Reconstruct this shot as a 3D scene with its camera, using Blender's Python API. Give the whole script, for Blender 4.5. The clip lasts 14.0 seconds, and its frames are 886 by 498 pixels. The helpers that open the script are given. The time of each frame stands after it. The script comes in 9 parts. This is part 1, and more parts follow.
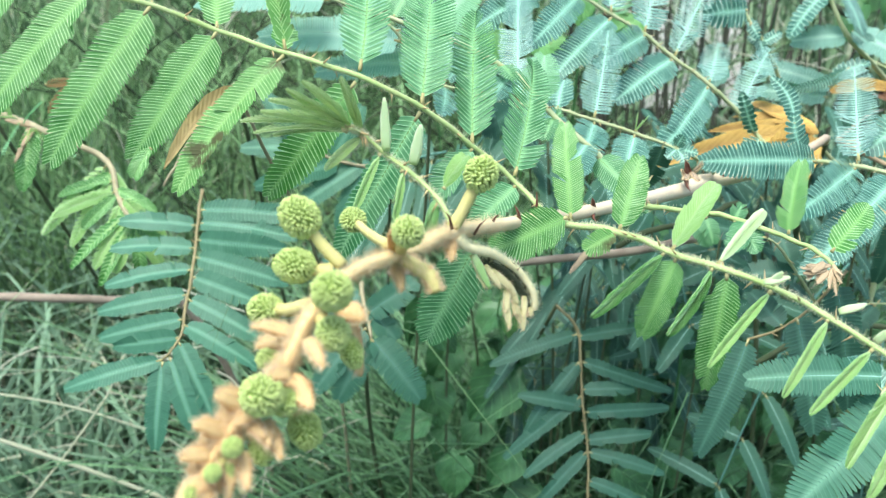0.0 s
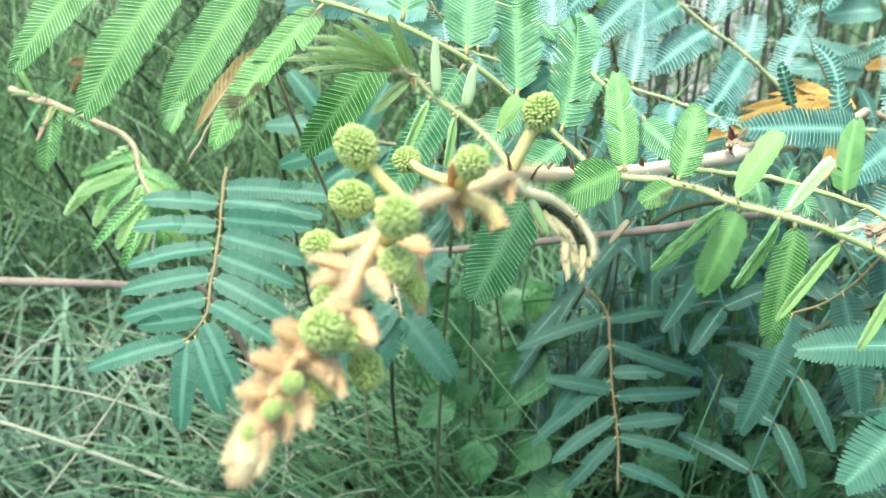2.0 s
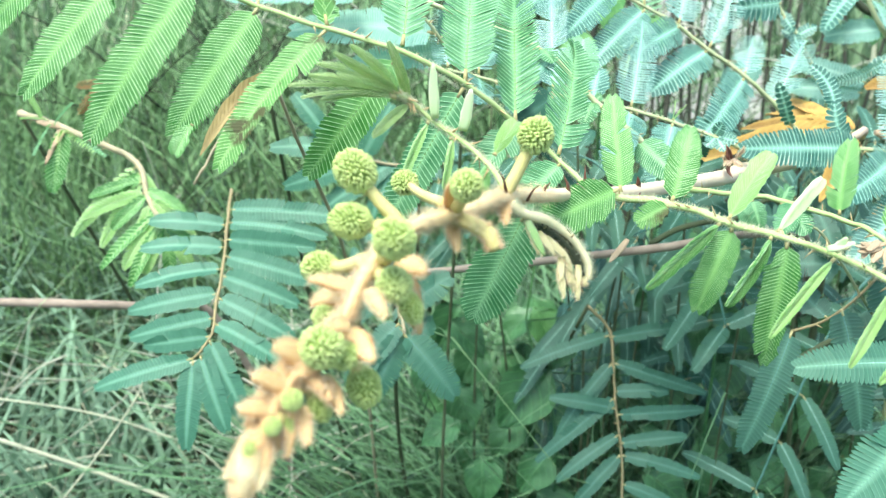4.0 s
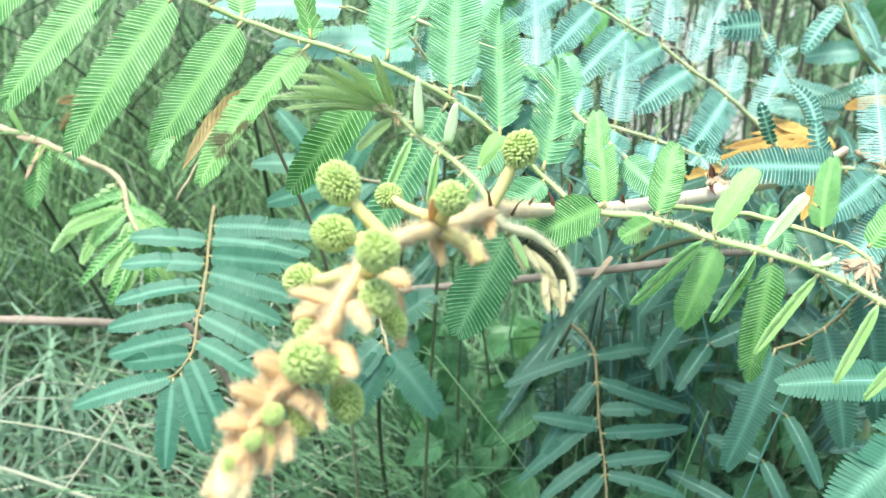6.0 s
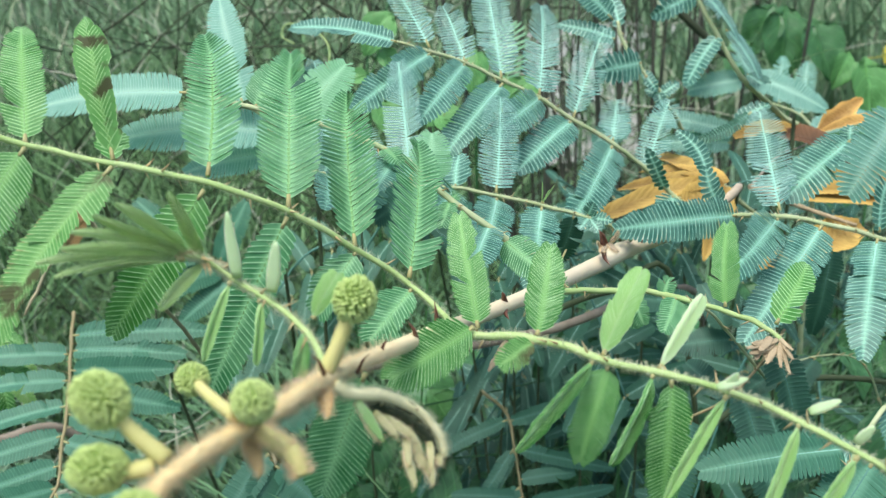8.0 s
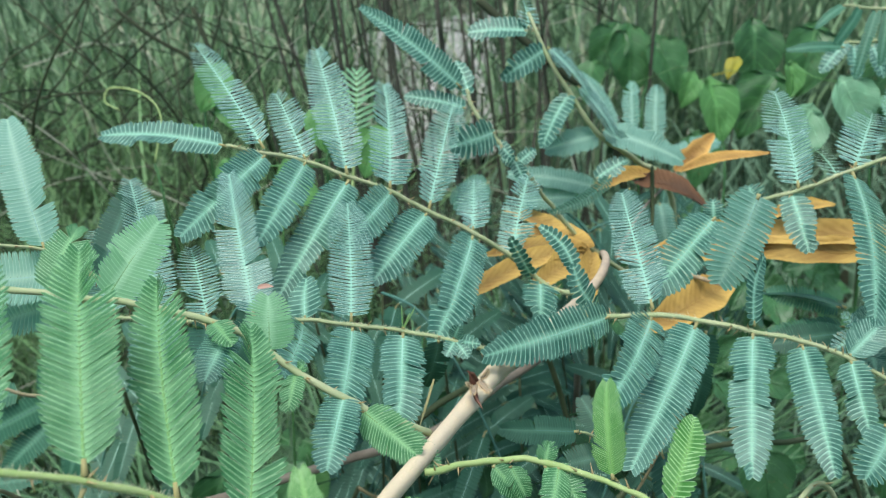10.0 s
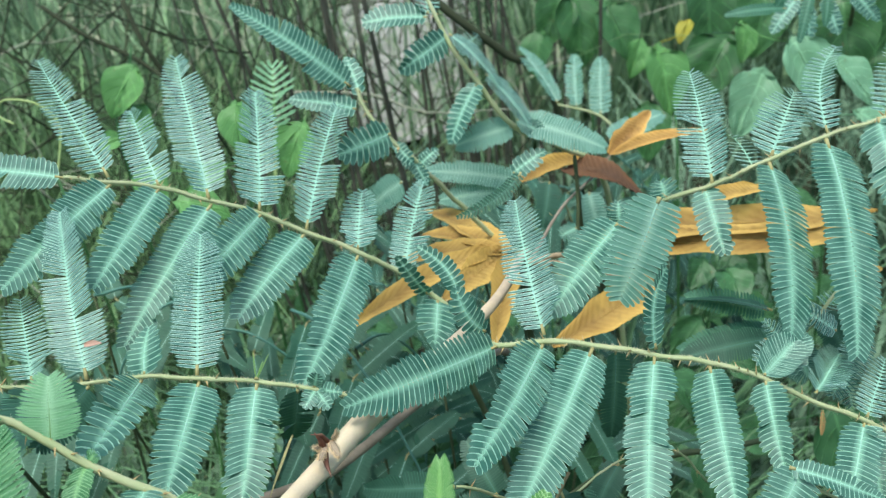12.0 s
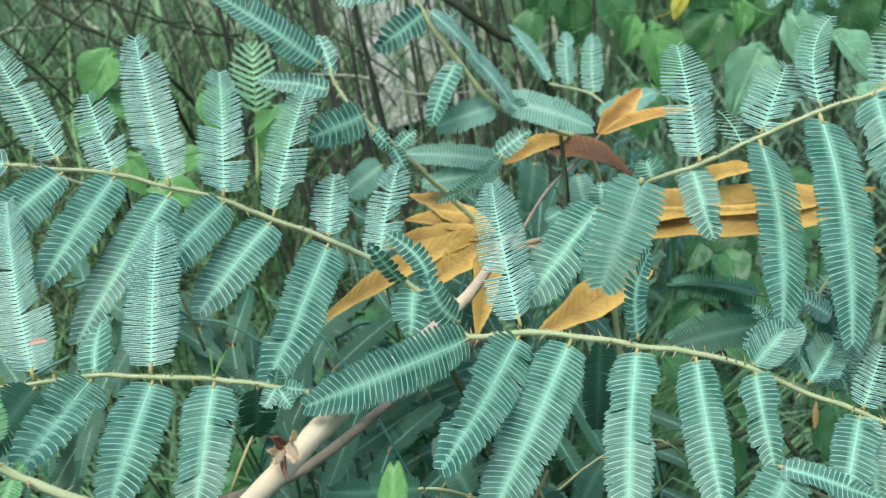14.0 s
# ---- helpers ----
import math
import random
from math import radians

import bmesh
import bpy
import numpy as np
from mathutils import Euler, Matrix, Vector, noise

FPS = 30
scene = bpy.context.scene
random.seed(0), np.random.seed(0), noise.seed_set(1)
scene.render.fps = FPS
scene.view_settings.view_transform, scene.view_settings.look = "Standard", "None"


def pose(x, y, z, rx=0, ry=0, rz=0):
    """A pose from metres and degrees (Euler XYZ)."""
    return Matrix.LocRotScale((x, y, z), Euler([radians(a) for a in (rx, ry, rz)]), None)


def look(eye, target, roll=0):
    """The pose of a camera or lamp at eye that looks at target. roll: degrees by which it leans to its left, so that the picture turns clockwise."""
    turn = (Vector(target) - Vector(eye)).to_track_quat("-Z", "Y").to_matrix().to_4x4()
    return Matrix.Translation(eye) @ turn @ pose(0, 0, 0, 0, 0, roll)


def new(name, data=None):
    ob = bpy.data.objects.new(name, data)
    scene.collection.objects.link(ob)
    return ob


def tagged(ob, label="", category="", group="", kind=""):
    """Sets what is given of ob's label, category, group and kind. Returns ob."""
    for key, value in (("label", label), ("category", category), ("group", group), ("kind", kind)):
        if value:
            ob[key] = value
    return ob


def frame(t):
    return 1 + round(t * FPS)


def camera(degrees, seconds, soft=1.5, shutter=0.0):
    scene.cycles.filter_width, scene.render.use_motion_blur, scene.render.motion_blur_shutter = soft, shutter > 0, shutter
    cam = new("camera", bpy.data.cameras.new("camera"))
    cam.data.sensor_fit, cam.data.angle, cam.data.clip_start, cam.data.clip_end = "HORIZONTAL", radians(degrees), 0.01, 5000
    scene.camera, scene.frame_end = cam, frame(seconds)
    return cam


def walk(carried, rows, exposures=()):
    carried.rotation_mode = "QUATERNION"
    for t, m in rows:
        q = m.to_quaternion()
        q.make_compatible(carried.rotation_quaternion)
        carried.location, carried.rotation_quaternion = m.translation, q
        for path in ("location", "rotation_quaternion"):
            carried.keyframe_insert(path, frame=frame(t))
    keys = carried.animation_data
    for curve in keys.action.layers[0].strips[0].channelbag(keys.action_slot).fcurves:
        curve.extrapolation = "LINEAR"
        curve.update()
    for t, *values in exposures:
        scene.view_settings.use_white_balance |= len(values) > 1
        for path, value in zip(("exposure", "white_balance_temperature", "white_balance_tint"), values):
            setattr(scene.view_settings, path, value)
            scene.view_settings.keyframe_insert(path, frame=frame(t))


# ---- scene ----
cam = camera(53.49, 14.0, soft=1.2)
PATH = [
    (0, pose(0.0014, 0.0003, 1.0013, 65.02, -0.00, -0.01)),
    (0.5, pose(0.0047, 0.0049, 1.0052, 64.56, 0.28, 0.30)),
    (1, pose(-0.0133, 0.0046, 0.9690, 65.88, -0.11, 0.24)),
    (1.5, pose(-0.0040, 0.0050, 0.9860, 64.98, 0.35, 0.64)),
    (2, pose(-0.0110, 0.0054, 0.9821, 64.99, 0.39, 0.63)),
    (2.5, pose(-0.0063, 0.0079, 0.9895, 65.01, 0.83, 1.07)),
    (3, pose(-0.0075, 0.0022, 0.9817, 65.89, 0.47, 1.28)),
    (3.2, pose(-0.0054, 0.0016, 0.9884, 65.83, 0.97, 1.49)),
    (5.3, pose(-0.0153, -0.0014, 0.9771, 67.58, 0.03, 0.20)),
    (5.5, pose(-0.0124, -0.0014, 0.9781, 67.68, 0.03, 0.39)),
    (6, pose(-0.0088, 0.0016, 0.9826, 67.50, 0.17, -0.01)),
    (6.5, pose(-0.0027, 0.0073, 0.9718, 68.53, 0.59, -0.87)),
    (7, pose(0.0075, 0.0249, 0.9838, 68.71, 1.75, -2.14)),
    (7.5, pose(0.0106, 0.0414, 0.9851, 69.01, 2.68, -4.26)),
    (8, pose(0.0144, 0.0547, 0.9934, 69.28, 3.81, -7.21)),
    (8.2, pose(0.0138, 0.0663, 1.0053, 69.23, 4.67, -9.56)),
    (10.3, pose(0.0533, 0.1293, 1.0383, 67.99, 5.56, -17.14)),
    (10.5, pose(0.0668, 0.1358, 1.0304, 68.10, 6.09, -17.03)),
    (10.6, pose(0.0753, 0.1356, 1.0293, 68.14, 6.28, -17.11)),
    (11, pose(0.1118, 0.1235, 1.0334, 68.21, 7.64, -16.75)),
    (11.5, pose(0.1217, 0.1475, 1.0381, 66.81, 8.76, -17.16)),
    (12, pose(0.1141, 0.1524, 1.0371, 65.75, 8.70, -18.48)),
    (12.5, pose(0.1065, 0.1548, 1.0329, 65.27, 8.10, -19.43)),
    (13, pose(0.1126, 0.1495, 1.0310, 65.04, 8.04, -19.66)),
    (13.5, pose(0.1168, 0.1580, 1.0296, 64.92, 8.63, -19.26)),
    (14, pose(0.1330, 0.1681, 1.0272, 64.64, 9.44, -18.59)),
]
walk(cam, PATH, exposures=[(0, 1.28, 6340, 5), (0.5, 1.31, 6340, 5), (1, 1.27, 6340, 5), (1.5, 1.52, 6340, 5), (2.5, 1.45, 6340, 5), (3.2, 1.59, 6340, 5), (5.3, 1.66, 6340, 5), (7, 1.46, 6340, 5), (7.5, 1.04, 6360, 5), (8.2, 0.78, 6360, 5), (10.3, 0.50, 6340, 3), (12, 0.64, 6390, 2), (14, 0.66, 6390, 2)])
# depth of field of a phone lens, set once
cam.data.dof.use_dof, cam.data.dof.focus_distance, cam.data.dof.aperture_fstop = True, 0.35, 20.0

# ---- light: open shade under a bright overcast sky ----
world = bpy.data.worlds.new("world")
scene.world = world
world.use_nodes = True
wn, wl = world.node_tree.nodes, world.node_tree.links
sky = wn.new("ShaderNodeTexSky")
sky.sky_type, sky.sun_disc = "NISHITA", False
sky.sun_elevation, sky.sun_rotation = radians(74), radians(-142)
sky.air_density, sky.dust_density, sky.ozone_density = 1.0, 3.0, 1.0
wl.new(sky.outputs["Color"], wn["Background"].inputs["Color"])
wn["Background"].inputs["Strength"].default_value = 0.15
sun = new("sun", bpy.data.lights.new("sun", "SUN"))
sun.data.energy, sun.data.angle, sun.data.color = 1.8, radians(30), (1.0, 0.98, 0.95)
sun.matrix_world = look((0, 0, 5), (0.40, 0.52, 2.7))

# ---- materials ----


def material(name):
    m = bpy.data.materials.new(name)
    m.use_nodes = True
    return m, m.node_tree.nodes, m.node_tree.links, m.node_tree.nodes["Principled BSDF"]


def mix(nodes, links, fac, a, b, mode="MIX"):
    n = nodes.new("ShaderNodeMix")
    n.data_type, n.blend_type = "RGBA", mode
    for slot, v in ((0, fac), (6, a), (7, b)):
        if isinstance(v, bpy.types.NodeSocket):
            links.new(v, n.inputs[slot])
        else:
            n.inputs[slot].default_value = v if slot == 0 else (*v, 1)
    return n.outputs[2]


def math_node(nodes, links, op, a, b=0.0, clamp=False):
    n = nodes.new("ShaderNodeMath")
    n.operation, n.use_clamp = op, clamp
    for slot, v in ((0, a), (1, b)):
        if isinstance(v, bpy.types.NodeSocket):
            links.new(v, n.inputs[slot])
        else:
            n.inputs[slot].default_value = v
    return n.outputs[0]


def ramp(nodes, links, value, lo, hi):
    n = nodes.new("ShaderNodeMapRange")
    n.inputs["From Min"].default_value, n.inputs["From Max"].default_value = lo, hi
    links.new(value, n.inputs["Value"])
    return n.outputs["Result"]


def noise_tex(nodes, links, scale, detail=3.0):
    n = nodes.new("ShaderNodeTexNoise")
    c = nodes.new("ShaderNodeTexCoord")
    n.inputs["Scale"].default_value, n.inputs["Detail"].default_value = scale, detail
    links.new(c.outputs["Object"], n.inputs["Vector"])
    return n.outputs["Fac"]


def add_bump(nodes, links, bsdf, height, strength, distance):
    b = nodes.new("ShaderNodeBump")
    b.inputs["Strength"].default_value, b.inputs["Distance"].default_value = strength, distance
    links.new(height, b.inputs["Height"])
    links.new(b.outputs["Normal"], bsdf.inputs["Normal"])


def leaflet_material(name, blade, blade_b, edge, base, through_light=0.3, rough=0.55, blotch=None, margin=0.70):
    """Pinnate leaflets: blade colour with a paler hairy margin and a pale base beside the rib."""
    m, n, l, b = material(name)
    uv = n.new("ShaderNodeUVMap")
    sep = n.new("ShaderNodeSeparateXYZ")
    l.new(uv.outputs["UV"], sep.inputs[0])
    geo, info = n.new("ShaderNodeNewGeometry"), n.new("ShaderNodeObjectInfo")
    tone = math_node(n, l, "ADD", math_node(n, l, "MULTIPLY", geo.outputs["Random Per Island"], 0.45), math_node(n, l, "MULTIPLY", info.outputs["Random"], 0.55))
    col = mix(n, l, tone, blade, blade_b)
    patch = ramp(n, l, noise_tex(n, l, 90.0), 0.35, 0.7)
    col = mix(n, l, math_node(n, l, "MULTIPLY", patch, 0.35), col, [0.5 * x + 0.5 * y for x, y in zip(blade_b, edge)])
    across = math_node(n, l, "ABSOLUTE", math_node(n, l, "SUBTRACT", math_node(n, l, "MULTIPLY", sep.outputs["X"], 2.0), 1.0))
    col = mix(n, l, math_node(n, l, "MULTIPLY", ramp(n, l, across, margin, 0.97), 0.92), col, edge)
    col = mix(n, l, math_node(n, l, "MULTIPLY", ramp(n, l, sep.outputs["Y"], 0.30, 0.0), 0.85), col, base)
    if blotch:
        col = mix(n, l, ramp(n, l, noise_tex(n, l, 75.0, 4.0), 0.54, 0.63), col, blotch)
    l.new(col, b.inputs["Base Color"])
    b.inputs["Roughness"].default_value = rough
    b.inputs["Specular IOR Level"].default_value = 0.45
    thin = n.new("ShaderNodeBsdfTranslucent")
    l.new(mix(n, l, 1.0, col, (0.9, 1.0, 0.55), "MULTIPLY"), thin.inputs["Color"])
    blend = n.new("ShaderNodeMixShader")
    blend.inputs[0].default_value = through_light
    l.new(b.outputs[0], blend.inputs[1])
    l.new(thin.outputs[0], blend.inputs[2])
    l.new(blend.outputs[0], n["Material Output"].inputs["Surface"])
    return m


def plain_material(name, a, b_col, scale, rough=0.6, bump=0.0, through_light=0.0, per_island=0.0):
    """A mottled surface of two colours with fine relief."""
    m, n, l, b = material(name)
    fac = ramp(n, l, noise_tex(n, l, scale, 5.0), 0.3, 0.7)
    if per_island:
        geo = n.new("ShaderNodeNewGeometry")
        fac = math_node(n, l, "ADD", math_node(n, l, "MULTIPLY", fac, 1 - per_island), math_node(n, l, "MULTIPLY", geo.outputs["Random Per Island"], per_island))
    col = mix(n, l, fac, a, b_col)
    info = n.new("ShaderNodeObjectInfo")
    col = mix(n, l, math_node(n, l, "MULTIPLY", info.outputs["Random"], 0.25), col, [0.6 * v for v in a])
    l.new(col, b.inputs["Base Color"])
    b.inputs["Roughness"].default_value = rough
    b.inputs["Specular IOR Level"].default_value = 0.3
    if bump:
        add_bump(n, l, b, noise_tex(n, l, scale * 4, 4.0), bump, 0.0006)
    if through_light:
        thin = n.new("ShaderNodeBsdfTranslucent")
        l.new(col, thin.inputs["Color"])
        blend = n.new("ShaderNodeMixShader")
        blend.inputs[0].default_value = through_light
        l.new(b.outputs[0], blend.inputs[1])
        l.new(thin.outputs[0], blend.inputs[2])
        l.new(blend.outputs[0], n["Material Output"].inputs["Surface"])
    return m


def vine_leaf_material(name, a, b_col, through_light):
    """A broad leaf with a pale midrib, curved side veins and mottling between them."""
    m, n, l, b = material(name)
    uv, sep = n.new("ShaderNodeUVMap"), n.new("ShaderNodeSeparateXYZ")
    l.new(uv.outputs["UV"], sep.inputs[0])
    across = math_node(n, l, "ABSOLUTE", math_node(n, l, "SUBTRACT", math_node(n, l, "MULTIPLY", sep.outputs["X"], 2.0), 1.0))
    along = math_node(n, l, "SUBTRACT", sep.outputs["Y"], math_node(n, l, "MULTIPLY", across, 0.35))
    saw = math_node(n, l, "FRACT", math_node(n, l, "MULTIPLY", math_node(n, l, "ADD", along, 1.0), 6.0))
    vein = math_node(n, l, "MAXIMUM", ramp(n, l, saw, 0.16, 0.0), ramp(n, l, across, 0.09, 0.0), True)
    info = n.new("ShaderNodeObjectInfo")
    fac = math_node(n, l, "ADD", math_node(n, l, "MULTIPLY", ramp(n, l, noise_tex(n, l, 60.0, 5.0), 0.3, 0.7), 0.6), math_node(n, l, "MULTIPLY", info.outputs["Random"], 0.4))
    col = mix(n, l, fac, a, b_col)
    col = mix(n, l, math_node(n, l, "MULTIPLY", vein, 0.45), col, [min(0.9, 1.7 * v + 0.02) for v in b_col])
    col = mix(n, l, math_node(n, l, "MULTIPLY", ramp(n, l, noise_tex(n, l, 170.0, 3.0), 0.66, 0.74), 0.5), col, (0.20, 0.17, 0.06))
    l.new(col, b.inputs["Base Color"])
    b.inputs["Roughness"].default_value = 0.42
    add_bump(n, l, b, math_node(n, l, "ADD", vein, noise_tex(n, l, 200.0)), 0.5, 0.0008)
    thin = n.new("ShaderNodeBsdfTranslucent")
    l.new(col, thin.inputs["Color"])
    blend = n.new("ShaderNodeMixShader")
    blend.inputs[0].default_value = through_light
    l.new(b.outputs[0], blend.inputs[1])
    l.new(thin.outputs[0], blend.inputs[2])
    l.new(blend.outputs[0], n["Material Output"].inputs["Surface"])
    return m


def dead_leaf_material(name, a, b_col, rim=0.45, rim_gain=1.25):
    """A shrivelled compound leaf: shut leaflets show as ribs across the blade, with blotches."""
    m, n, l, b = material(name)
    uv = n.new("ShaderNodeUVMap")
    wave = n.new("ShaderNodeTexWave")
    wave.bands_direction = "Y"
    wave.inputs["Scale"].default_value, wave.inputs["Distortion"].default_value, wave.inputs["Detail"].default_value = 5.5, 1.2, 2.0
    l.new(uv.outputs["UV"], wave.inputs["Vector"])
    fac = math_node(n, l, "ADD", math_node(n, l, "MULTIPLY", wave.outputs["Fac"], 0.1), math_node(n, l, "MULTIPLY", ramp(n, l, noise_tex(n, l, 30.0, 5.0), 0.28, 0.70), 0.9))
    col = mix(n, l, fac, a, b_col)
    col = mix(n, l, math_node(n, l, "MULTIPLY", ramp(n, l, noise_tex(n, l, 110.0, 4.0), 0.56, 0.74), 0.45), col, [0.45 * v for v in a])
    sep = n.new("ShaderNodeSeparateXYZ")
    l.new(uv.outputs["UV"], sep.inputs[0])
    across = math_node(n, l, "ABSOLUTE", math_node(n, l, "SUBTRACT", math_node(n, l, "MULTIPLY", sep.outputs["X"], 2.0), 1.0))
    col = mix(n, l, math_node(n, l, "MULTIPLY", ramp(n, l, across, 0.55, 0.95), rim), col, [min(0.9, rim_gain * v) for v in b_col])
    col = mix(n, l, math_node(n, l, "MULTIPLY", ramp(n, l, across, 0.5, 0.05), 0.35), col, [0.6 * v for v in a])
    l.new(col, b.inputs["Base Color"])
    b.inputs["Roughness"].default_value = 0.75
    add_bump(n, l, b, math_node(n, l, "ADD", wave.outputs["Fac"], noise_tex(n, l, 300.0)), 0.3, 0.0007)
    return m


MATURE = leaflet_material("mature_leaflet", (0.024, 0.112, 0.079), (0.043, 0.158, 0.112), (0.48, 0.80, 0.63), (0.34, 0.66, 0.48), 0.22, 0.45, margin=0.73)
GLAUCOUS = leaflet_material("glaucous_leaflet", (0.032, 0.138, 0.108), (0.060, 0.205, 0.160), (0.70, 0.99, 0.88), (0.46, 0.80, 0.64), 0.25, 0.42, margin=0.62)
# Darker copy of the mature leaflet: shade inside the bush put into its colour.
SHADE_TINTED = leaflet_material("shade_tinted_leaflet", (0.022, 0.085, 0.053), (0.034, 0.115, 0.072), (0.055, 0.155, 0.102), (0.085, 0.21, 0.14), 0.22)
# Pale tone paints in the sky light on upward-facing leaflets.
LIT_TINTED = leaflet_material("light_tinted_leaflet", (0.175, 0.400, 0.305), (0.235, 0.475, 0.370), (0.45, 0.69, 0.57), (0.47, 0.71, 0.58), 0.42)
MINT = leaflet_material("mint_green_leaflet", (0.190, 0.450, 0.230), (0.250, 0.510, 0.290), (0.42, 0.72, 0.46), (0.46, 0.76, 0.50), 0.4)
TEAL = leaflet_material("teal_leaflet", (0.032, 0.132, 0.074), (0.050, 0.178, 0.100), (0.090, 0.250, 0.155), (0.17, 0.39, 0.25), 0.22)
# Leaflet green darkened to carry the shade low behind the branch.
DEEP = leaflet_material("deep_green_shade_tinted_leaflet", (0.030, 0.114, 0.066), (0.045, 0.150, 0.088), (0.050, 0.155, 0.094), (0.092, 0.220, 0.145), 0.25)
MIDDLE = leaflet_material("half_grown_leaflet", (0.030, 0.155, 0.052), (0.052, 0.215, 0.072), (0.48, 0.80, 0.46), (0.32, 0.62, 0.30), 0.28, margin=0.70)
YOUNG = leaflet_material("young_leaflet", (0.036, 0.180, 0.024), (0.068, 0.255, 0.038), (0.60, 0.90, 0.46), (0.28, 0.56, 0.17), 0.32, margin=0.66)
DAMAGED = leaflet_material("damaged_leaflet", (0.070, 0.235, 0.045), (0.115, 0.310, 0.065), (0.46, 0.70, 0.32), (0.30, 0.54, 0.18), 0.3, 0.6, (0.070, 0.078, 0.022))
FOLDED = leaflet_material("folded_leaflet", (0.300, 0.540, 0.160), (0.370, 0.590, 0.230), (0.66, 0.80, 0.52), (0.55, 0.72, 0.40), 0.42)
OLIVE = leaflet_material("olive_folded_leaflet", (0.14, 0.27, 0.058), (0.25, 0.41, 0.11), (0.84, 0.94, 0.62), (0.34, 0.46, 0.15), 0.4, margin=0.46)
PALE = leaflet_material("white_green_leaflet", (0.56, 0.72, 0.40), (0.64, 0.78, 0.48), (0.78, 0.84, 0.66), (0.50, 0.66, 0.30), 0.35)
DRY = leaflet_material("dry_leaflet", (0.24, 0.145, 0.055), (0.31, 0.20, 0.075), (0.42, 0.30, 0.14), (0.38, 0.27, 0.12), 0.2, 0.8)
WILTED = leaflet_material("wilted_leaflet", (0.010, 0.020, 0.007), (0.022, 0.038, 0.012), (0.12, 0.14, 0.05), (0.02, 0.035, 0.012), 0.05, 0.7, margin=0.90)
WILTED_EDGE = leaflet_material("wilted_pale_lobe", (0.58, 0.54, 0.26), (0.70, 0.65, 0.35), (0.82, 0.79, 0.52), (0.36, 0.36, 0.14), 0.25, 0.8)
RIB_MATURE = plain_material("pale_rib", (0.33, 0.60, 0.47), (0.38, 0.64, 0.50), 200.0, 0.5)
# Pale rib dimmed to go with it, shade included in the colour.
RIB_SHADE_TINTED = plain_material("shade_tinted_rib", (0.075, 0.200, 0.150), (0.10, 0.24, 0.185), 200.0, 0.5)
RIB_YOUNG = plain_material("green_rib", (0.16, 0.34, 0.10), (0.22, 0.42, 0.14), 200.0, 0.5)
RACHIS_MATURE = plain_material("yellow_green_rachis", (0.34, 0.42, 0.20), (0.47, 0.50, 0.29), 90.0, 0.6, 0.4)
RACHIS_YOUNG = plain_material("hairy_young_rachis", (0.32, 0.46, 0.15), (0.44, 0.54, 0.23), 80.0, 0.6, 0.3)
OCHRE = plain_material("ochre_leaf_stalk", (0.22, 0.19, 0.085), (0.30, 0.25, 0.13), 120.0, 0.65, 0.4)
TWIG = plain_material("grey_brown_twig", (0.30, 0.27, 0.16), (0.42, 0.37, 0.22), 120.0, 0.7, 0.5)
NODE = plain_material("ochre_pulvinus", (0.33, 0.29, 0.11), (0.42, 0.40, 0.19), 150.0, 0.6)
TAN = plain_material("tan_dried_tissue", (0.32, 0.24, 0.14), (0.48, 0.38, 0.24), 150.0, 0.85, 0.6)
BRACT = leaflet_material("rusty_hairy_bract", (0.76, 0.54, 0.25), (0.84, 0.66, 0.36), (0.62, 0.32, 0.12), (0.74, 0.60, 0.30), 0.3, 0.9, margin=0.62)
HAIR = plain_material("rusty_hair", (0.84, 0.63, 0.36), (0.92, 0.80, 0.55), 300.0, 0.7, 0.0, 0.45, 0.8)
HAIR_PALE = plain_material("pale_hair", (0.62, 0.66, 0.40), (0.72, 0.74, 0.52), 300.0, 0.7, 0.0, 0.3, 0.6)
BUD = leaflet_material("green_bud", (0.42, 0.56, 0.15), (0.60, 0.70, 0.26), (0.64, 0.74, 0.32), (0.20, 0.32, 0.06), 0.15, 0.6)
BUD_CORE = plain_material("bud_core", (0.20, 0.30, 0.055), (0.26, 0.36, 0.08), 300.0, 0.7)
PEDUNCLE = plain_material("yellow_peduncle", (0.52, 0.50, 0.17), (0.58, 0.52, 0.22), 200.0, 0.65, 0.3)
THORN = plain_material("red_brown_thorn", (0.13, 0.050, 0.033), (0.26, 0.13, 0.08), 250.0, 0.5)
PRICKLE = plain_material("pale_prickle", (0.52, 0.44, 0.22), (0.46, 0.30, 0.14), 250.0, 0.5)
WOOL = plain_material("cream_wool", (0.60, 0.52, 0.25), (0.72, 0.66, 0.38), 300.0, 0.9, 0.5, 0.2)
CANE = plain_material("brown_cane", (0.050, 0.075, 0.030), (0.095, 0.115, 0.055), 70.0, 0.75, 0.5)
WOODY = plain_material("woody_brown_stem", (0.22, 0.175, 0.125), (0.36, 0.30, 0.225), 80.0, 0.8, 0.5)
DEAD_TWIG = plain_material("dead_twig", (0.045, 0.050, 0.034), (0.120, 0.118, 0.085), 40.0, 0.85, 0.5)
DRY_LEAF = dead_leaf_material("ochre_dead_leaf", (0.21, 0.110, 0.020), (0.58, 0.385, 0.095))
RUST_LEAF = dead_leaf_material("rust_brown_dead_leaf", (0.045, 0.019, 0.007), (0.150, 0.068, 0.024))
RIMMED_LEAF = dead_leaf_material("brown_dead_leaf_with_pale_rim", (0.230, 0.110, 0.020), (0.560, 0.340, 0.090), 0.8, 1.3)
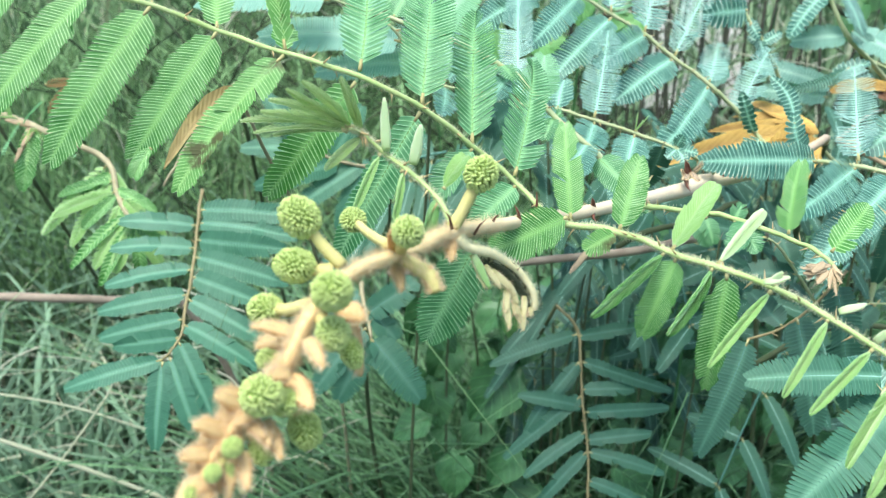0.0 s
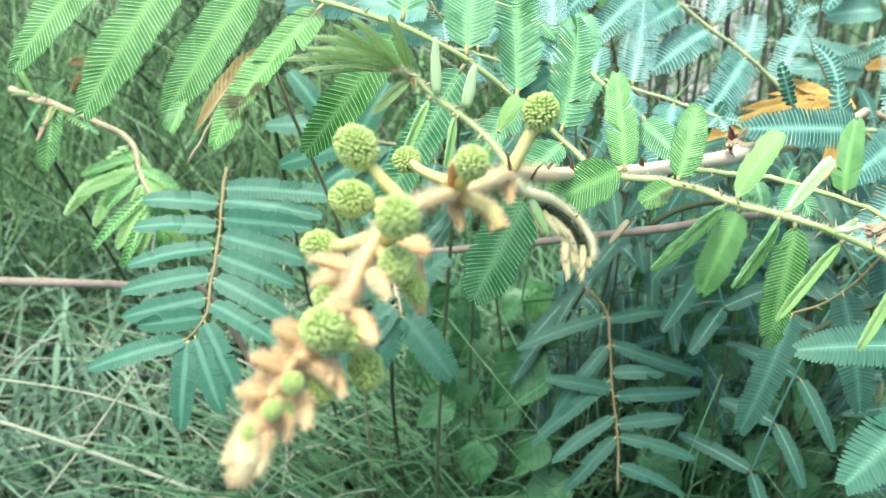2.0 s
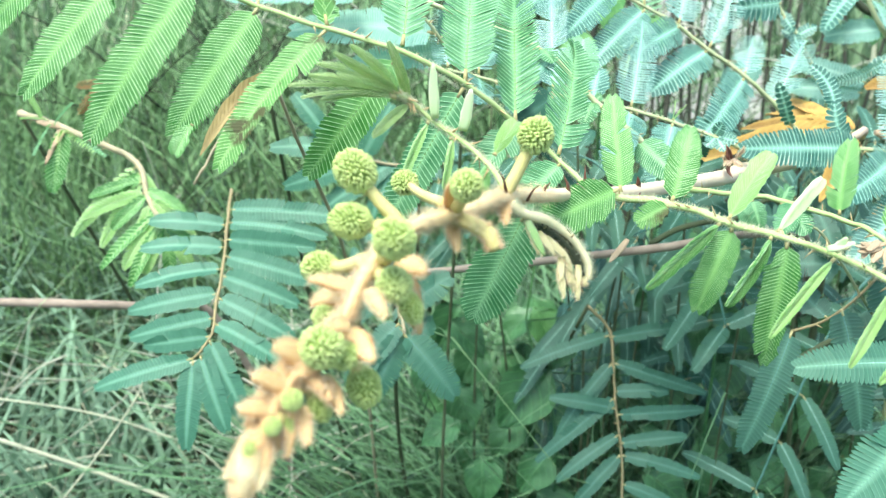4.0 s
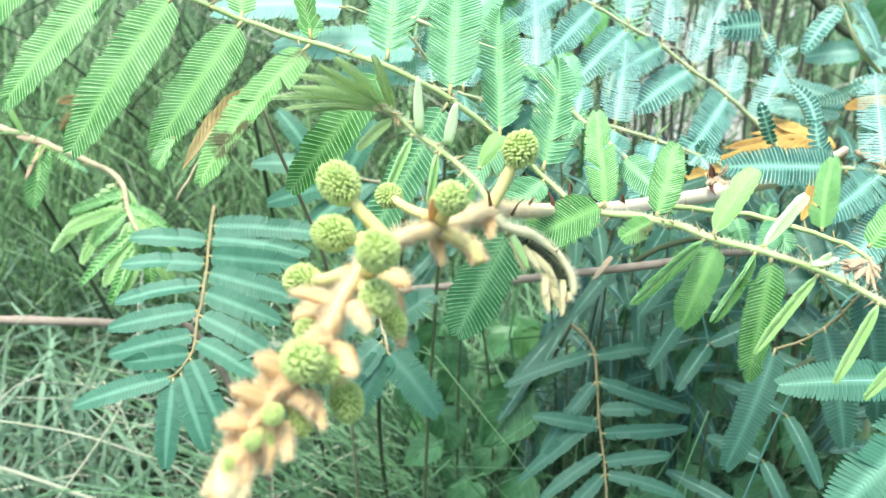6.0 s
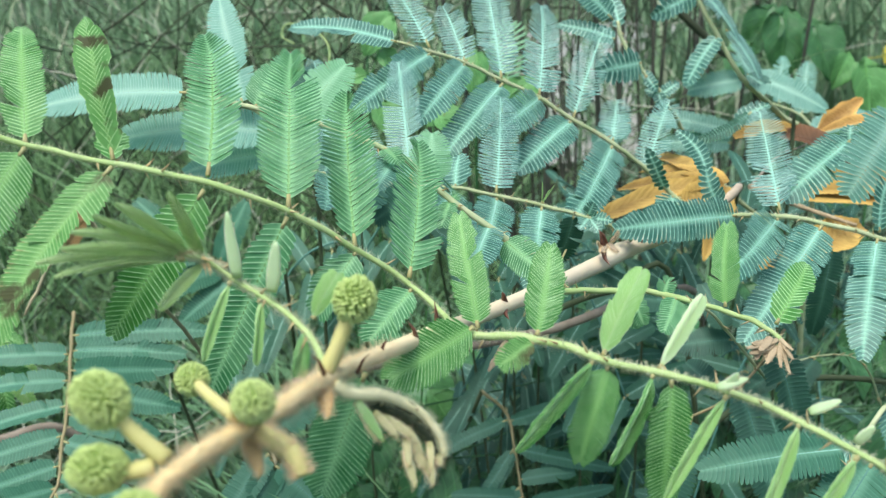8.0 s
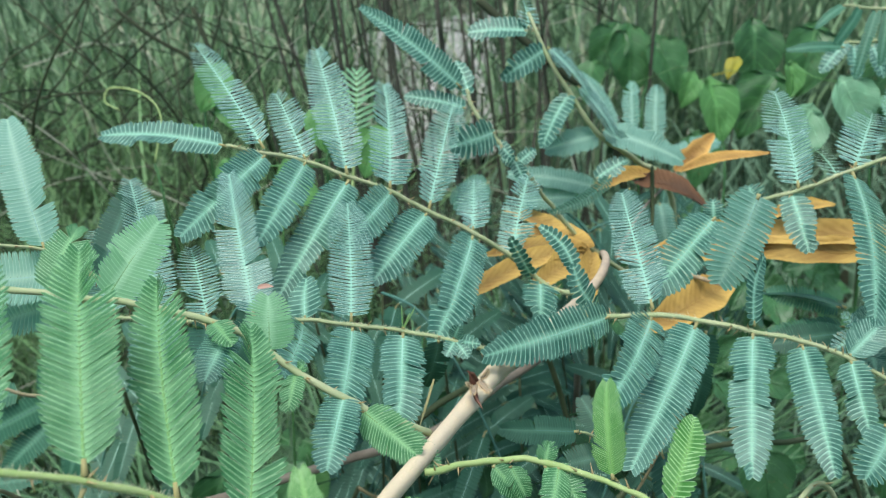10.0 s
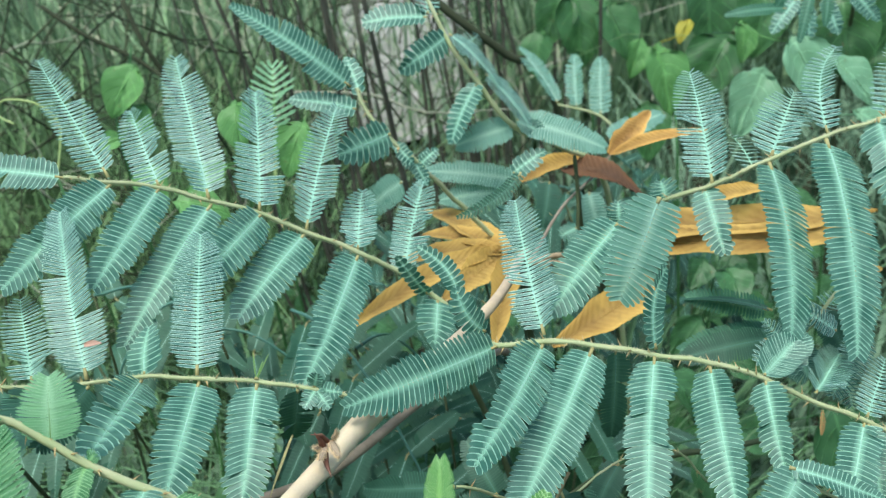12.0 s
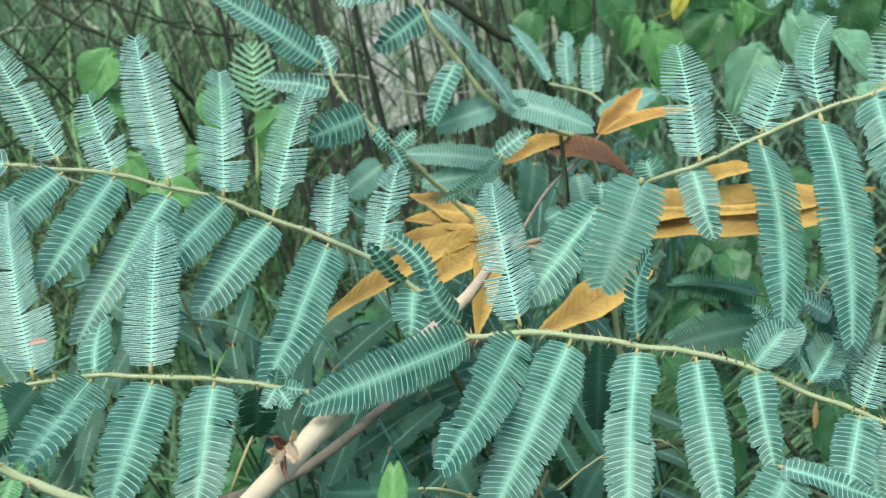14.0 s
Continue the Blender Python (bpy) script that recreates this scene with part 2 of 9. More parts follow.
CURLED_LEAF = dead_leaf_material("curled_brown_leaf", (0.20, 0.155, 0.050), (0.36, 0.29, 0.12))
GRASS = plain_material("grass_blade", (0.022, 0.066, 0.024), (0.350, 0.530, 0.285), 3.0, 0.55, 0.0, 0.25, 0.85)
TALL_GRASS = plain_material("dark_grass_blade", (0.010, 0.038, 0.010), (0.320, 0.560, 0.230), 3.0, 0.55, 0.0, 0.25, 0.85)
# Meadow blade made darker, the shade under the branch painted in.
LOW_GRASS = plain_material("shade_tinted_grass_blade", (0.016, 0.060, 0.020), (0.200, 0.390, 0.180), 3.0, 0.55, 0.0, 0.2, 0.85)
MEADOW = plain_material("meadow_blade", (0.020, 0.066, 0.028), (0.300, 0.475, 0.300), 3.0, 0.55, 0.0, 0.25, 0.85)
DUSK = leaflet_material("dusky_blue_green_leaflet", (0.110, 0.280, 0.215), (0.165, 0.365, 0.285), (0.46, 0.72, 0.59), (0.42, 0.67, 0.53), 0.35)
GREY_TWIG = plain_material("bleached_twig", (0.26, 0.29, 0.19), (0.52, 0.52, 0.40), 30.0, 0.85, 0.3, 0.0, 0.6)
BROWN_TWIG = plain_material("thin_brown_twig", (0.014, 0.022, 0.010), (0.070, 0.085, 0.042), 20.0, 0.85, 0.3, 0.0, 0.85)
STRAW = plain_material("straw_blade", (0.31, 0.35, 0.21), (0.56, 0.58, 0.41), 3.0, 0.75, 0.0, 0.15, 0.8)
SOIL = plain_material("soil", (0.018, 0.026, 0.010), (0.05, 0.052, 0.026), 14.0, 0.95, 0.8)
VINE = vine_leaf_material("vine_leaf_green", (0.120, 0.330, 0.090), (0.20, 0.45, 0.14), 0.35)
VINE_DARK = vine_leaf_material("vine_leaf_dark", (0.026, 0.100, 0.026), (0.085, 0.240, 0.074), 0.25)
# Dark vine leaf with the shade near the ground mixed into its green.
VINE_DEEP = vine_leaf_material("vine_leaf_shade_tinted", (0.023, 0.096, 0.029), (0.088, 0.240, 0.082), 0.24)
VINE_PALE = vine_leaf_material("vine_leaf_grey_green", (0.17, 0.39, 0.21), (0.27, 0.50, 0.30), 0.28)
VINE_YELLOW = plain_material("vine_leaf_yellow", (0.50, 0.42, 0.04), (0.40, 0.40, 0.06), 40.0, 0.55, 0.2, 0.3)
PETAL = plain_material("pink_petal", (0.46, 0.27, 0.20), (0.58, 0.38, 0.29), 200.0, 0.6)
PALE_GROUND = plain_material("pale_dry_ground", (0.24, 0.245, 0.215), (0.42, 0.415, 0.37), 2.5, 0.95, 0.5)
CREAM = plain_material("cream_hairy_stalk", (0.80, 0.72, 0.40), (0.88, 0.82, 0.52), 200.0, 0.8, 0.3)

m_stem, n_, l_, b_ = material("hairy_tan_stem")
_tc = n_.new("ShaderNodeUVMap")
_sp = n_.new("ShaderNodeSeparateXYZ")
l_.new(_tc.outputs["UV"], _sp.inputs[0])
_c = mix(n_, l_, ramp(n_, l_, _sp.outputs["Y"], 0.14, 0.5), (0.78, 0.56, 0.25), (0.75, 0.61, 0.31))
_c = mix(n_, l_, ramp(n_, l_, _sp.outputs["Y"], 0.44, 0.58), _c, (0.66, 0.55, 0.38))
_c = mix(n_, l_, ramp(n_, l_, _sp.outputs["Y"], 0.72, 0.82), _c, (0.46, 0.36, 0.26))
_c = mix(n_, l_, math_node(n_, l_, "MULTIPLY", ramp(n_, l_, noise_tex(n_, l_, 120.0, 5.0), 0.45, 0.75), 0.5), _c, (0.78, 0.64, 0.38))
_c = mix(n_, l_, math_node(n_, l_, "MULTIPLY", ramp(n_, l_, noise_tex(n_, l_, 420.0, 3.0), 0.62, 0.72), 0.12), _c, (0.55, 0.40, 0.24))
_c = mix(n_, l_, math_node(n_, l_, "MULTIPLY", ramp(n_, l_, noise_tex(n_, l_, 45.0, 4.0), 0.52, 0.68), 0.25), _c, (0.54, 0.44, 0.30))
l_.new(_c, b_.inputs["Base Color"])
b_.inputs["Roughness"].default_value = 0.75
add_bump(n_, l_, b_, noise_tex(n_, l_, 900.0, 3.0), 0.5, 0.0005)
STEM = m_stem

# ---- builders ----
ORIGIN = {}
rng = random.Random(7)


def V(p):
    return Vector(p)


def part(name, verts, faces, mats, parent=None, label="", uvs=None, slots=None, origin=None, smooth=True):
    """Links one mesh object; its origin is at its own base. mats: one material or a list for slots."""
    origin = V(origin) if origin is not None else V(verts[0])
    me = bpy.data.meshes.new(name)
    me.from_pydata([tuple(V(v) - origin) for v in verts], [], faces)
    for m in mats if isinstance(mats, (list, tuple)) else [mats]:
        me.materials.append(m)
    if slots:
        me.polygons.foreach_set("material_index", slots)
    if uvs:
        layer = me.uv_layers.new(name="UVMap")
        index = np.empty(len(me.loops), dtype=np.int32)
        me.loops.foreach_get("vertex_index", index)
        layer.data.foreach_set("uv", np.asarray(uvs, dtype=np.float32)[index].ravel())
    if smooth:
        me.polygons.foreach_set("use_smooth", [True] * len(me.polygons))
    me.update()
    ob = new(name, me)
    ORIGIN[ob.name] = origin
    if parent is not None:
        ob.parent = parent
        ob.location = origin - ORIGIN[parent.name]
    else:
        ob.location = origin
    if label:
        ob["label"] = label
    return ob


def thing(name, at, label, category, group=""):
    ob = new(name)
    ob.location = at
    ob.empty_display_size = 0.01
    ORIGIN[ob.name] = V(at)
    return tagged(ob, label, category, group)


def spline(points, steps):
    """Catmull-Rom through the points."""
    pts = [V(p) for p in points]
    if len(pts) == 2:
        return [pts[0].lerp(pts[1], i / steps) for i in range(steps + 1)]
    ext = [2 * pts[0] - pts[1], *pts, 2 * pts[-1] - pts[-2]]
    out = []
    for i in range(1, len(ext) - 2):
        a, b, c, d = ext[i - 1 : i + 3]
        for k in range(steps):
            t = k / steps
            out.append(0.5 * (2 * b + (c - a) * t + (2 * a - 5 * b + 4 * c - d) * t * t + (3 * b - a - 3 * c + d) * t**3))
    out.append(pts[-1])
    return out


def frames_along(path):
    """Tangent, side and normal at each point of a path, without twist."""
    tang = [(path[min(i + 1, len(path) - 1)] - path[max(i - 1, 0)]).normalized() for i in range(len(path))]
    side = tang[0].cross(Vector((0.13, 0.31, 0.94))).normalized()
    out = []
    for t in tang:
        side = (side - t * side.dot(t)).normalized()
        out.append((t, side, t.cross(side)))
    return out


class Build:
    """Collects vertices, faces, uvs and material slots of one mesh."""

    def __init__(self):
        self.v, self.f, self.uv, self.s = [], [], [], []

    def add(self, verts, faces, uvs=None, slot=0):
        k = len(self.v)
        self.v += [V(p) for p in verts]
        self.f += [tuple(i + k for i in f) for f in faces]
        self.uv += uvs if uvs else [(0.5, 0.5)] * len(verts)
        self.s += [slot] * len(faces)

    def tube(self, path, radii, sides=6, slot=0, knobs=0.0):
        fr = frames_along(path)
        verts, uvs, faces = [], [], []
        n = len(path)
        for i, (p, (t, s, m)) in enumerate(zip(path, fr)):
            u = i / (n - 1)
            k = u * (len(radii) - 1)
            j = min(int(k), len(radii) - 2)
            r = radii[j] + (radii[j + 1] - radii[j]) * (k - j)
            for a in range(sides):
                w = 2 * math.pi * a / sides
                rr = r * (1 + knobs * noise.noise(p * 160 + Vector((a, 0, 0))))
                verts.append(p + (s * math.cos(w) + m * math.sin(w)) * rr)
                uvs.append((a / sides, u))
        for i in range(n - 1):
            for a in range(sides):
                b = (a + 1) % sides
                faces.append((i * sides + a, i * sides + b, (i + 1) * sides + b, (i + 1) * sides + a))
        faces += [tuple(reversed(range(sides))), tuple((n - 1) * sides + a for a in range(sides))]
        self.add(verts, faces, uvs, slot)

    def spike(self, base, tip, r, slot=0, sides=5, hook=0.0):
        base, tip = V(base), V(tip)
        d = tip - base
        side = d.cross(Vector((0.2, 0.5, 0.8))).normalized()
        up = d.cross(side).normalized()
        mid = base.lerp(tip, 0.45) - up * hook * d.length
        self.tube([base, mid, tip], [r, r * 0.55, r * 0.04], sides, slot)

    def link(self, name, mats, parent=None, label="", origin=None, smooth=True):
        return part(name, self.v, self.f, mats, parent, label, self.uv, self.s, origin, smooth)


def hair_on(build, path, radii, count, length, slot=0, spread=0.5, seed=1, th=0.00007):
    """Fine hairs standing off a tube."""
    r0 = random.Random(seed)
    fr = frames_along(path)
    for _ in range(count):
        u = r0.random() * (len(path) - 1.001)
        i = int(u)
        p = path[i].lerp(path[i + 1], u - i)
        t, s, m = fr[i]
        k = u / (len(path) - 1) * (len(radii) - 1)
        j = min(int(k), len(radii) - 2)
        r = radii[j] + (radii[j + 1] - radii[j]) * (k - j)
        w = r0.random() * 2 * math.pi
        out = s * math.cos(w) + m * math.sin(w)
        ln = length * r0.uniform(0.5, 1.2)
        tip = p + out * (r + ln) + t * ln * r0.uniform(-spread, spread) + s * ln * r0.uniform(-0.3, 0.3)
        a = p + out * r * 0.9
        build.add([a + t * th, a - t * th, tip, a + out.cross(t) * th], [(0, 1, 2), (1, 3, 2), (3, 0, 2)], None, slot)


FACE = Vector((0.05, -0.62, 0.78))


def pinna(parent, base, tip, width, pairs=34, fold=0.0, bend=0.06, sway=0.0, roll=0.0, leaf=None, rib=None, gap=0.5, taper=0.5, seed=0, name="pinna", label="", face=None, comb=0.0, splay=85, thin=0.0):
    """One leaf segment: a rib with two rows of narrow leaflets. fold 0: spread flat; 1: closed up along the rib.
    comb: how far the leaflets turn on edge; thin: how much narrower they are than their spacing."""
    rr = random.Random(seed * 7919 + int(abs(base[0]) * 1e5) + int(abs(tip[2]) * 1e5))
    leaf, rib = leaf or MATURE, rib or RIB_MATURE
    if leaf is GLAUCOUS:
        thin, comb, pairs = max(thin, 0.20), max(comb, 0.4), round(pairs * 1.12)
    base, tip = V(base), V(tip)
    axis = tip - base
    ln = axis.length
    a = axis.normalized()
    look_at = V(face) if face else FACE
    up = (look_at - a * look_at.dot(a)).normalized()
    up = Matrix.Rotation(radians(roll), 3, a) @ up
    side0 = a.cross(up)
    path = []
    for i in range(13):
        s = i / 12
        arch = 4 * s * (1 - s)
        path.append(base + axis * s + up * (bend * ln * arch) + side0 * (sway * ln * arch))
    b = Build()
    r = max(0.00020, width * 0.022)
    b.tube([path[0], path[0].lerp(path[1], 0.75)], [max(r * 1.7, 0.0008), max(r * 1.3, 0.00055)], 7, 2)
    b.tube([q - up * r * 0.7 for q in path], [r * 1.2, r, r * 0.5], 5, 1)
    off = rr.random() * 100
    for i in range(pairs):
        s = 0.05 + 0.945 * i / (pairs - 1)
        k = min(s * 12, 11.999)
        j = int(k)
        p = path[j].lerp(path[j + 1], k - j)
        t = (path[j + 1] - path[j]).normalized()
        n = (up - t * up.dot(t)).normalized()
        sd = t.cross(n)
        # full width over most of the rib, rounded at both ends
        env = min(1.0, (0.62 + 2.4 * s)) * (1 - max(0.0, (s - taper) / (1 - taper)) ** 2.6 * 0.62)
        step = ln * 0.96 / (pairs - 1)
        for flank in (-1, 1):
            wob = noise.noise(Vector((off + s * 5.5, flank * 3.1, 0.7)))
            jump = 1.0 if noise.noise(Vector((off + s * 2.6, flank * 9.7, 4.2))) > 0.10 + 0.6 * gap else 0.0
            ang = radians((splay - 30 * max(0, s - 0.6) / 0.4) * (1 - 0.86 * fold) + 5 * wob * (1 - fold) - 13 * jump * (1 - fold) + rr.gauss(0, 0.6))
            lift = radians(4 + 18 * fold + 5 * wob + 14 * jump * (1 - fold) + rr.gauss(0, 1.2))
            ll = width * 0.5 * env * rr.uniform(0.97, 1.02) * (1 + 1.25 * fold) * (1 - 0.07 * (1 - fold) * (noise.noise(Vector((off + s * 8.0, flank * 5.3, 1.9))) > 0.12)) * (1 - 0.15 * jump * (1 - fold))
            d = (t * math.cos(ang) + sd * (flank * math.sin(ang))) * math.cos(lift) + n * math.sin(lift)
            d.normalize()
            across = (t - d * t.dot(d)).normalized() if fold < 0.5 else (n.cross(d) + n * 0.5 * flank).normalized()
            nn = d.cross(across) * flank * -1
            twist = radians(-3 + 24 * comb + rr.gauss(0, 1.5))
            across = (across * math.cos(twist) + nn * math.sin(twist)).normalized()
            nn = d.cross(across)
            if nn.dot(n) < 0:
                nn = -nn
            hw = (step * (0.525 - 0.035 * comb) * (1 - thin) * (1 - fold) + width * (0.10 if fold < 0.75 else 0.075) * fold) * rr.uniform(0.96, 1.03)
            if ll < hw:
                ll = hw
            sag = ll * 0.05
            o = p - sd * flank * r * 0.3 + n * r * 0.25
            vs, us = [], []
            for v, wd in ((0.0, 0.72), (0.12, 1.0), (0.60, 1.0), (0.90, 0.76)):
                q = o + d * (ll * v) - nn * (sag * v * v) + t * (0.08 * ll * v * v)
                for u in (-1, 0, 1):
                    vs.append(q + across * (hw * wd * u) - nn * (0.16 * hw * (1 - abs(u))))
                    us.append(((u + 1) / 2, v))
            vs.append(o + d * ll - nn * sag + t * (0.08 * ll))
            us.append((0.5, 1.0))
            fs = []
            for q in range(3):
                c = q * 3
                fs += [(c, c + 1, c + 4, c + 3), (c + 1, c + 2, c + 5, c + 4)]
            fs += [(9, 10, 12), (10, 11, 12)]
            b.add(vs, fs, us, 0)
    return b.link(name, [leaf, rib, NODE], parent, label, base)


def rachis(parent, points, r0, r1, mat=None, label="", prickles=10, hairs=0, name="compound_leaf", seed=3):
    """The axis of a compound leaf, with fine prickles and hairs; its pinnae become its children."""
    b = Build()
    if mat is RACHIS_MATURE:
        r0, r1 = r0 * 0.86, r1 * 0.9
    path = spline(points, 6)
    for i in range(1, len(path) - 1):
        path[i] = path[i] + noise.noise_vector(path[i] * 90 + Vector((seed, 0, 0))) * r0 * 0.7
    b.tube(path, [r0, r1], 7, 0, 0.25)
    rr = random.Random(seed + int(abs(points[0][0]) * 1e4))
    fr = frames_along(path)
    for _ in range(round(prickles * 1.5)):
        i = rr.randrange(1, len(path) - 1)
        t, s, m = fr[i]
        w = rr.random() * 6.283
        o = s * math.cos(w) + m * math.sin(w)
        r = r0 + (r1 - r0) * i / len(path)
        b.spike(path[i] + o * r * 0.7, path[i] + o * (r + 0.0034) - t * 0.0018, 0.00045, 1, 4)
    if hairs:
        hair_on(b, path, [r0, r1], hairs, 0.0016, 2, 0.6, seed)
    elif prickles > 10:
        hair_on(b, path, [r0, r1], 1800, 0.0013, 2, 0.6, seed, 0.0001)
    return b.link(name, [mat or RACHIS_MATURE, PRICKLE, HAIR_PALE], parent, label, points[0])


def flower_bud(parent, centre, radius, foot, stalk_r, stretch=1.0, count=150, label="", foot_mid=None):
    """A round head of tight green florets on a hairy stalk."""
    c, f = V(centre), V(foot)
    ax = (c - f).normalized()
    radius, stretch = radius * 0.95, stretch * 1.13
    b = Build()
    mid = V(foot_mid) if foot_mid else f.lerp(c, 0.5) + Vector((0, 0, -0.0008))
    path = spline([f, mid, c - ax * radius * 0.8], 5)
    b.tube(path, [stalk_r * 1.15, stalk_r, stalk_r * 0.9], 8, 0, 0.15)
    hair_on(b, path, [stalk_r, stalk_r], 70, 0.0009, 1, 0.5, int(radius * 1e6))
    stalk = b.link("flower_bud", [PEDUNCLE, HAIR], parent, label, f)
    q = ax.to_track_quat("Z", "Y")
    h = Build()
    core, cf = [], []
    rings, seg = 7, 12
    for i in range(rings + 1):
        th = math.pi * i / rings
        for k in range(seg):
            ph = 2 * math.pi * k / seg
            core.append(c + q @ Vector((math.sin(th) * math.cos(ph), math.sin(th) * math.sin(ph), math.cos(th) * stretch)) * radius * 0.83)
    for i in range(rings):
        for k in range(seg):
            cf.append((i * seg + k, (i + 1) * seg + k, (i + 1) * seg + (k + 1) % seg, i * seg + (k + 1) % seg))
    h.add(core, cf, None, 1)
    rr = random.Random(int(radius * 1e7) + int(abs(c.x) * 1e5))
    count = int(count * 1.75)
    size = radius * 1.60 / math.sqrt(count)
    for i in range(count):
        z = 1 - (2 * i + 1) / count
        ph = i * 2.39996 + rr.gauss(0, 0.7 / math.sqrt(count))
        z = max(-0.999, min(0.999, z + rr.gauss(0, 0.35 / math.sqrt(count))))
        d = Vector((math.sqrt(1 - z * z) * math.cos(ph), math.sqrt(1 - z * z) * math.sin(ph), z * stretch))
        nrm = (q @ d).normalized()
        p = c + q @ d * radius * rr.uniform(0.80, 0.84)
        sx = nrm.cross(Vector((0.3, 0.5, 0.8))).normalized()
        sy = nrm.cross(sx)
        hgt = radius * rr.uniform(0.17, 0.27)
        tilt = sx * rr.gauss(0, 0.07) + sy * rr.gauss(0, 0.07)
        size_i = size * rr.uniform(0.82, 1.12)
        vs = []
        for k, (lv, rad) in enumerate(((0.0, 0.90), (0.50, 1.0), (0.86, 0.74))):
            for w in range(5):
                an = w * 1.2566
                vs.append(p + (nrm + tilt) * hgt * lv + (sx * math.cos(an) + sy * math.sin(an)) * size_i * rad)
        vs.append(p + (nrm + tilt) * hgt * 1.08)
        fs = []
        for k in range(2):
            for w in range(5):
                fs.append((k * 5 + w, k * 5 + (w + 1) % 5, k * 5 + 5 + (w + 1) % 5, k * 5 + 5 + w))
        fs += [(10 + w, 10 + (w + 1) % 5, 15) for w in range(5)]
        h.add(vs, fs, [(0.5, v) for v in (0.0,) * 5 + (0.22,) * 5 + (0.6,) * 5 + (0.9,)], 0)
        if i % 2:
            e = p + nrm * (hgt + radius * rr.uniform(0.08, 0.24)) + sx * radius * rr.uniform(-0.1, 0.1)
            h.add([p + sx * 0.00010, p - sx * 0.00010, e], [(0, 1, 2)], None, 2)
    h.link("floret_head", [BUD, BUD_CORE, HAIR_PALE], stalk, "tight knobbly green floret head", c)
    return stalk


def bract(parent, foot, tip, width, mat=None, curl=0.25, label="", name="bract", hairs=760, hook=None):
    """A plump hairy bract or stipule whose tip curves over like a claw."""
    f, t = V(foot), V(tip)
    ax = t - f
    ln = ax.length
    a = ax.normalized()
    up = (FACE - a * FACE.dot(a)).normalized()
    sd = a.cross(up)
    if hook is None:
        hook = 0.55 if mat is BRACT else 0.0
    seed = int(abs(f.x) * 1e6) + 5
    b = Build()
    vs, fs, us = [], [], []
    n, sides = 9, 10
    for i in range(n + 1):
        s = i / n
        w = width * 0.54 * math.sin(math.pi * (0.16 + 0.82 * s ** 0.85)) ** (0.72 if hook else 0.55)
        c = f + a * (ln * s) + up * (curl * ln * s * s) - Vector((0, 0, hook * ln * max(0.0, s - 0.5) ** 2))
        for k in range(sides):
            w_k = 2 * math.pi * k / sides
            rough = 1 + 0.22 * noise.noise(Vector((s * 4 + seed % 97, math.cos(w_k) * 1.6, math.sin(w_k) * 1.6)))
            groove = 1 - 0.45 * max(0.0, math.sin(w_k)) ** 6
            vs.append(c + sd * (w * math.cos(w_k) * rough) + up * (w * 0.62 * math.sin(w_k) * rough * groove))
            us.append((0.5 + 0.5 * math.cos(w_k), s))
    for i in range(n):
        for k in range(sides):
            o, q = i * sides + k, i * sides + (k + 1) % sides
            fs.append((o, q, q + sides, o + sides))
    fs += [tuple(reversed(range(sides))), tuple(n * sides + k for k in range(sides))]
    b.add(vs, fs, us, 0)
    rr = random.Random(seed)
    for _ in range(hairs):
        i, k = rr.randrange(n), rr.randrange(sides)
        p = vs[i * sides + k].lerp(vs[(i + 1) * sides + k], rr.random()).lerp(vs[i * sides + (k + 1) % sides], rr.random() * 0.5)
        w_k = 2 * math.pi * (k + 0.3) / sides
        out = sd * math.cos(w_k) + up * math.sin(w_k)
        e = p + (out * rr.uniform(0.3, 1.0) + a * rr.uniform(0.2, 1.1) + sd * rr.uniform(-0.3, 0.3)) * rr.uniform(0.0006, 0.0019)
        b.add([p + a * 0.00006, p - a * 0.00006 + sd * 0.00005, e], [(0, 1, 2)], None, 1)
    return b.link(name, [mat or BRACT, HAIR], parent, label, f)


def blade_leaf(parent, points, width, mat, name="blade", label="", cup=0.3, wave=0.06, face=None, shape=0.75, seed=1, pleat=0.0):
    """A broad leaf blade along a curved midrib, cupped and waved, with thickness and a raised rib."""
    path = spline(points, 24 if pleat else 6)
    n = len(path) - 1
    length = sum((q - p).length for p, q in zip(path, path[1:]))
    b = Build()
    look_at = V(face) if face else FACE
    vs, fs, us = [], [], []
    for layer in (0, 1):
        for i, p in enumerate(path):
            t = (path[min(i + 1, n)] - path[max(i - 1, 0)]).normalized()
            up = (look_at - t * look_at.dot(t)).normalized()
            sd = t.cross(up)
            s = i / n
            w = width * 0.5 * max(0.03, math.sin(math.pi * (0.04 + 0.95 * s) ** shape)) ** 0.75
            w *= 1 + 0.22 * noise.noise(Vector((s * 7, seed * 1.7, layer * 0)))
            for u in (-1, -0.66, -0.33, 0, 0.33, 0.66, 1):
                us.append((0.5 + 0.5 * u, s + 0.12 * abs(u)))
                wv = noise.noise(Vector((s * 6 + seed * 3.3, u * 2.2, seed))) * wave * width
                vs.append(p + sd * (w * u) + up * (cup * w * abs(u) ** 1.4 + wv + pleat * width * math.sin((s - 0.10 * abs(u)) * length / 0.0042 * 2 * math.pi) * min(1, 3 * abs(u)) - layer * 0.0003))
        for i in range(n):
            for k in range(6):
                o = layer * (n + 1) * 7 + i * 7 + k
                fs.append((o, o + 1, o + 8, o + 7) if layer == 0 else (o, o + 7, o + 8, o + 1))
    b.add(vs, fs, us)
    b.tube(path, [width * 0.018, width * 0.006], 5, 0)
    return b.link(name, mat, parent, label, points[0])


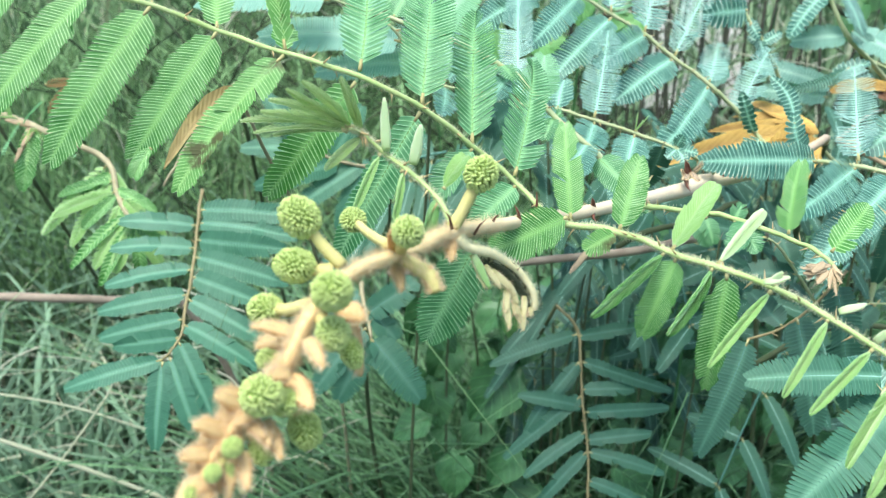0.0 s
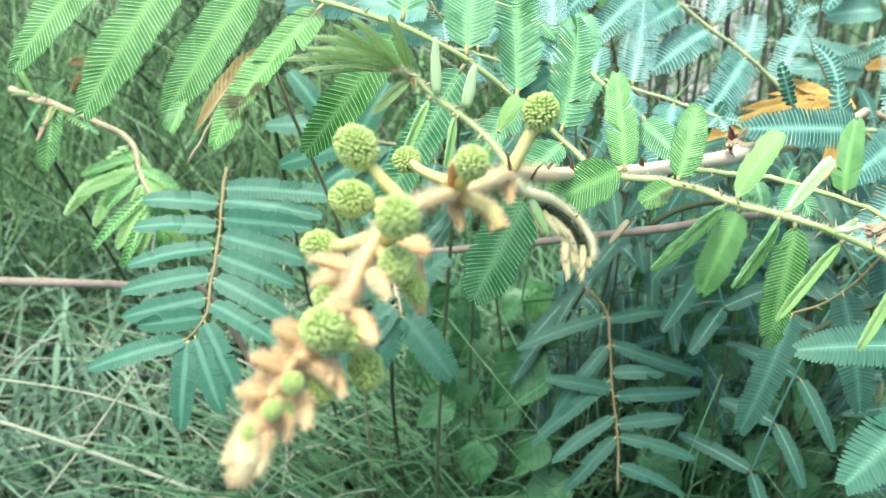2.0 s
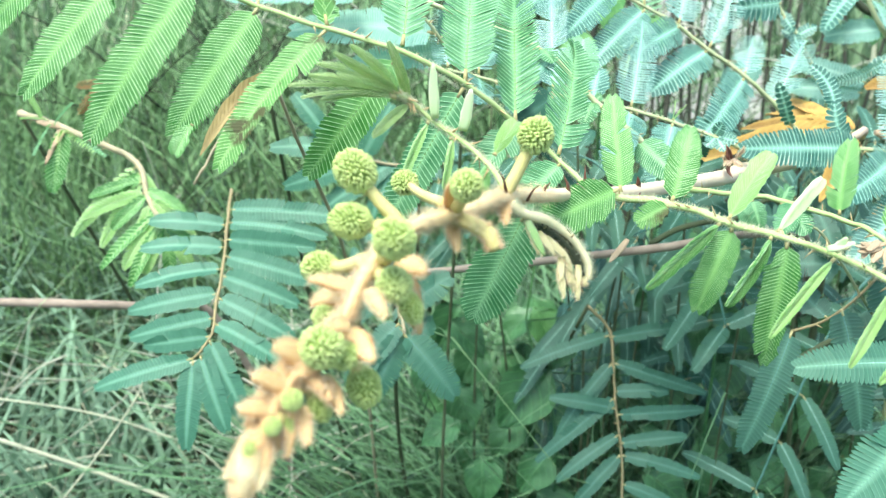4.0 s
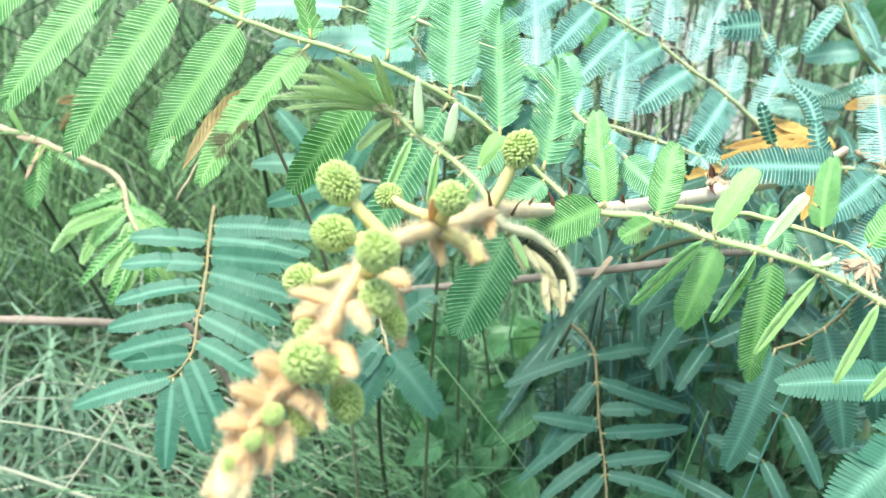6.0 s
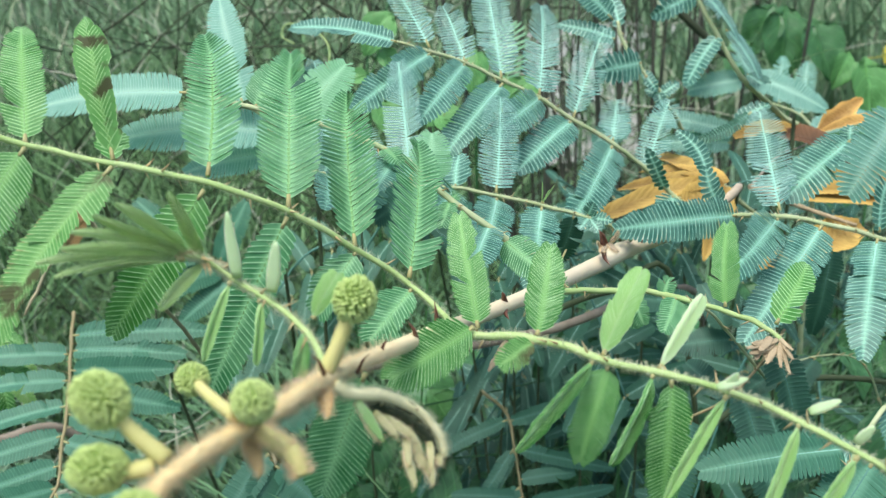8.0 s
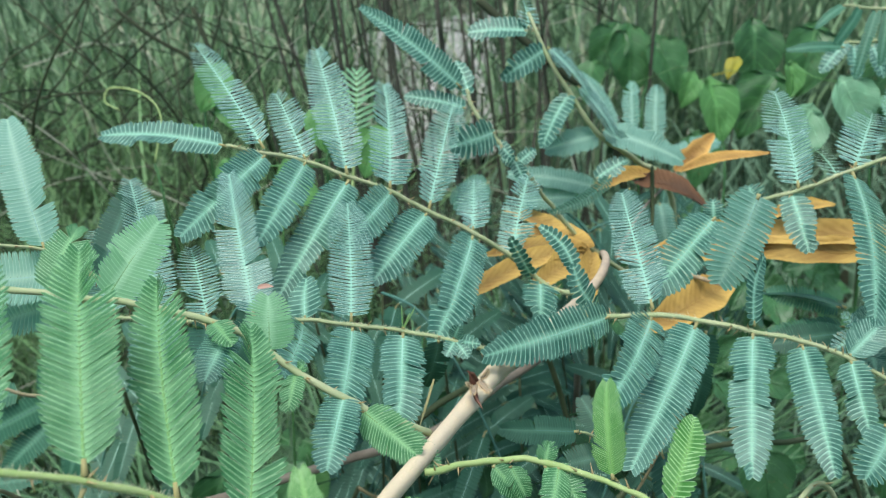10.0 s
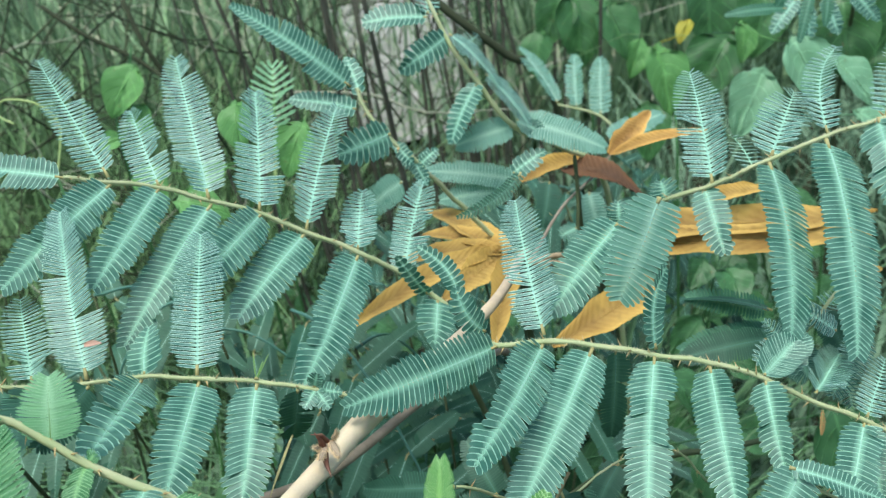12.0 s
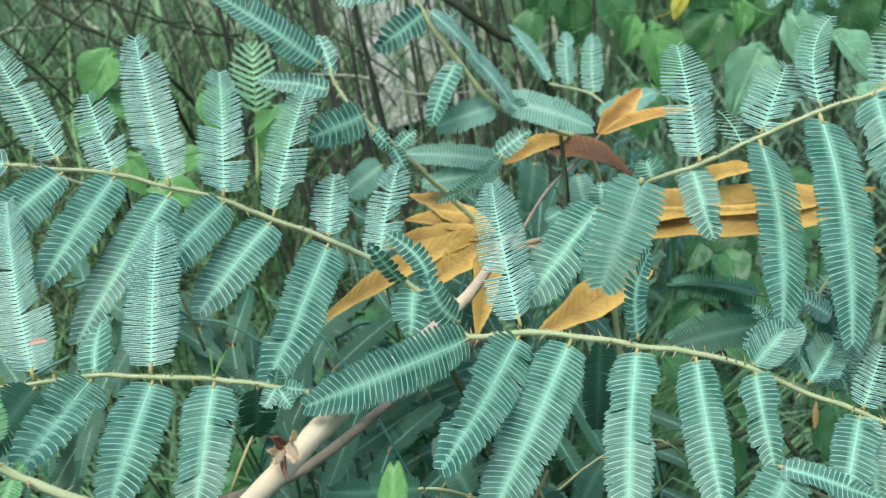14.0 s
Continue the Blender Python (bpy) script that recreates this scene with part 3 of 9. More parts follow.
def thorn_pair(parent, foot, a, b_tip, r, label=""):
    b = Build()
    b.spike(foot, a, r, 0, 6, 0.12)
    if b_tip:
        b.spike(foot, b_tip, r * 0.9, 0, 6, -0.12)
    return b.link("thorn", THORN, parent, label, foot)


def cane(parent, points, r0, r1, mat=None, name="cane", label="", sides=8):
    b = Build()
    b.tube(spline(points, 6), [r0, r1], sides, 0, 0.2)
    return b.link(name, mat or CANE, parent, label, points[0])


def heart_leaf(parent, node, foot, tip, width, mat, seed=0):
    """A heart-shaped climber leaf on its own stalk, folded a little along the midrib, with raised veins."""
    f, t = V(foot), V(tip)
    ax = t - f
    ln, a = ax.length, (t - f).normalized()
    rr = random.Random(seed)
    look_at = FACE + Vector((rr.uniform(-0.4, 0.4), rr.uniform(-0.3, 0.3), rr.uniform(-0.3, 0.3)))
    up = (look_at - a * look_at.dot(a)).normalized()
    sd = a.cross(up)
    b = Build()
    n, m = 12, 5
    vs, fs, us = [], [], []
    for layer in (0, 1):
        for i in range(n + 1):
            s = i / n
            w = width * 0.5 * (max(0.0, math.sin(math.pi * s**0.62)) ** 0.72 + 0.01)
            for k in range(-m, m + 1):
                u = k / m
                back = -0.16 * ln * (1 - s) ** 3 * math.sin(math.pi * min(1, abs(u) * 1.1))
                h = 0.34 * w * abs(u) - 0.28 * ln * s * s + 0.09 * width * noise.noise(Vector((s * 4 + seed, u * 3, seed * 0.7)))
                us.append((0.5 + 0.5 * u, s))
                vs.append(f + a * (ln * s + back) + sd * (w * u) + up * (h - layer * 0.0003))
        for i in range(n):
            for k in range(2 * m):
                o = layer * (n + 1) * (2 * m + 1) + i * (2 * m + 1) + k
                q = (o, o + 1, o + 2 * m + 2, o + 2 * m + 1)
                fs.append(q if layer == 0 else q[::-1])
    b.add(vs, fs, us)
    b.tube(spline([V(node), (V(node) + f) / 2 + Vector((0, 0, -0.006)), f], 4), [0.0009, 0.0007], 5, 0)
    b.tube([f, f + a * ln * 0.45 - up * ln * 0.03 + up * 0.0004, f + a * ln * 0.85 - up * ln * 0.12 + up * 0.0004], [0.0008, 0.0003], 4, 0)
    return b.link("leaf", mat, parent, "", f)


# ---- ground ----
def build_ground():
    vs, fs = [], []
    n = 90
    for i in range(n + 1):
        for k in range(n + 1):
            x = math.sinh((k / n - 0.5) * 11) * 3.0
            y = math.sinh((i / n - 0.5) * 11) * 3.0
            vs.append((x, y, 0.035 * noise.noise(Vector((x * 0.9, y * 0.9, 0))) * min(1, 6 / (1 + abs(x) + abs(y)))))
    for i in range(n):
        for k in range(n):
            o = i * (n + 1) + k
            fs.append((o, o + 1, o + n + 2, o + n + 1))
    ob = part("ground", vs, fs, SOIL, origin=(0, 0, 0))
    return tagged(ob, "dark soil and leaf litter under tall grass", "ground", kind="structure")


build_ground()


# ---- flowering branch: hairy stem, buds, bracts, thorns and its leaves ----
branch = thing("flowering_branch", (0.3556, 0.7762, 0.0000), "hairy tan flowering branch with green buds and feathery leaves", "branch")
stem_path = [(-0.0517, 0.1406, 0.8738), (-0.0505, 0.1457, 0.8778), (-0.0450, 0.1538, 0.8856), (-0.0376, 0.1622, 0.8918), (-0.0333, 0.1682, 0.8953), (-0.0294, 0.1777, 0.9015), (-0.0211, 0.1908, 0.9059), (-0.0053, 0.2135, 0.9025), (0.0040, 0.2307, 0.8991), (0.0234, 0.2713, 0.8845), (0.0615, 0.3377, 0.8612), (0.1278, 0.4358, 0.8327), (0.1478, 0.4626, 0.8272), (0.1904, 0.5038, 0.8190), (0.2298, 0.5378, 0.8178), (0.2490, 0.5558, 0.8192), (0.2680, 0.5875, 0.8129), (0.2958, 0.6485, 0.7896), (0.3256, 0.7162, 0.7574)]
STEM_R = [0.00059, 0.00091, 0.00125, 0.00138, 0.00152, 0.00169, 0.00175, 0.00188, 0.00190, 0.00222, 0.00268, 0.00402, 0.00458, 0.00430, 0.00310, 0.00275, 0.00258, 0.00241, 0.00206]
stem_build = Build()
stem_line = spline(stem_path, 8)
stem_build.tube(stem_line, STEM_R, 14, 0, 0.16)
hair_on(stem_build, stem_line[:72], STEM_R[:10], 11000, 0.0026, 1, 0.8, 11, 0.00005)
hair_on(stem_build, stem_line[40:104], STEM_R[5:14], 6000, 0.0010, 2, 0.6, 12)
stem_build.link("stem", [STEM, HAIR, HAIR_PALE], branch, "tan stem covered in fine rusty hair", stem_path[-1])
cane(branch, [(0.3556, 0.7762, -0.0200), (0.3376, 0.7662, 0.6374), (0.2958, 0.6485, 0.7896)], 0.004, 0.0024, name="lower_stem")
flower_bud(branch, (-0.0331, 0.1957, 0.9188), 0.00505, (-0.0230, 0.1917, 0.9077), 0.00151, 1.05, 170)
flower_bud(branch, (-0.0342, 0.1899, 0.9086), 0.00451, (-0.0252, 0.1912, 0.9068), 0.00151, 1.1, 150)
flower_bud(branch, (-0.0222, 0.1660, 0.9142), 0.00468, (-0.0262, 0.1806, 0.9029), 0.00171, 1.0, 170)
flower_bud(branch, (-0.0227, 0.1674, 0.9030), 0.00412, (-0.0272, 0.1786, 0.9010), 0.00157, 1.0, 150)
flower_bud(branch, (-0.0420, 0.1890, 0.8972), 0.00407, (-0.0299, 0.1815, 0.9024), 0.00159, 1.25, 140)
flower_bud(branch, (-0.0235, 0.2249, 0.9056), 0.00372, (-0.0126, 0.2056, 0.9068), 0.00131, 1.1, 110)
flower_bud(branch, (-0.0071, 0.1942, 0.9156), 0.00414, (-0.0103, 0.2085, 0.9036), 0.00163, 1.0, 140)
flower_bud(branch, (0.0122, 0.2340, 0.9158), 0.00515, (0.0040, 0.2312, 0.9002), 0.00178, 1.0, 150)
flower_bud(branch, (-0.0369, 0.1558, 0.8947), 0.00477, (-0.0338, 0.1647, 0.8901), 0.00164, 1.05, 170)
flower_bud(branch, (-0.0298, 0.1634, 0.8803), 0.00401, (-0.0319, 0.1642, 0.8889), 0.00151, 1.2, 150)
flower_bud(branch, (-0.0394, 0.1761, 0.8909), 0.00302, (-0.0326, 0.1714, 0.8950), 0.00129, 1.05, 90)
flower_bud(branch, (-0.0331, 0.1594, 0.8905), 0.00327, (-0.0342, 0.1633, 0.8895), 0.00125, 1.1, 110)
flower_bud(branch, (-0.0198, 0.1743, 0.8942), 0.00285, (-0.0232, 0.1804, 0.9000), 0.00146, 1.6, 100)
flower_bud(branch, (-0.0424, 0.1487, 0.8866), 0.00235, (-0.0425, 0.1553, 0.8841), 0.00110, 1.1, 80)
flower_bud(branch, (-0.0384, 0.1556, 0.8801), 0.00258, (-0.0411, 0.1577, 0.8845), 0.00111, 1.25, 80)
flower_bud(branch, (-0.0460, 0.1449, 0.8830), 0.00199, (-0.0457, 0.1508, 0.8816), 0.00096, 1.1, 70)
flower_bud(branch, (-0.0436, 0.1500, 0.8799), 0.00183, (-0.0450, 0.1524, 0.8826), 0.00085, 1.3, 60)
flower_bud(branch, (-0.0506, 0.1440, 0.8787), 0.00189, (-0.0500, 0.1474, 0.8791), 0.00095, 1.4, 60)
bract(branch, (-0.0320, 0.1761, 0.8979), (-0.0428, 0.1744, 0.9013), 0.00311, BRACT, 0.2, name="bract")
bract(branch, (-0.0334, 0.1773, 0.8957), (-0.0437, 0.1790, 0.8947), 0.00477, BRACT, -0.2, name="bract")
bract(branch, (-0.0409, 0.1592, 0.8901), (-0.0481, 0.1561, 0.8952), 0.00494, BRACT, 0.25, name="bract")
bract(branch, (-0.0416, 0.1590, 0.8873), (-0.0468, 0.1557, 0.8897), 0.00586, BRACT, -0.1, name="bract")
bract(branch, (-0.0443, 0.1550, 0.8858), (-0.0518, 0.1509, 0.8913), 0.00402, BRACT, 0.2, name="bract")
bract(branch, (-0.0449, 0.1553, 0.8841), (-0.0505, 0.1515, 0.8855), 0.00493, BRACT, -0.15, name="bract")
bract(branch, (-0.0472, 0.1513, 0.8827), (-0.0538, 0.1471, 0.8855), 0.00370, BRACT, 0.2, name="bract")
bract(branch, (-0.0480, 0.1516, 0.8809), (-0.0517, 0.1475, 0.8817), 0.00430, BRACT, -0.15, name="bract")
bract(branch, (-0.0231, 0.1803, 0.9023), (-0.0152, 0.1745, 0.9016), 0.00531, BRACT, 0.35, name="bract")
bract(branch, (-0.0227, 0.1804, 0.9000), (-0.0177, 0.1750, 0.8886), 0.00572, BRACT, -0.1, name="bract")
bract(branch, (-0.0346, 0.1667, 0.8920), (-0.0260, 0.1580, 0.8900), 0.00597, BRACT, 0.2, name="bract")
bract(branch, (-0.0374, 0.1585, 0.8862), (-0.0329, 0.1519, 0.8815), 0.00322, BRACT, 0.2, name="bract")
bract(branch, (-0.0379, 0.1566, 0.8869), (-0.0350, 0.1513, 0.8849), 0.00290, BRACT, 0.2, name="bract")
bract(branch, (-0.0414, 0.1524, 0.8826), (-0.0393, 0.1459, 0.8781), 0.00287, BRACT, 0.2, name="bract")
bract(branch, (-0.0430, 0.1513, 0.8827), (-0.0439, 0.1467, 0.8752), 0.00259, BRACT, 0.2, name="bract")
bract(branch, (-0.0482, 0.1469, 0.8803), (-0.0514, 0.1425, 0.8780), 0.00366, BRACT, 0.2, name="bract")
bract(branch, (-0.0488, 0.1466, 0.8797), (-0.0476, 0.1423, 0.8752), 0.00367, BRACT, 0.2, name="bract")
bract(branch, (-0.0497, 0.1466, 0.8797), (-0.0503, 0.1421, 0.8724), 0.00481, BRACT, 0.2, name="bract")
bract(branch, (-0.0109, 0.2070, 0.9051), (-0.0116, 0.1984, 0.9175), 0.00444, BRACT, 0.1, name="bract")
bract(branch, (0.0032, 0.2283, 0.8988), (0.0039, 0.2219, 0.8944), 0.00344, BRACT, 0.2, name="bract")
bract(branch, (-0.0111, 0.2093, 0.9005), (-0.0092, 0.2024, 0.8952), 0.00319, BRACT, 0.2, name="bract")
bract(branch, (-0.0485, 0.1462, 0.8789), (-0.0535, 0.1383, 0.8714), 0.00468, WOOL, 0.05, name="bract")
bract(branch, (-0.0497, 0.1460, 0.8785), (-0.0509, 0.1380, 0.8706), 0.00445, WOOL, 0.05, name="bract")
bract(branch, (-0.0505, 0.1462, 0.8789), (-0.0546, 0.1396, 0.8740), 0.00351, WOOL, 0.05, name="bract")
bract(branch, (-0.0481, 0.1460, 0.8785), (-0.0488, 0.1386, 0.8719), 0.00398, WOOL, 0.05, name="bract")
bract(branch, (-0.0511, 0.1452, 0.8765), (-0.0525, 0.1377, 0.8700), 0.00398, WOOL, 0.05, name="bract")
bract(branch, (-0.0388, 0.1579, 0.8896), (-0.0421, 0.1533, 0.8893), 0.00377, BRACT, 0.2, name="bract")
bract(branch, (-0.0431, 0.1561, 0.8857), (-0.0448, 0.1508, 0.8838), 0.00348, BRACT, 0.2, name="bract")
bract(branch, (-0.0465, 0.1545, 0.8824), (-0.0493, 0.1492, 0.8806), 0.00348, BRACT, 0.2, name="bract")
bract(branch, (-0.0318, 0.1612, 0.8968), (-0.0362, 0.1574, 0.8981), 0.00319, BRACT, 0.2, name="bract")
bract(branch, (-0.0406, 0.1570, 0.8877), (-0.0362, 0.1520, 0.8866), 0.00290, BRACT, 0.2, name="bract")
bract(branch, (-0.0480, 0.1530, 0.8791), (-0.0455, 0.1471, 0.8760), 0.00290, BRACT, 0.2, name="bract")
bract(branch, (-0.0278, 0.1643, 0.9035), (-0.0236, 0.1583, 0.9001), 0.00290, BRACT, 0.2, name="bract")
wool = Build()
wool_line = spline([(-0.0500, 0.1475, 0.8793), (-0.0506, 0.1441, 0.8767), (-0.0512, 0.1406, 0.8738), (-0.0521, 0.1380, 0.8706)], 5)
wool.tube(wool_line, [0.00190, 0.00294, 0.00279, 0.00093], 10, 0, 0.35)
hair_on(wool, wool_line, [0.00190, 0.00294, 0.00279, 0.00093], 900, 0.0016, 1, 0.9, 6)
wool.link("shoot_tip", [WOOL, HAIR], branch, "cream woolly tip of the shoot", wool_line[0])
cut = Build()
cut_line = spline([(-0.0111, 0.2097, 0.9014), (-0.0057, 0.2016, 0.9029), (-0.0017, 0.1968, 0.9021), (-0.0003, 0.1942, 0.8990)], 5)
cut.tube(cut_line, [0.00188, 0.00198, 0.00170], 9, 0, 0.2)
hair_on(cut, cut_line, [0.00188, 0.00184], 1100, 0.0016, 1, 0.5, 5)
cut.link("old_flower_stalk", [PEDUNCLE, HAIR], branch, "bent hairy flower stalk without a head", cut_line[0])
thorn_pair(branch, (0.0346, 0.2906, 0.8785), (0.0345, 0.2898, 0.8886), None, 0.00101)
thorn_pair(branch, (0.0276, 0.2762, 0.8832), (0.0253, 0.2740, 0.8903), None, 0.00096)
thorn_pair(branch, (0.0039, 0.2266, 0.9022), (0.0017, 0.2223, 0.9096), None, 0.00064)
thorn_pair(branch, (0.0643, 0.3411, 0.8615), (0.0625, 0.3355, 0.8684), (0.0632, 0.3268, 0.8615), 0.00142)
thorn_pair(branch, (0.0169, 0.2574, 0.8901), (0.0193, 0.2552, 0.8949), None, 0.00072)
thorn_pair(branch, (0.0108, 0.2396, 0.8946), (0.0142, 0.2351, 0.9015), None, 0.00051)
thorn_pair(branch, (0.1285, 0.4327, 0.8419), (0.1264, 0.4310, 0.8514), (0.1280, 0.4196, 0.8381), 0.00190)
thorn_pair(branch, (0.1311, 0.4344, 0.8423), (0.1248, 0.4277, 0.8533), None, 0.00127)
bract(branch, (0.1306, 0.4340, 0.8435), (0.1249, 0.4263, 0.8406), 0.00251, WOODY, 0.3, name="dry_scale")
bract(branch, (0.1319, 0.4338, 0.8437), (0.1328, 0.4238, 0.8402), 0.00272, WOODY, 0.3, name="dry_scale")
bract(branch, (0.1290, 0.4339, 0.8422), (0.1234, 0.4288, 0.8451), 0.00188, WOODY, 0.3, name="dry_scale")
bract(branch, (0.1326, 0.4340, 0.8446), (0.1364, 0.4274, 0.8499), 0.00188, WOODY, 0.3, name="dry_scale")
thorn_pair(branch, (0.0908, 0.4099, 0.8461), (0.0890, 0.4060, 0.8536), None, 0.00134)
thorn_pair(branch, (0.1592, 0.4663, 0.8299), (0.1631, 0.4547, 0.8318), None, 0.00095)

# long young leaf
leaf = rachis(branch, [(0.0414, 0.3119, 0.8698), (0.0304, 0.3307, 0.8771), (0.0130, 0.3311, 0.8921), (-0.0065, 0.3246, 0.9090), (-0.0293, 0.3217, 0.9216), (-0.0563, 0.3235, 0.9302), (-0.0812, 0.3261, 0.9381), (-0.1023, 0.3217, 0.9477), (-0.1217, 0.3167, 0.9534), (-0.1430, 0.3145, 0.9605), (-0.1616, 0.3123, 0.9678)], 0.00105, 0.00089, RACHIS_YOUNG, "long fresh green feathery leaf on a hairy stalk", 22, 2600)
pinna(leaf, (-0.1217, 0.3165, 0.9530), (-0.1568, 0.2944, 0.9150), 0.0176, 44, leaf=YOUNG, rib=RIB_YOUNG, seed=1, splay=65, thin=0.05, bend=0.05, face=(0.27, -0.60, 0.75))
pinna(leaf, (-0.1431, 0.3136, 0.9584), (-0.1852, 0.3099, 0.9219), 0.0174, 44, leaf=YOUNG, rib=RIB_YOUNG, seed=2, splay=65, thin=0.05, face=(0.24, -0.63, 0.74))
pinna(leaf, (-0.1609, 0.3117, 0.9656), (-0.1989, 0.3082, 0.9343), 0.0163, 44, leaf=YOUNG, rib=RIB_YOUNG, seed=3, splay=65, thin=0.05, face=(0.17, -0.81, 0.55))
pinna(leaf, (-0.1031, 0.3213, 0.9472), (-0.1364, 0.2945, 0.8992), 0.0208, 44, leaf=YOUNG, rib=RIB_YOUNG, seed=4, splay=65, thin=0.05, bend=0.07, face=(0.16, -0.86, 0.49))
pinna(leaf, (-0.0814, 0.3257, 0.9374), (-0.1102, 0.3029, 0.8978), 0.0202, 44, leaf=YOUNG, rib=RIB_YOUNG, seed=5, splay=65, thin=0.05, bend=0.05, face=(0.18, -0.90, 0.41))
pinna(leaf, (-0.0571, 0.3231, 0.9294), (-0.0940, 0.2968, 0.8872), 0.0189, 44, leaf=DAMAGED, rib=RIB_YOUNG, seed=6, gap=0.1, splay=74, face=(0.03, -0.50, 0.86))
pinna(leaf, (-0.1027, 0.3002, 0.9014), (-0.1084, 0.2963, 0.8930), 0.0069, 14, leaf=YOUNG, rib=RIB_YOUNG, seed=7, fold=0.4, splay=66, face=(-0.07, -0.80, 0.59))
pinna(leaf, (-0.0308, 0.3209, 0.9201), (-0.0664, 0.3222, 0.8755), 0.0185, 30, leaf=YOUNG, rib=RIB_YOUNG, seed=8, roll=-15, splay=66, face=(-0.05, -0.86, 0.51))
pinna(leaf, (-0.0072, 0.3242, 0.9078), (-0.0404, 0.3193, 0.8499), 0.0172, 34, leaf=MIDDLE, rib=RIB_YOUNG, seed=9, splay=66, face=(0.24, -0.67, 0.71))
pinna(leaf, (0.0130, 0.3308, 0.8908), (-0.0006, 0.3231, 0.8744), 0.0178, 18, leaf=MIDDLE, rib=RIB_YOUNG, seed=10, splay=66, face=(-0.07, -0.77, 0.64))
pinna(leaf, (0.0303, 0.3290, 0.8758), (0.0154, 0.3139, 0.8670), 0.0187, 18, leaf=MIDDLE, rib=RIB_YOUNG, seed=11, gap=0.2, splay=66, face=(0.09, -0.79, 0.61))
pinna(leaf, (-0.1024, 0.3216, 0.9472), (-0.1174, 0.3761, 0.9696), 0.0150, 44, leaf=YOUNG, rib=RIB_YOUNG, seed=12, splay=65, thin=0.05, face=(0.19, -0.80, 0.57))
pinna(leaf, (-0.0812, 0.3259, 0.9377), (-0.0955, 0.3889, 0.9663), 0.0159, 44, leaf=YOUNG, rib=RIB_YOUNG, seed=13, splay=65, thin=0.05, face=(0.26, -0.71, 0.66))
pinna(leaf, (-0.1218, 0.3161, 0.9519), (-0.1400, 0.3706, 0.9742), 0.0147, 44, leaf=YOUNG, rib=RIB_YOUNG, seed=14, splay=65, thin=0.05, face=(0.50, -0.77, 0.39))
pinna(leaf, (-0.0565, 0.3240, 0.9313), (-0.0719, 0.3846, 0.9666), 0.0123, 26, leaf=DAMAGED, rib=RIB_YOUNG, seed=15, fold=0.5, gap=0.1, splay=66, face=(0.15, -0.78, 0.61))
pinna(leaf, (-0.0565, 0.3240, 0.9313), (-0.0590, 0.3379, 0.9375), 0.0118, 10, leaf=YOUNG, rib=RIB_YOUNG, seed=16, splay=66, face=(0.37, -0.62, 0.69))
pinna(leaf, (-0.0293, 0.3227, 0.9239), (-0.0328, 0.3884, 0.9584), 0.0226, 34, leaf=MIDDLE, rib=RIB_YOUNG, seed=17, sway=0.04, thin=0.10, splay=60, comb=0.5, face=(0.00, -0.72, 0.70))
pinna(leaf, (-0.0065, 0.3251, 0.9104), (-0.0031, 0.3843, 0.9498), 0.0256, 40, leaf=MIDDLE, rib=RIB_YOUNG, seed=18, thin=0.10, splay=60, comb=0.5, face=(0.05, -0.92, 0.39))
pinna(leaf, (0.0130, 0.3312, 0.8927), (0.0158, 0.3936, 0.9321), 0.0243, 36, leaf=MIDDLE, rib=RIB_YOUNG, seed=19, gap=0.1, thin=0.10, splay=60, comb=0.6, face=(-0.15, -0.70, 0.69))
pinna(leaf, (0.0301, 0.3313, 0.8793), (0.0413, 0.3862, 0.9119), 0.0246, 34, leaf=MIDDLE, rib=RIB_YOUNG, seed=20, gap=0.05, thin=0.10, splay=60, comb=0.6, face=(0.35, -0.67, 0.65))

# opening young leaf beside the buds
leaf = rachis(branch, [(0.0050, 0.2310, 0.8997), (-0.0010, 0.2483, 0.9037), (-0.0107, 0.2575, 0.9092), (-0.0183, 0.2617, 0.9137), (-0.0238, 0.2618, 0.9186), (-0.0277, 0.2589, 0.9217)], 0.00088, 0.00067, RACHIS_YOUNG, "opening young leaf with folded pale segments", 12, 1600)
pinna(leaf, (-0.0238, 0.2619, 0.9190), (-0.0293, 0.2639, 0.9351), 0.0036, 24, leaf=OLIVE, rib=RIB_YOUNG, seed=21, fold=0.70, bend=0.1, face=(-0.01, -0.73, 0.68))
pinna(leaf, (-0.0261, 0.2601, 0.9213), (-0.0393, 0.2560, 0.9361), 0.0036, 24, leaf=OLIVE, rib=RIB_YOUNG, seed=22, fold=0.70, bend=0.1, face=(-0.07, -0.74, 0.67))
pinna(leaf, (-0.0269, 0.2595, 0.9215), (-0.0435, 0.2525, 0.9349), 0.0036, 24, leaf=OLIVE, rib=RIB_YOUNG, seed=23, fold=0.70, bend=0.1, face=(0.36, -0.93, 0.11))
pinna(leaf, (-0.0275, 0.2590, 0.9220), (-0.0483, 0.2506, 0.9324), 0.0036, 24, leaf=OLIVE, rib=RIB_YOUNG, seed=24, fold=0.70, bend=0.1, face=(0.17, -0.77, 0.62))
pinna(leaf, (-0.0282, 0.2590, 0.9220), (-0.0502, 0.2473, 0.9300), 0.0036, 24, leaf=OLIVE, rib=RIB_YOUNG, seed=25, fold=0.70, bend=0.1, face=(0.42, -0.82, 0.39))
pinna(leaf, (-0.0282, 0.2587, 0.9214), (-0.0565, 0.2481, 0.9270), 0.0036, 24, leaf=OLIVE, rib=RIB_YOUNG, seed=26, fold=0.70, bend=0.1, face=(-0.16, -0.71, 0.68))
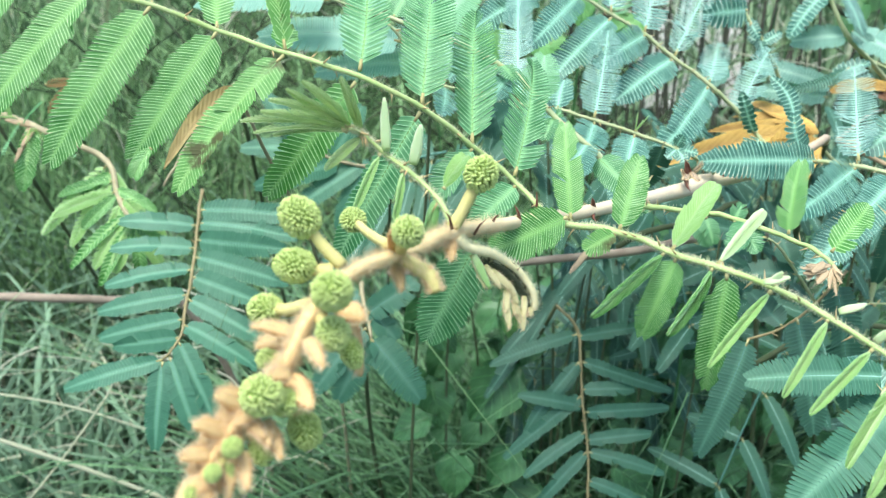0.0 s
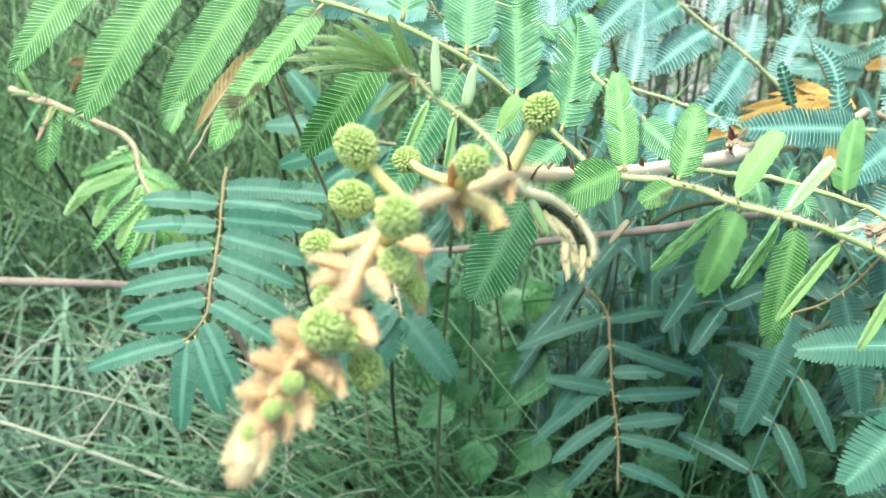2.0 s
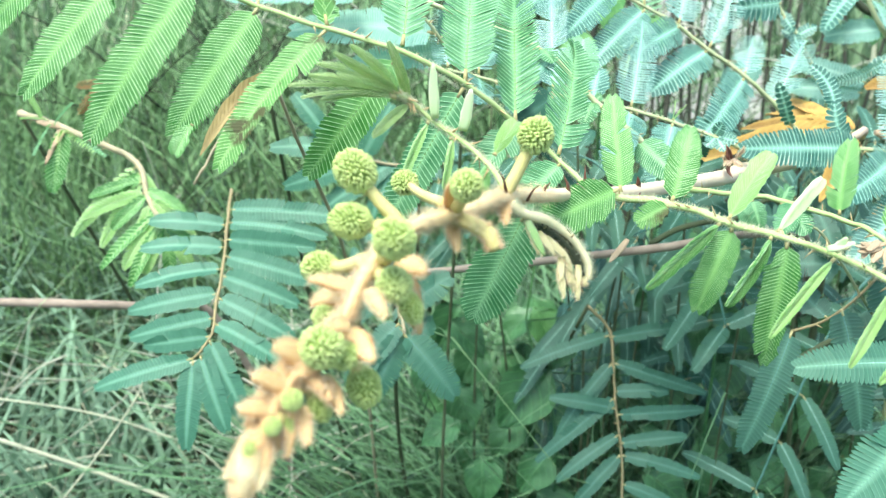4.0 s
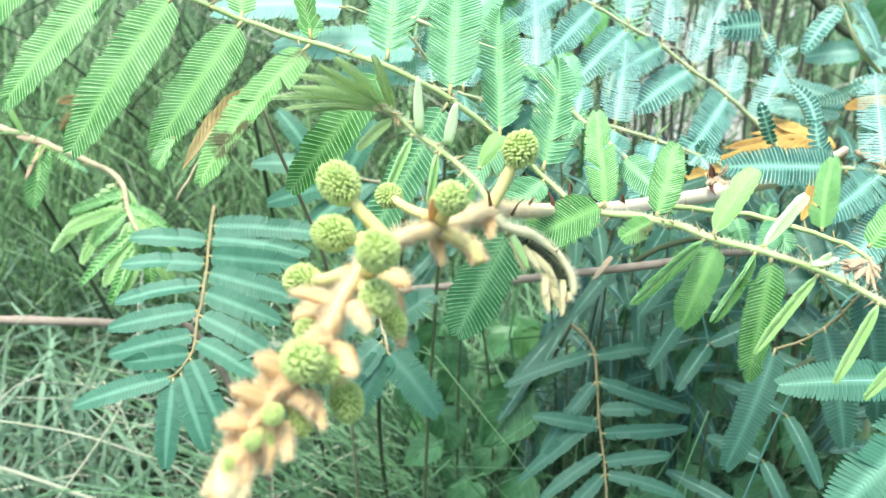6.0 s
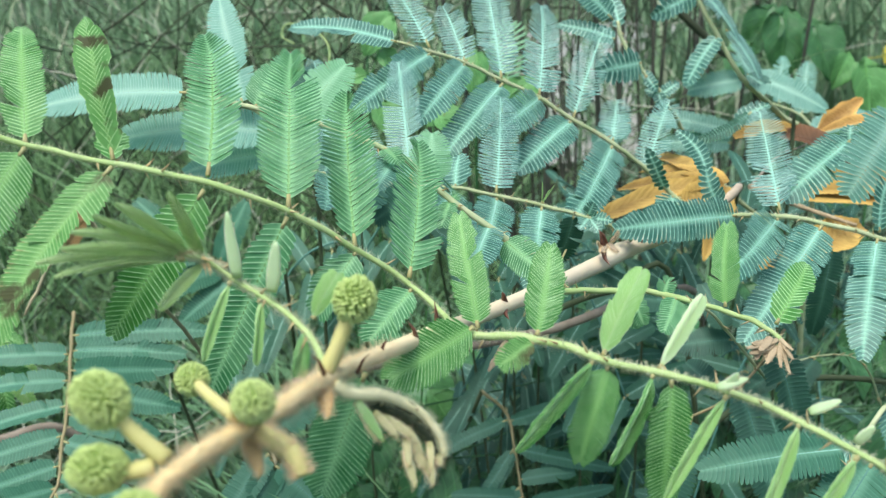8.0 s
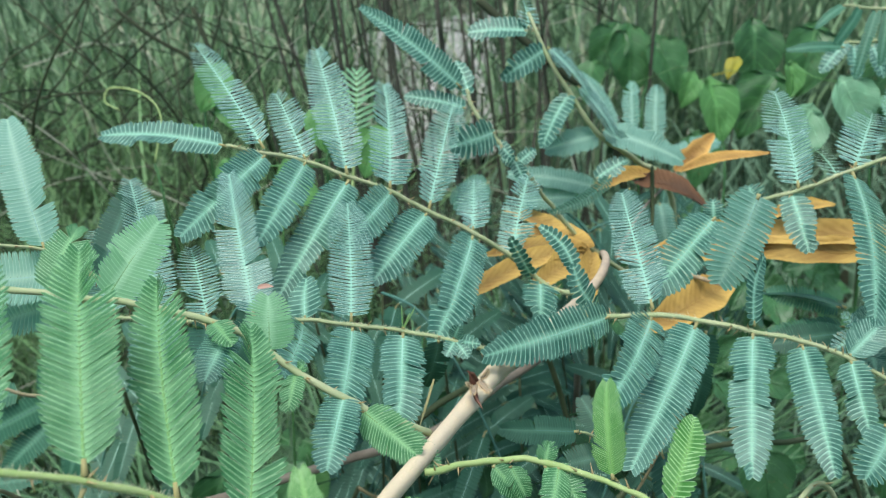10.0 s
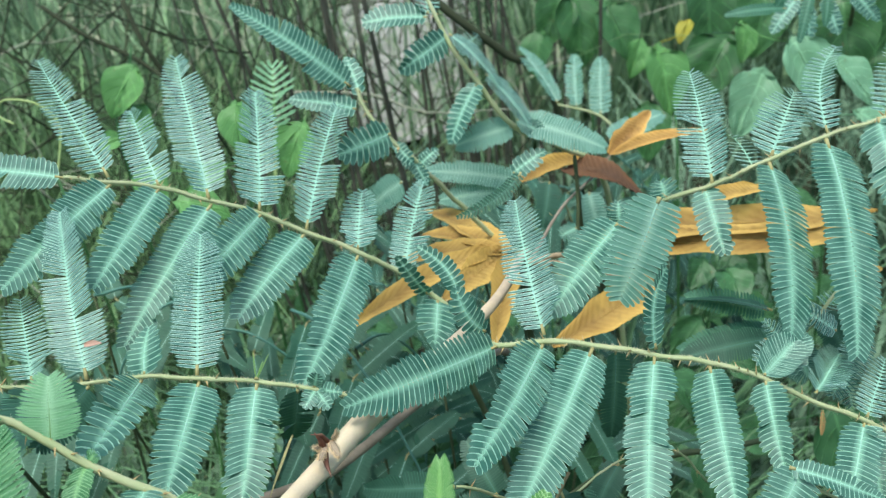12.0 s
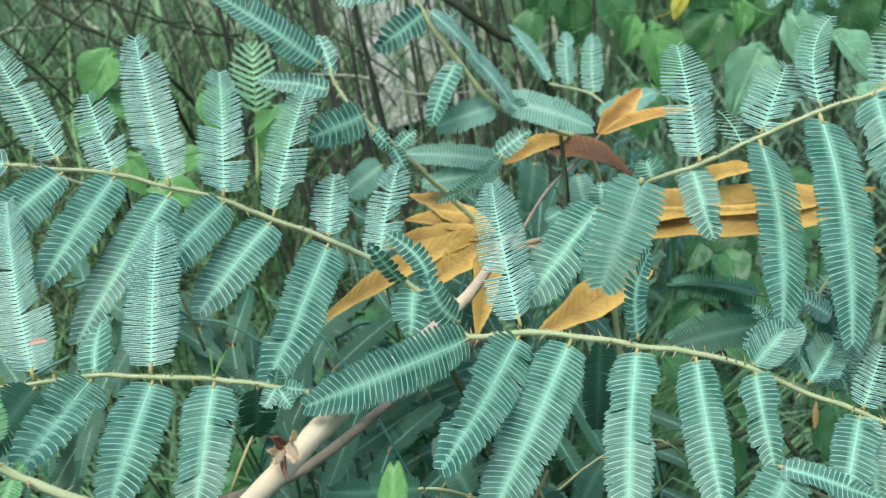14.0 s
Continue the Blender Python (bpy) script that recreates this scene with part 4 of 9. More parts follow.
pinna(leaf, (-0.0282, 0.2584, 0.9208), (-0.0527, 0.2467, 0.9239), 0.0036, 24, leaf=OLIVE, rib=RIB_YOUNG, seed=27, fold=0.70, bend=0.1, face=(-0.00, -0.63, 0.78))
pinna(leaf, (-0.0278, 0.2588, 0.9206), (-0.0478, 0.2507, 0.9221), 0.0036, 24, leaf=OLIVE, rib=RIB_YOUNG, seed=28, fold=0.70, bend=0.1, face=(0.16, -0.63, 0.76))
pinna(leaf, (-0.0238, 0.2617, 0.9179), (-0.0340, 0.2558, 0.9100), 0.0036, 24, leaf=OLIVE, rib=RIB_YOUNG, seed=29, fold=0.70, bend=0.1, face=(0.32, -0.71, 0.63))
bract(leaf, (-0.0161, 0.2596, 0.9138), (-0.0165, 0.2628, 0.9301), 0.00297, PALE, 0.05, name="closed_pinna", hairs=40)
bract(leaf, (-0.0076, 0.2541, 0.9114), (-0.0051, 0.2554, 0.9238), 0.00310, PALE, 0.05, name="closed_pinna", hairs=40)
pinna(leaf, (-0.0180, 0.2610, 0.9126), (-0.0254, 0.2539, 0.8973), 0.0049, 18, leaf=FOLDED, rib=RIB_YOUNG, seed=30, fold=0.92, face=(0.02, -0.86, 0.51))
pinna(leaf, (-0.0107, 0.2571, 0.9088), (-0.0133, 0.2510, 0.8958), 0.0042, 18, leaf=FOLDED, rib=RIB_YOUNG, seed=31, fold=0.92, face=(0.22, -0.77, 0.60))
pinna(leaf, (-0.0112, 0.2570, 0.9085), (-0.0126, 0.2556, 0.8959), 0.0032, 18, leaf=FOLDED, rib=RIB_YOUNG, seed=32, fold=0.92, face=(-0.08, -0.73, 0.68))
pinna(leaf, (0.0016, 0.2491, 0.9054), (0.0076, 0.2565, 0.9120), 0.0055, 20, leaf=FOLDED, rib=RIB_YOUNG, seed=33, fold=0.7, face=(-0.08, -0.75, 0.66))
pinna(leaf, (-0.0007, 0.2472, 0.9034), (-0.0024, 0.2434, 0.8954), 0.0051, 18, leaf=YOUNG, rib=RIB_YOUNG, seed=34, fold=0.7, splay=66, face=(0.10, -0.65, 0.75))

# wilted drooping leaf
WILT = [(0.0054, 0.2302, 0.8975), (0.0100, 0.2322, 0.8935), (0.0156, 0.2350, 0.8902), (0.0214, 0.2374, 0.8859), (0.0261, 0.2387, 0.8809), (0.0288, 0.2384, 0.8754), (0.0293, 0.2368, 0.8705)]
leaf = rachis(branch, WILT, 0.0015, 0.0011, CREAM, "drooping wilted leaf with dark crumpled segments", 2, 1600)
DARK_LINE = [(0.0116, 0.2334, 0.8903), (0.0157, 0.2354, 0.8880), (0.0201, 0.2372, 0.8845), (0.0240, 0.2381, 0.8801), (0.0265, 0.2381, 0.8756), (0.0275, 0.2372, 0.8714)]
blade_leaf(leaf, DARK_LINE, 0.0056, WILTED, name="crumpled_blade", label="dark shrivelled blade", cup=0.1, wave=0.05, face=(-0.10, -0.93, 0.36), seed=61)
dark_line = spline(DARK_LINE, 4)
for k in range(4, len(dark_line) - 2, 2):
    p, t = dark_line[k], (dark_line[k + 1] - dark_line[k]).normalized()
    pinna(leaf, p, p + t * 0.0036 + Vector((-0.0006, -0.0010, -0.0010)), 0.0024, 7, leaf=WILTED, rib=RIB_SHADE_TINTED, seed=500 + k, fold=0.6, face=(-0.10, -0.93, 0.36))
for foot, tip, wide in (((0.0147, 0.2330, 0.8883), (0.0192, 0.2329, 0.8807), 0.0016), ((0.0168, 0.2337, 0.8863), (0.0222, 0.2344, 0.8794), 0.0018), ((0.0193, 0.2346, 0.8840), (0.0235, 0.2346, 0.8774), 0.0018), ((0.0216, 0.2353, 0.8816), (0.0245, 0.2342, 0.8745), 0.0018), ((0.0229, 0.2352, 0.8789), (0.0251, 0.2333, 0.8711), 0.0016), ((0.0214, 0.2344, 0.8797), (0.0213, 0.2315, 0.8733), 0.0016), ((0.0212, 0.2328, 0.8758), (0.0222, 0.2302, 0.8682), 0.0016), ((0.0237, 0.2346, 0.8760), (0.0241, 0.2328, 0.8716), 0.0014), ((0.0272, 0.2370, 0.8760), (0.0267, 0.2338, 0.8696), 0.0014), ((0.0263, 0.2351, 0.8727), (0.0266, 0.2325, 0.8663), 0.0016), ((0.0290, 0.2369, 0.8726), (0.0289, 0.2353, 0.8696), 0.0012), ((0.0242, 0.2343, 0.8744), (0.0258, 0.2330, 0.8691), 0.0012)):
    bract(leaf, V(foot) + Vector((-0.0009, -0.0004, -0.0006)), V(tip) + Vector((-0.0007, -0.0004, -0.0004)), wide * 1.25, WILTED_EDGE, 0.06, name="crumpled_lobe", hairs=150)
bract(leaf, (0.0104, 0.2312, 0.8918), (0.0151, 0.2291, 0.8818), 0.0023, FOLDED, 0.05, name="closed_pinna", hairs=60)
bract(leaf, (0.0097, 0.2316, 0.8916), (0.0136, 0.2296, 0.8818), 0.0014, WILTED_EDGE, 0.05, name="crumpled_lobe", hairs=80)
pinna(branch, (0.0124, 0.2674, 0.8794), (-0.0035, 0.2742, 0.8390), 0.0225, 26, leaf=MIDDLE, rib=RIB_YOUNG, seed=44, gap=1.5, splay=62, bend=0.03, face=(-0.02, -0.92, 0.39))

# young leaf spreading over the branch
leaf = rachis(branch, [(0.0425, 0.2928, 0.8761), (0.0452, 0.2822, 0.8795), (0.0614, 0.2737, 0.8801), (0.0752, 0.2600, 0.8793), (0.0872, 0.2500, 0.8790), (0.1038, 0.2417, 0.8755), (0.1173, 0.2329, 0.8708), (0.1299, 0.2185, 0.8658), (0.1410, 0.2076, 0.8591)], 0.00128, 0.00075, RACHIS_YOUNG, "young bright green leaf with half-open segments", 16, 2600)
pinna(leaf, (0.0460, 0.2828, 0.8812), (0.0457, 0.3082, 0.9073), 0.0129, 44, leaf=YOUNG, rib=RIB_YOUNG, seed=45, splay=65, thin=0.05, face=(-0.14, -0.73, 0.66))
pinna(leaf, (0.0615, 0.2741, 0.8811), (0.0705, 0.2937, 0.8994), 0.0117, 30, leaf=YOUNG, rib=RIB_YOUNG, seed=46, fold=0.12, splay=66, face=(0.17, -0.42, 0.89))
pinna(leaf, (0.0762, 0.2599, 0.8801), (0.0925, 0.2776, 0.8944), 0.0082, 26, leaf=FOLDED, rib=RIB_YOUNG, seed=47, fold=0.68, face=(-0.05, -0.43, 0.90))
pinna(leaf, (0.0882, 0.2500, 0.8796), (0.1052, 0.2657, 0.8897), 0.0065, 22, leaf=PALE, rib=RIB_YOUNG, seed=48, fold=0.9, face=(0.06, -0.65, 0.75))
pinna(leaf, (0.0445, 0.2818, 0.8823), (0.0200, 0.2710, 0.8752), 0.0185, 28, leaf=YOUNG, rib=RIB_YOUNG, seed=49, gap=1.5, splay=60, bend=0.06, face=(-0.09, -0.92, 0.38))
pinna(leaf, (0.0603, 0.2738, 0.8794), (0.0503, 0.2700, 0.8758), 0.0100, 14, leaf=DAMAGED, rib=RIB_YOUNG, seed=50, splay=66, face=(-0.13, -0.88, 0.46))
pinna(leaf, (0.0742, 0.2606, 0.8788), (0.0517, 0.2489, 0.8632), 0.0077, 46, leaf=YOUNG, rib=RIB_YOUNG, seed=51, fold=0.86, splay=66, face=(0.13, -0.76, 0.64))
pinna(leaf, (0.0773, 0.2578, 0.8785), (0.0690, 0.2576, 0.8496), 0.0131, 44, leaf=YOUNG, rib=RIB_YOUNG, seed=52, splay=65, thin=0.05, face=(-0.09, -0.62, 0.78))
pinna(leaf, (0.0868, 0.2499, 0.8785), (0.0734, 0.2400, 0.8620), 0.0071, 42, leaf=YOUNG, rib=RIB_YOUNG, seed=53, fold=0.86, splay=66, face=(0.24, -0.79, 0.56))
pinna(leaf, (0.0910, 0.2479, 0.8779), (0.0887, 0.2464, 0.8366), 0.0132, 36, leaf=YOUNG, rib=RIB_YOUNG, seed=54, gap=0.1, splay=66, face=(-0.16, -0.68, 0.71))
pinna(leaf, (0.1032, 0.2415, 0.8748), (0.0844, 0.2305, 0.8559), 0.0059, 46, leaf=FOLDED, rib=RIB_YOUNG, seed=55, fold=0.93, face=(-0.20, -0.68, 0.70))
pinna(leaf, (0.1180, 0.2319, 0.8703), (0.1044, 0.2210, 0.8516), 0.0058, 46, leaf=FOLDED, rib=RIB_YOUNG, seed=56, fold=0.93, face=(-0.16, -0.66, 0.74))
pinna(leaf, (0.1272, 0.2210, 0.8662), (0.1095, 0.2119, 0.8515), 0.0059, 46, leaf=FOLDED, rib=RIB_YOUNG, seed=57, fold=0.93, face=(-0.27, -0.68, 0.68))
pinna(leaf, (0.1351, 0.2136, 0.8628), (0.1189, 0.2030, 0.8401), 0.0071, 46, leaf=FOLDED, rib=RIB_YOUNG, seed=58, fold=0.93, face=(-0.41, -0.36, 0.84))
pinna(leaf, (0.1386, 0.2094, 0.8598), (0.1233, 0.1972, 0.8337), 0.0071, 46, leaf=FOLDED, rib=RIB_YOUNG, seed=59, fold=0.93, face=(-0.22, -0.59, 0.78))
bract(leaf, (0.1016, 0.2385, 0.8781), (0.1035, 0.2368, 0.8838), 0.00241, PALE, 0.05, name="closed_pinna", hairs=40)
bract(leaf, (0.0992, 0.2389, 0.8789), (0.1059, 0.2359, 0.8820), 0.00241, PALE, 0.05, name="closed_pinna", hairs=40)
bract(leaf, (0.1221, 0.2351, 0.8708), (0.1288, 0.2325, 0.8746), 0.00241, PALE, 0.05, name="closed_pinna", hairs=40)
bract(leaf, (0.1333, 0.2313, 0.8625), (0.1365, 0.2295, 0.8681), 0.00241, PALE, 0.05, name="closed_pinna", hairs=40)
bract(leaf, (0.1454, 0.2269, 0.8531), (0.1500, 0.2253, 0.8592), 0.00241, PALE, 0.05, name="closed_pinna", hairs=40)

# leaf behind the branch with a withered flower at its end
leaf = rachis(branch, [(0.0904, 0.3714, 0.8508), (0.1097, 0.3750, 0.8465), (0.1309, 0.3671, 0.8462), (0.1499, 0.3419, 0.8467), (0.1567, 0.3255, 0.8470), (0.1582, 0.3175, 0.8463)], 0.00140, 0.00088, RACHIS_YOUNG, "slender leaf stalk with few light green segments", 14, 300)
pinna(leaf, (0.1494, 0.3440, 0.8481), (0.1570, 0.3625, 0.8735), 0.0151, 44, leaf=YOUNG, rib=RIB_YOUNG, seed=60, splay=65, thin=0.05, face=(-0.69, -0.50, 0.52))
pinna(leaf, (0.1596, 0.3241, 0.8492), (0.1842, 0.3504, 0.8583), 0.0142, 20, leaf=YOUNG, rib=RIB_YOUNG, seed=61, splay=66, face=(-0.11, -0.78, 0.62))
pinna(leaf, (0.1327, 0.3645, 0.8459), (0.1357, 0.3672, 0.8517), 0.0092, 10, leaf=MIDDLE, rib=RIB_YOUNG, seed=62, splay=66, face=(-0.22, -0.80, 0.56))
pinna(leaf, (0.1156, 0.3722, 0.8454), (0.1234, 0.3668, 0.8337), 0.0114, 16, leaf=MIDDLE, rib=RIB_YOUNG, seed=63, splay=66, face=(-0.11, -0.86, 0.49))
pinna(leaf, (0.1215, 0.3699, 0.8450), (0.1246, 0.3652, 0.8350), 0.0103, 14, leaf=MIDDLE, rib=RIB_YOUNG, seed=64, splay=66, face=(-0.26, -0.59, 0.77))
pinna(leaf, (0.1326, 0.3642, 0.8455), (0.1392, 0.3500, 0.8386), 0.0141, 16, leaf=MIDDLE, rib=RIB_YOUNG, seed=65, splay=66, face=(-0.08, -0.79, 0.60))
pinna(leaf, (0.1364, 0.3603, 0.8464), (0.1268, 0.3464, 0.8403), 0.0124, 16, leaf=MIDDLE, rib=RIB_YOUNG, seed=66, splay=66, face=(-0.05, -0.74, 0.67))
bract(branch, (0.1570, 0.3175, 0.8463), (0.1418, 0.3134, 0.8447), 0.00222, TAN, 0.3, name="withered_flower", hairs=60)
bract(branch, (0.1552, 0.3169, 0.8450), (0.1431, 0.3127, 0.8431), 0.00285, TAN, 0.3, name="withered_flower", hairs=60)
bract(branch, (0.1561, 0.3165, 0.8442), (0.1490, 0.3112, 0.8398), 0.00253, TAN, 0.3, name="withered_flower", hairs=60)
bract(branch, (0.1580, 0.3171, 0.8454), (0.1539, 0.3104, 0.8382), 0.00190, TAN, 0.3, name="withered_flower", hairs=60)
bract(branch, (0.1584, 0.3171, 0.8454), (0.1566, 0.3093, 0.8358), 0.00158, TAN, 0.3, name="withered_flower", hairs=60)
bract(branch, (0.1584, 0.3175, 0.8463), (0.1589, 0.3113, 0.8402), 0.00190, TAN, 0.3, name="withered_flower", hairs=60)
bract(branch, (0.1530, 0.3173, 0.8459), (0.1445, 0.3142, 0.8464), 0.00253, TAN, 0.3, name="withered_flower", hairs=60)
bract(branch, (0.1548, 0.3178, 0.8471), (0.1472, 0.3131, 0.8439), 0.00285, TAN, 0.3, name="withered_flower", hairs=60)
bract(branch, (0.1580, 0.3177, 0.8467), (0.1598, 0.3127, 0.8431), 0.00158, TAN, 0.3, name="withered_flower", hairs=60)
bract(branch, (0.1502, 0.3165, 0.8442), (0.1456, 0.3119, 0.8415), 0.00222, TAN, 0.3, name="withered_flower", hairs=60)
bract(branch, (0.1525, 0.3161, 0.8434), (0.1503, 0.3114, 0.8404), 0.00222, TAN, 0.3, name="withered_flower", hairs=60)

# half-grown leaf in front of the blue-green ones
leaf = rachis(branch, [(0.1006, 0.4040, 0.8442), (0.0779, 0.4010, 0.8627), (0.0546, 0.4092, 0.8810), (0.0344, 0.4171, 0.9004), (0.0141, 0.4191, 0.9110), (-0.0050, 0.4208, 0.9188), (-0.0239, 0.4239, 0.9249), (-0.0416, 0.4263, 0.9301)], 0.00182, 0.00120, RACHIS_MATURE, "pale rachis with rounded half-grown leaf segments", 14, 200)
pinna(leaf, (0.0467, 0.4127, 0.8897), (0.0503, 0.4231, 0.9063), 0.0199, 22, leaf=MINT, rib=RIB_YOUNG, seed=67, taper=0.3, splay=86, gap=1.0, face=(0.0, -1.0, 0.3))
pinna(leaf, (-0.0044, 0.4209, 0.9190), (0.0168, 0.4444, 0.9356), 0.0218, 26, leaf=MINT, rib=RIB_YOUNG, seed=68, taper=0.35, splay=84, face=(0.26, -0.63, 0.73))
pinna(leaf, (-0.0223, 0.4237, 0.9246), (-0.0119, 0.4486, 0.9375), 0.0169, 26, leaf=MIDDLE, rib=RIB_YOUNG, seed=69, splay=66, face=(-0.07, -0.93, 0.36))
pinna(leaf, (0.0293, 0.4178, 0.9035), (0.0341, 0.4042, 0.9008), 0.0115, 12, leaf=MIDDLE, rib=RIB_YOUNG, seed=70, splay=66, face=(0.07, -0.64, 0.77))
pinna(leaf, (0.0701, 0.4038, 0.8690), (0.0572, 0.3713, 0.8628), 0.0176, 22, leaf=MATURE, rib=RIB_MATURE, seed=71, splay=80, face=(0.01, -0.54, 0.84))
pinna(leaf, (0.0755, 0.4014, 0.8631), (0.0893, 0.3822, 0.8525), 0.0183, 22, leaf=MIDDLE, rib=RIB_YOUNG, seed=72, splay=66, face=(-0.21, -0.78, 0.59))
pinna(leaf, (0.0867, 0.4017, 0.8499), (0.0954, 0.3849, 0.8419), 0.0163, 18, leaf=MIDDLE, rib=RIB_YOUNG, seed=73, splay=66, face=(0.02, -0.71, 0.71))
pinna(leaf, (0.0545, 0.4090, 0.8802), (0.0493, 0.3968, 0.8742), 0.0118, 14, leaf=MIDDLE, rib=RIB_YOUNG, seed=74, gap=0.1, splay=66, face=(-0.24, -0.55, 0.80))
pinna(leaf, (0.0557, 0.4092, 0.8812), (0.0579, 0.4093, 0.8828), 0.0060, 8, leaf=MIDDLE, rib=RIB_YOUNG, seed=75, splay=66, face=(-0.20, -0.76, 0.62))
pinna(leaf, (0.0341, 0.4167, 0.8988), (0.0237, 0.3950, 0.8936), 0.0152, 21, leaf=MATURE, rib=RIB_MATURE, seed=76, splay=80, face=(0.01, -0.60, 0.80))
pinna(leaf, (0.0138, 0.4187, 0.9096), (0.0044, 0.3960, 0.9026), 0.0148, 21, leaf=MATURE, rib=RIB_MATURE, seed=77, splay=80, face=(0.08, -0.76, 0.64))

# blue-green leaf along the upper edge
leaf = rachis(branch, [(0.2323, 0.5449, 0.8151), (0.2192, 0.5622, 0.8148), (0.2007, 0.5731, 0.8342), (0.1785, 0.5772, 0.8537), (0.1549, 0.5833, 0.8695), (0.1344, 0.5871, 0.8847), (0.1113, 0.5891, 0.8969), (0.0899, 0.5919, 0.9094), (0.0688, 0.5905, 0.9180), (0.0497, 0.5913, 0.9252)], 0.00177, 0.00105, RACHIS_MATURE, "blue-green feathery leaf with long spread segments", 22, 0)
pinna(leaf, (0.0693, 0.5912, 0.9200), (0.0452, 0.6726, 0.9693), 0.0239, 33, leaf=GLAUCOUS, rib=RIB_MATURE, seed=78, gap=0.0, sway=-0.02, thin=0.05, comb=0.7, face=(0.23, -0.67, 0.71))
pinna(leaf, (0.0905, 0.5920, 0.9098), (0.0852, 0.6413, 0.9385), 0.0223, 20, leaf=GLAUCOUS, rib=RIB_MATURE, seed=79, gap=0.1, thin=0.05, comb=0.6, face=(-0.13, -0.63, 0.77))
pinna(leaf, (0.1120, 0.5893, 0.8976), (0.1147, 0.6571, 0.9581), 0.0269, 36, leaf=GLAUCOUS, rib=RIB_MATURE, seed=80, gap=0.05, thin=0.05, comb=0.6, face=(-0.01, -0.88, 0.47))
pinna(leaf, (0.1347, 0.5874, 0.8858), (0.1510, 0.6452, 0.9332), 0.0281, 29, leaf=GLAUCOUS, rib=RIB_MATURE, seed=81, gap=0.1, thin=0.05, comb=0.6, face=(0.13, -0.88, 0.46))
pinna(leaf, (0.1553, 0.5836, 0.8708), (0.1942, 0.6451, 0.9154), 0.0258, 31, leaf=GLAUCOUS, rib=RIB_MATURE, seed=82, gap=0.0, thin=0.05, comb=0.8, face=(-0.14, -0.66, 0.74))
pinna(leaf, (0.1788, 0.5775, 0.8549), (0.1936, 0.6157, 0.8720), 0.0221, 14, leaf=GLAUCOUS, rib=RIB_MATURE, seed=83, thin=0.05, comb=0.5, face=(-0.22, -0.71, 0.66))
pinna(leaf, (0.2005, 0.5736, 0.8362), (0.2295, 0.6150, 0.8686), 0.0244, 22, leaf=GLAUCOUS, rib=RIB_MATURE, seed=84, gap=0.05, thin=0.05, comb=0.7, face=(-0.42, -0.66, 0.62))
pinna(leaf, (0.0501, 0.5912, 0.9248), (-0.0113, 0.6138, 0.9361), 0.0223, 29, leaf=MATURE, rib=RIB_MATURE, seed=85, roll=10, face=(0.18, -0.72, 0.67))
pinna(leaf, (0.0695, 0.5903, 0.9168), (0.0201, 0.5382, 0.8980), 0.0234, 31, leaf=MATURE, rib=RIB_MATURE, seed=86, splay=80, face=(0.26, -0.80, 0.54))
pinna(leaf, (0.0902, 0.5917, 0.9085), (0.0556, 0.5352, 0.8892), 0.0219, 24, leaf=MATURE, rib=RIB_MATURE, seed=87, splay=80, face=(0.17, -0.85, 0.51))
pinna(leaf, (0.1124, 0.5886, 0.8950), (0.0606, 0.5300, 0.8607), 0.0239, 34, leaf=MATURE, rib=RIB_MATURE, seed=88, splay=80, face=(-0.10, -0.86, 0.50))
pinna(leaf, (0.1351, 0.5869, 0.8840), (0.0963, 0.5373, 0.8765), 0.0233, 20, leaf=MATURE, rib=RIB_MATURE, seed=89, splay=80, face=(-0.08, -0.95, 0.31))
pinna(leaf, (0.1539, 0.5831, 0.8688), (0.1114, 0.5419, 0.8530), 0.0257, 22, leaf=MATURE, rib=RIB_MATURE, seed=90, splay=80, face=(-0.14, -0.82, 0.55))
pinna(leaf, (0.1781, 0.5768, 0.8520), (0.1298, 0.5000, 0.8297), 0.0264, 29, leaf=MATURE, rib=RIB_MATURE, seed=91, gap=0.3, splay=80, face=(0.09, -0.85, 0.51))
pinna(leaf, (0.2136, 0.5648, 0.8188), (0.2023, 0.5403, 0.8086), 0.0245, 9, leaf=MATURE, rib=RIB_MATURE, seed=92, taper=0.3, splay=80, face=(-0.13, -0.93, 0.35))
pinna(leaf, (0.2093, 0.5674, 0.8235), (0.1961, 0.5612, 0.8509), 0.0107, 9, leaf=MATURE, rib=RIB_MATURE, seed=93, splay=80, face=(-0.39, -0.85, 0.34))
pinna(leaf, (0.2185, 0.5010, 0.8298), (0.2085, 0.5035, 0.8534), 0.0153, 10, leaf=MATURE, rib=RIB_MATURE, seed=94, sway=-0.12, face=(0.2, -1.0, 0.3), splay=80)
pinna(leaf, (0.2103, 0.5069, 0.8496), (0.1992, 0.5204, 0.8715), 0.0111, 12, leaf=MATURE, rib=RIB_MATURE, seed=95, sway=0.1, face=(-0.2, -0.8, 0.6))

# blue-green leaf in the middle
leaf = rachis(branch, [(0.1521, 0.4607, 0.8330), (0.1464, 0.4682, 0.8382), (0.1330, 0.4743, 0.8431), (0.1108, 0.4835, 0.8493), (0.0882, 0.4902, 0.8550), (0.0667, 0.4972, 0.8594), (0.0453, 0.5017, 0.8611), (0.0223, 0.5065, 0.8648), (0.0024, 0.5090, 0.8703), (-0.0155, 0.5113, 0.8742)], 0.00123, 0.00089, RACHIS_MATURE, "blue-green feathery leaf with upright and hanging segments", 18, 0)
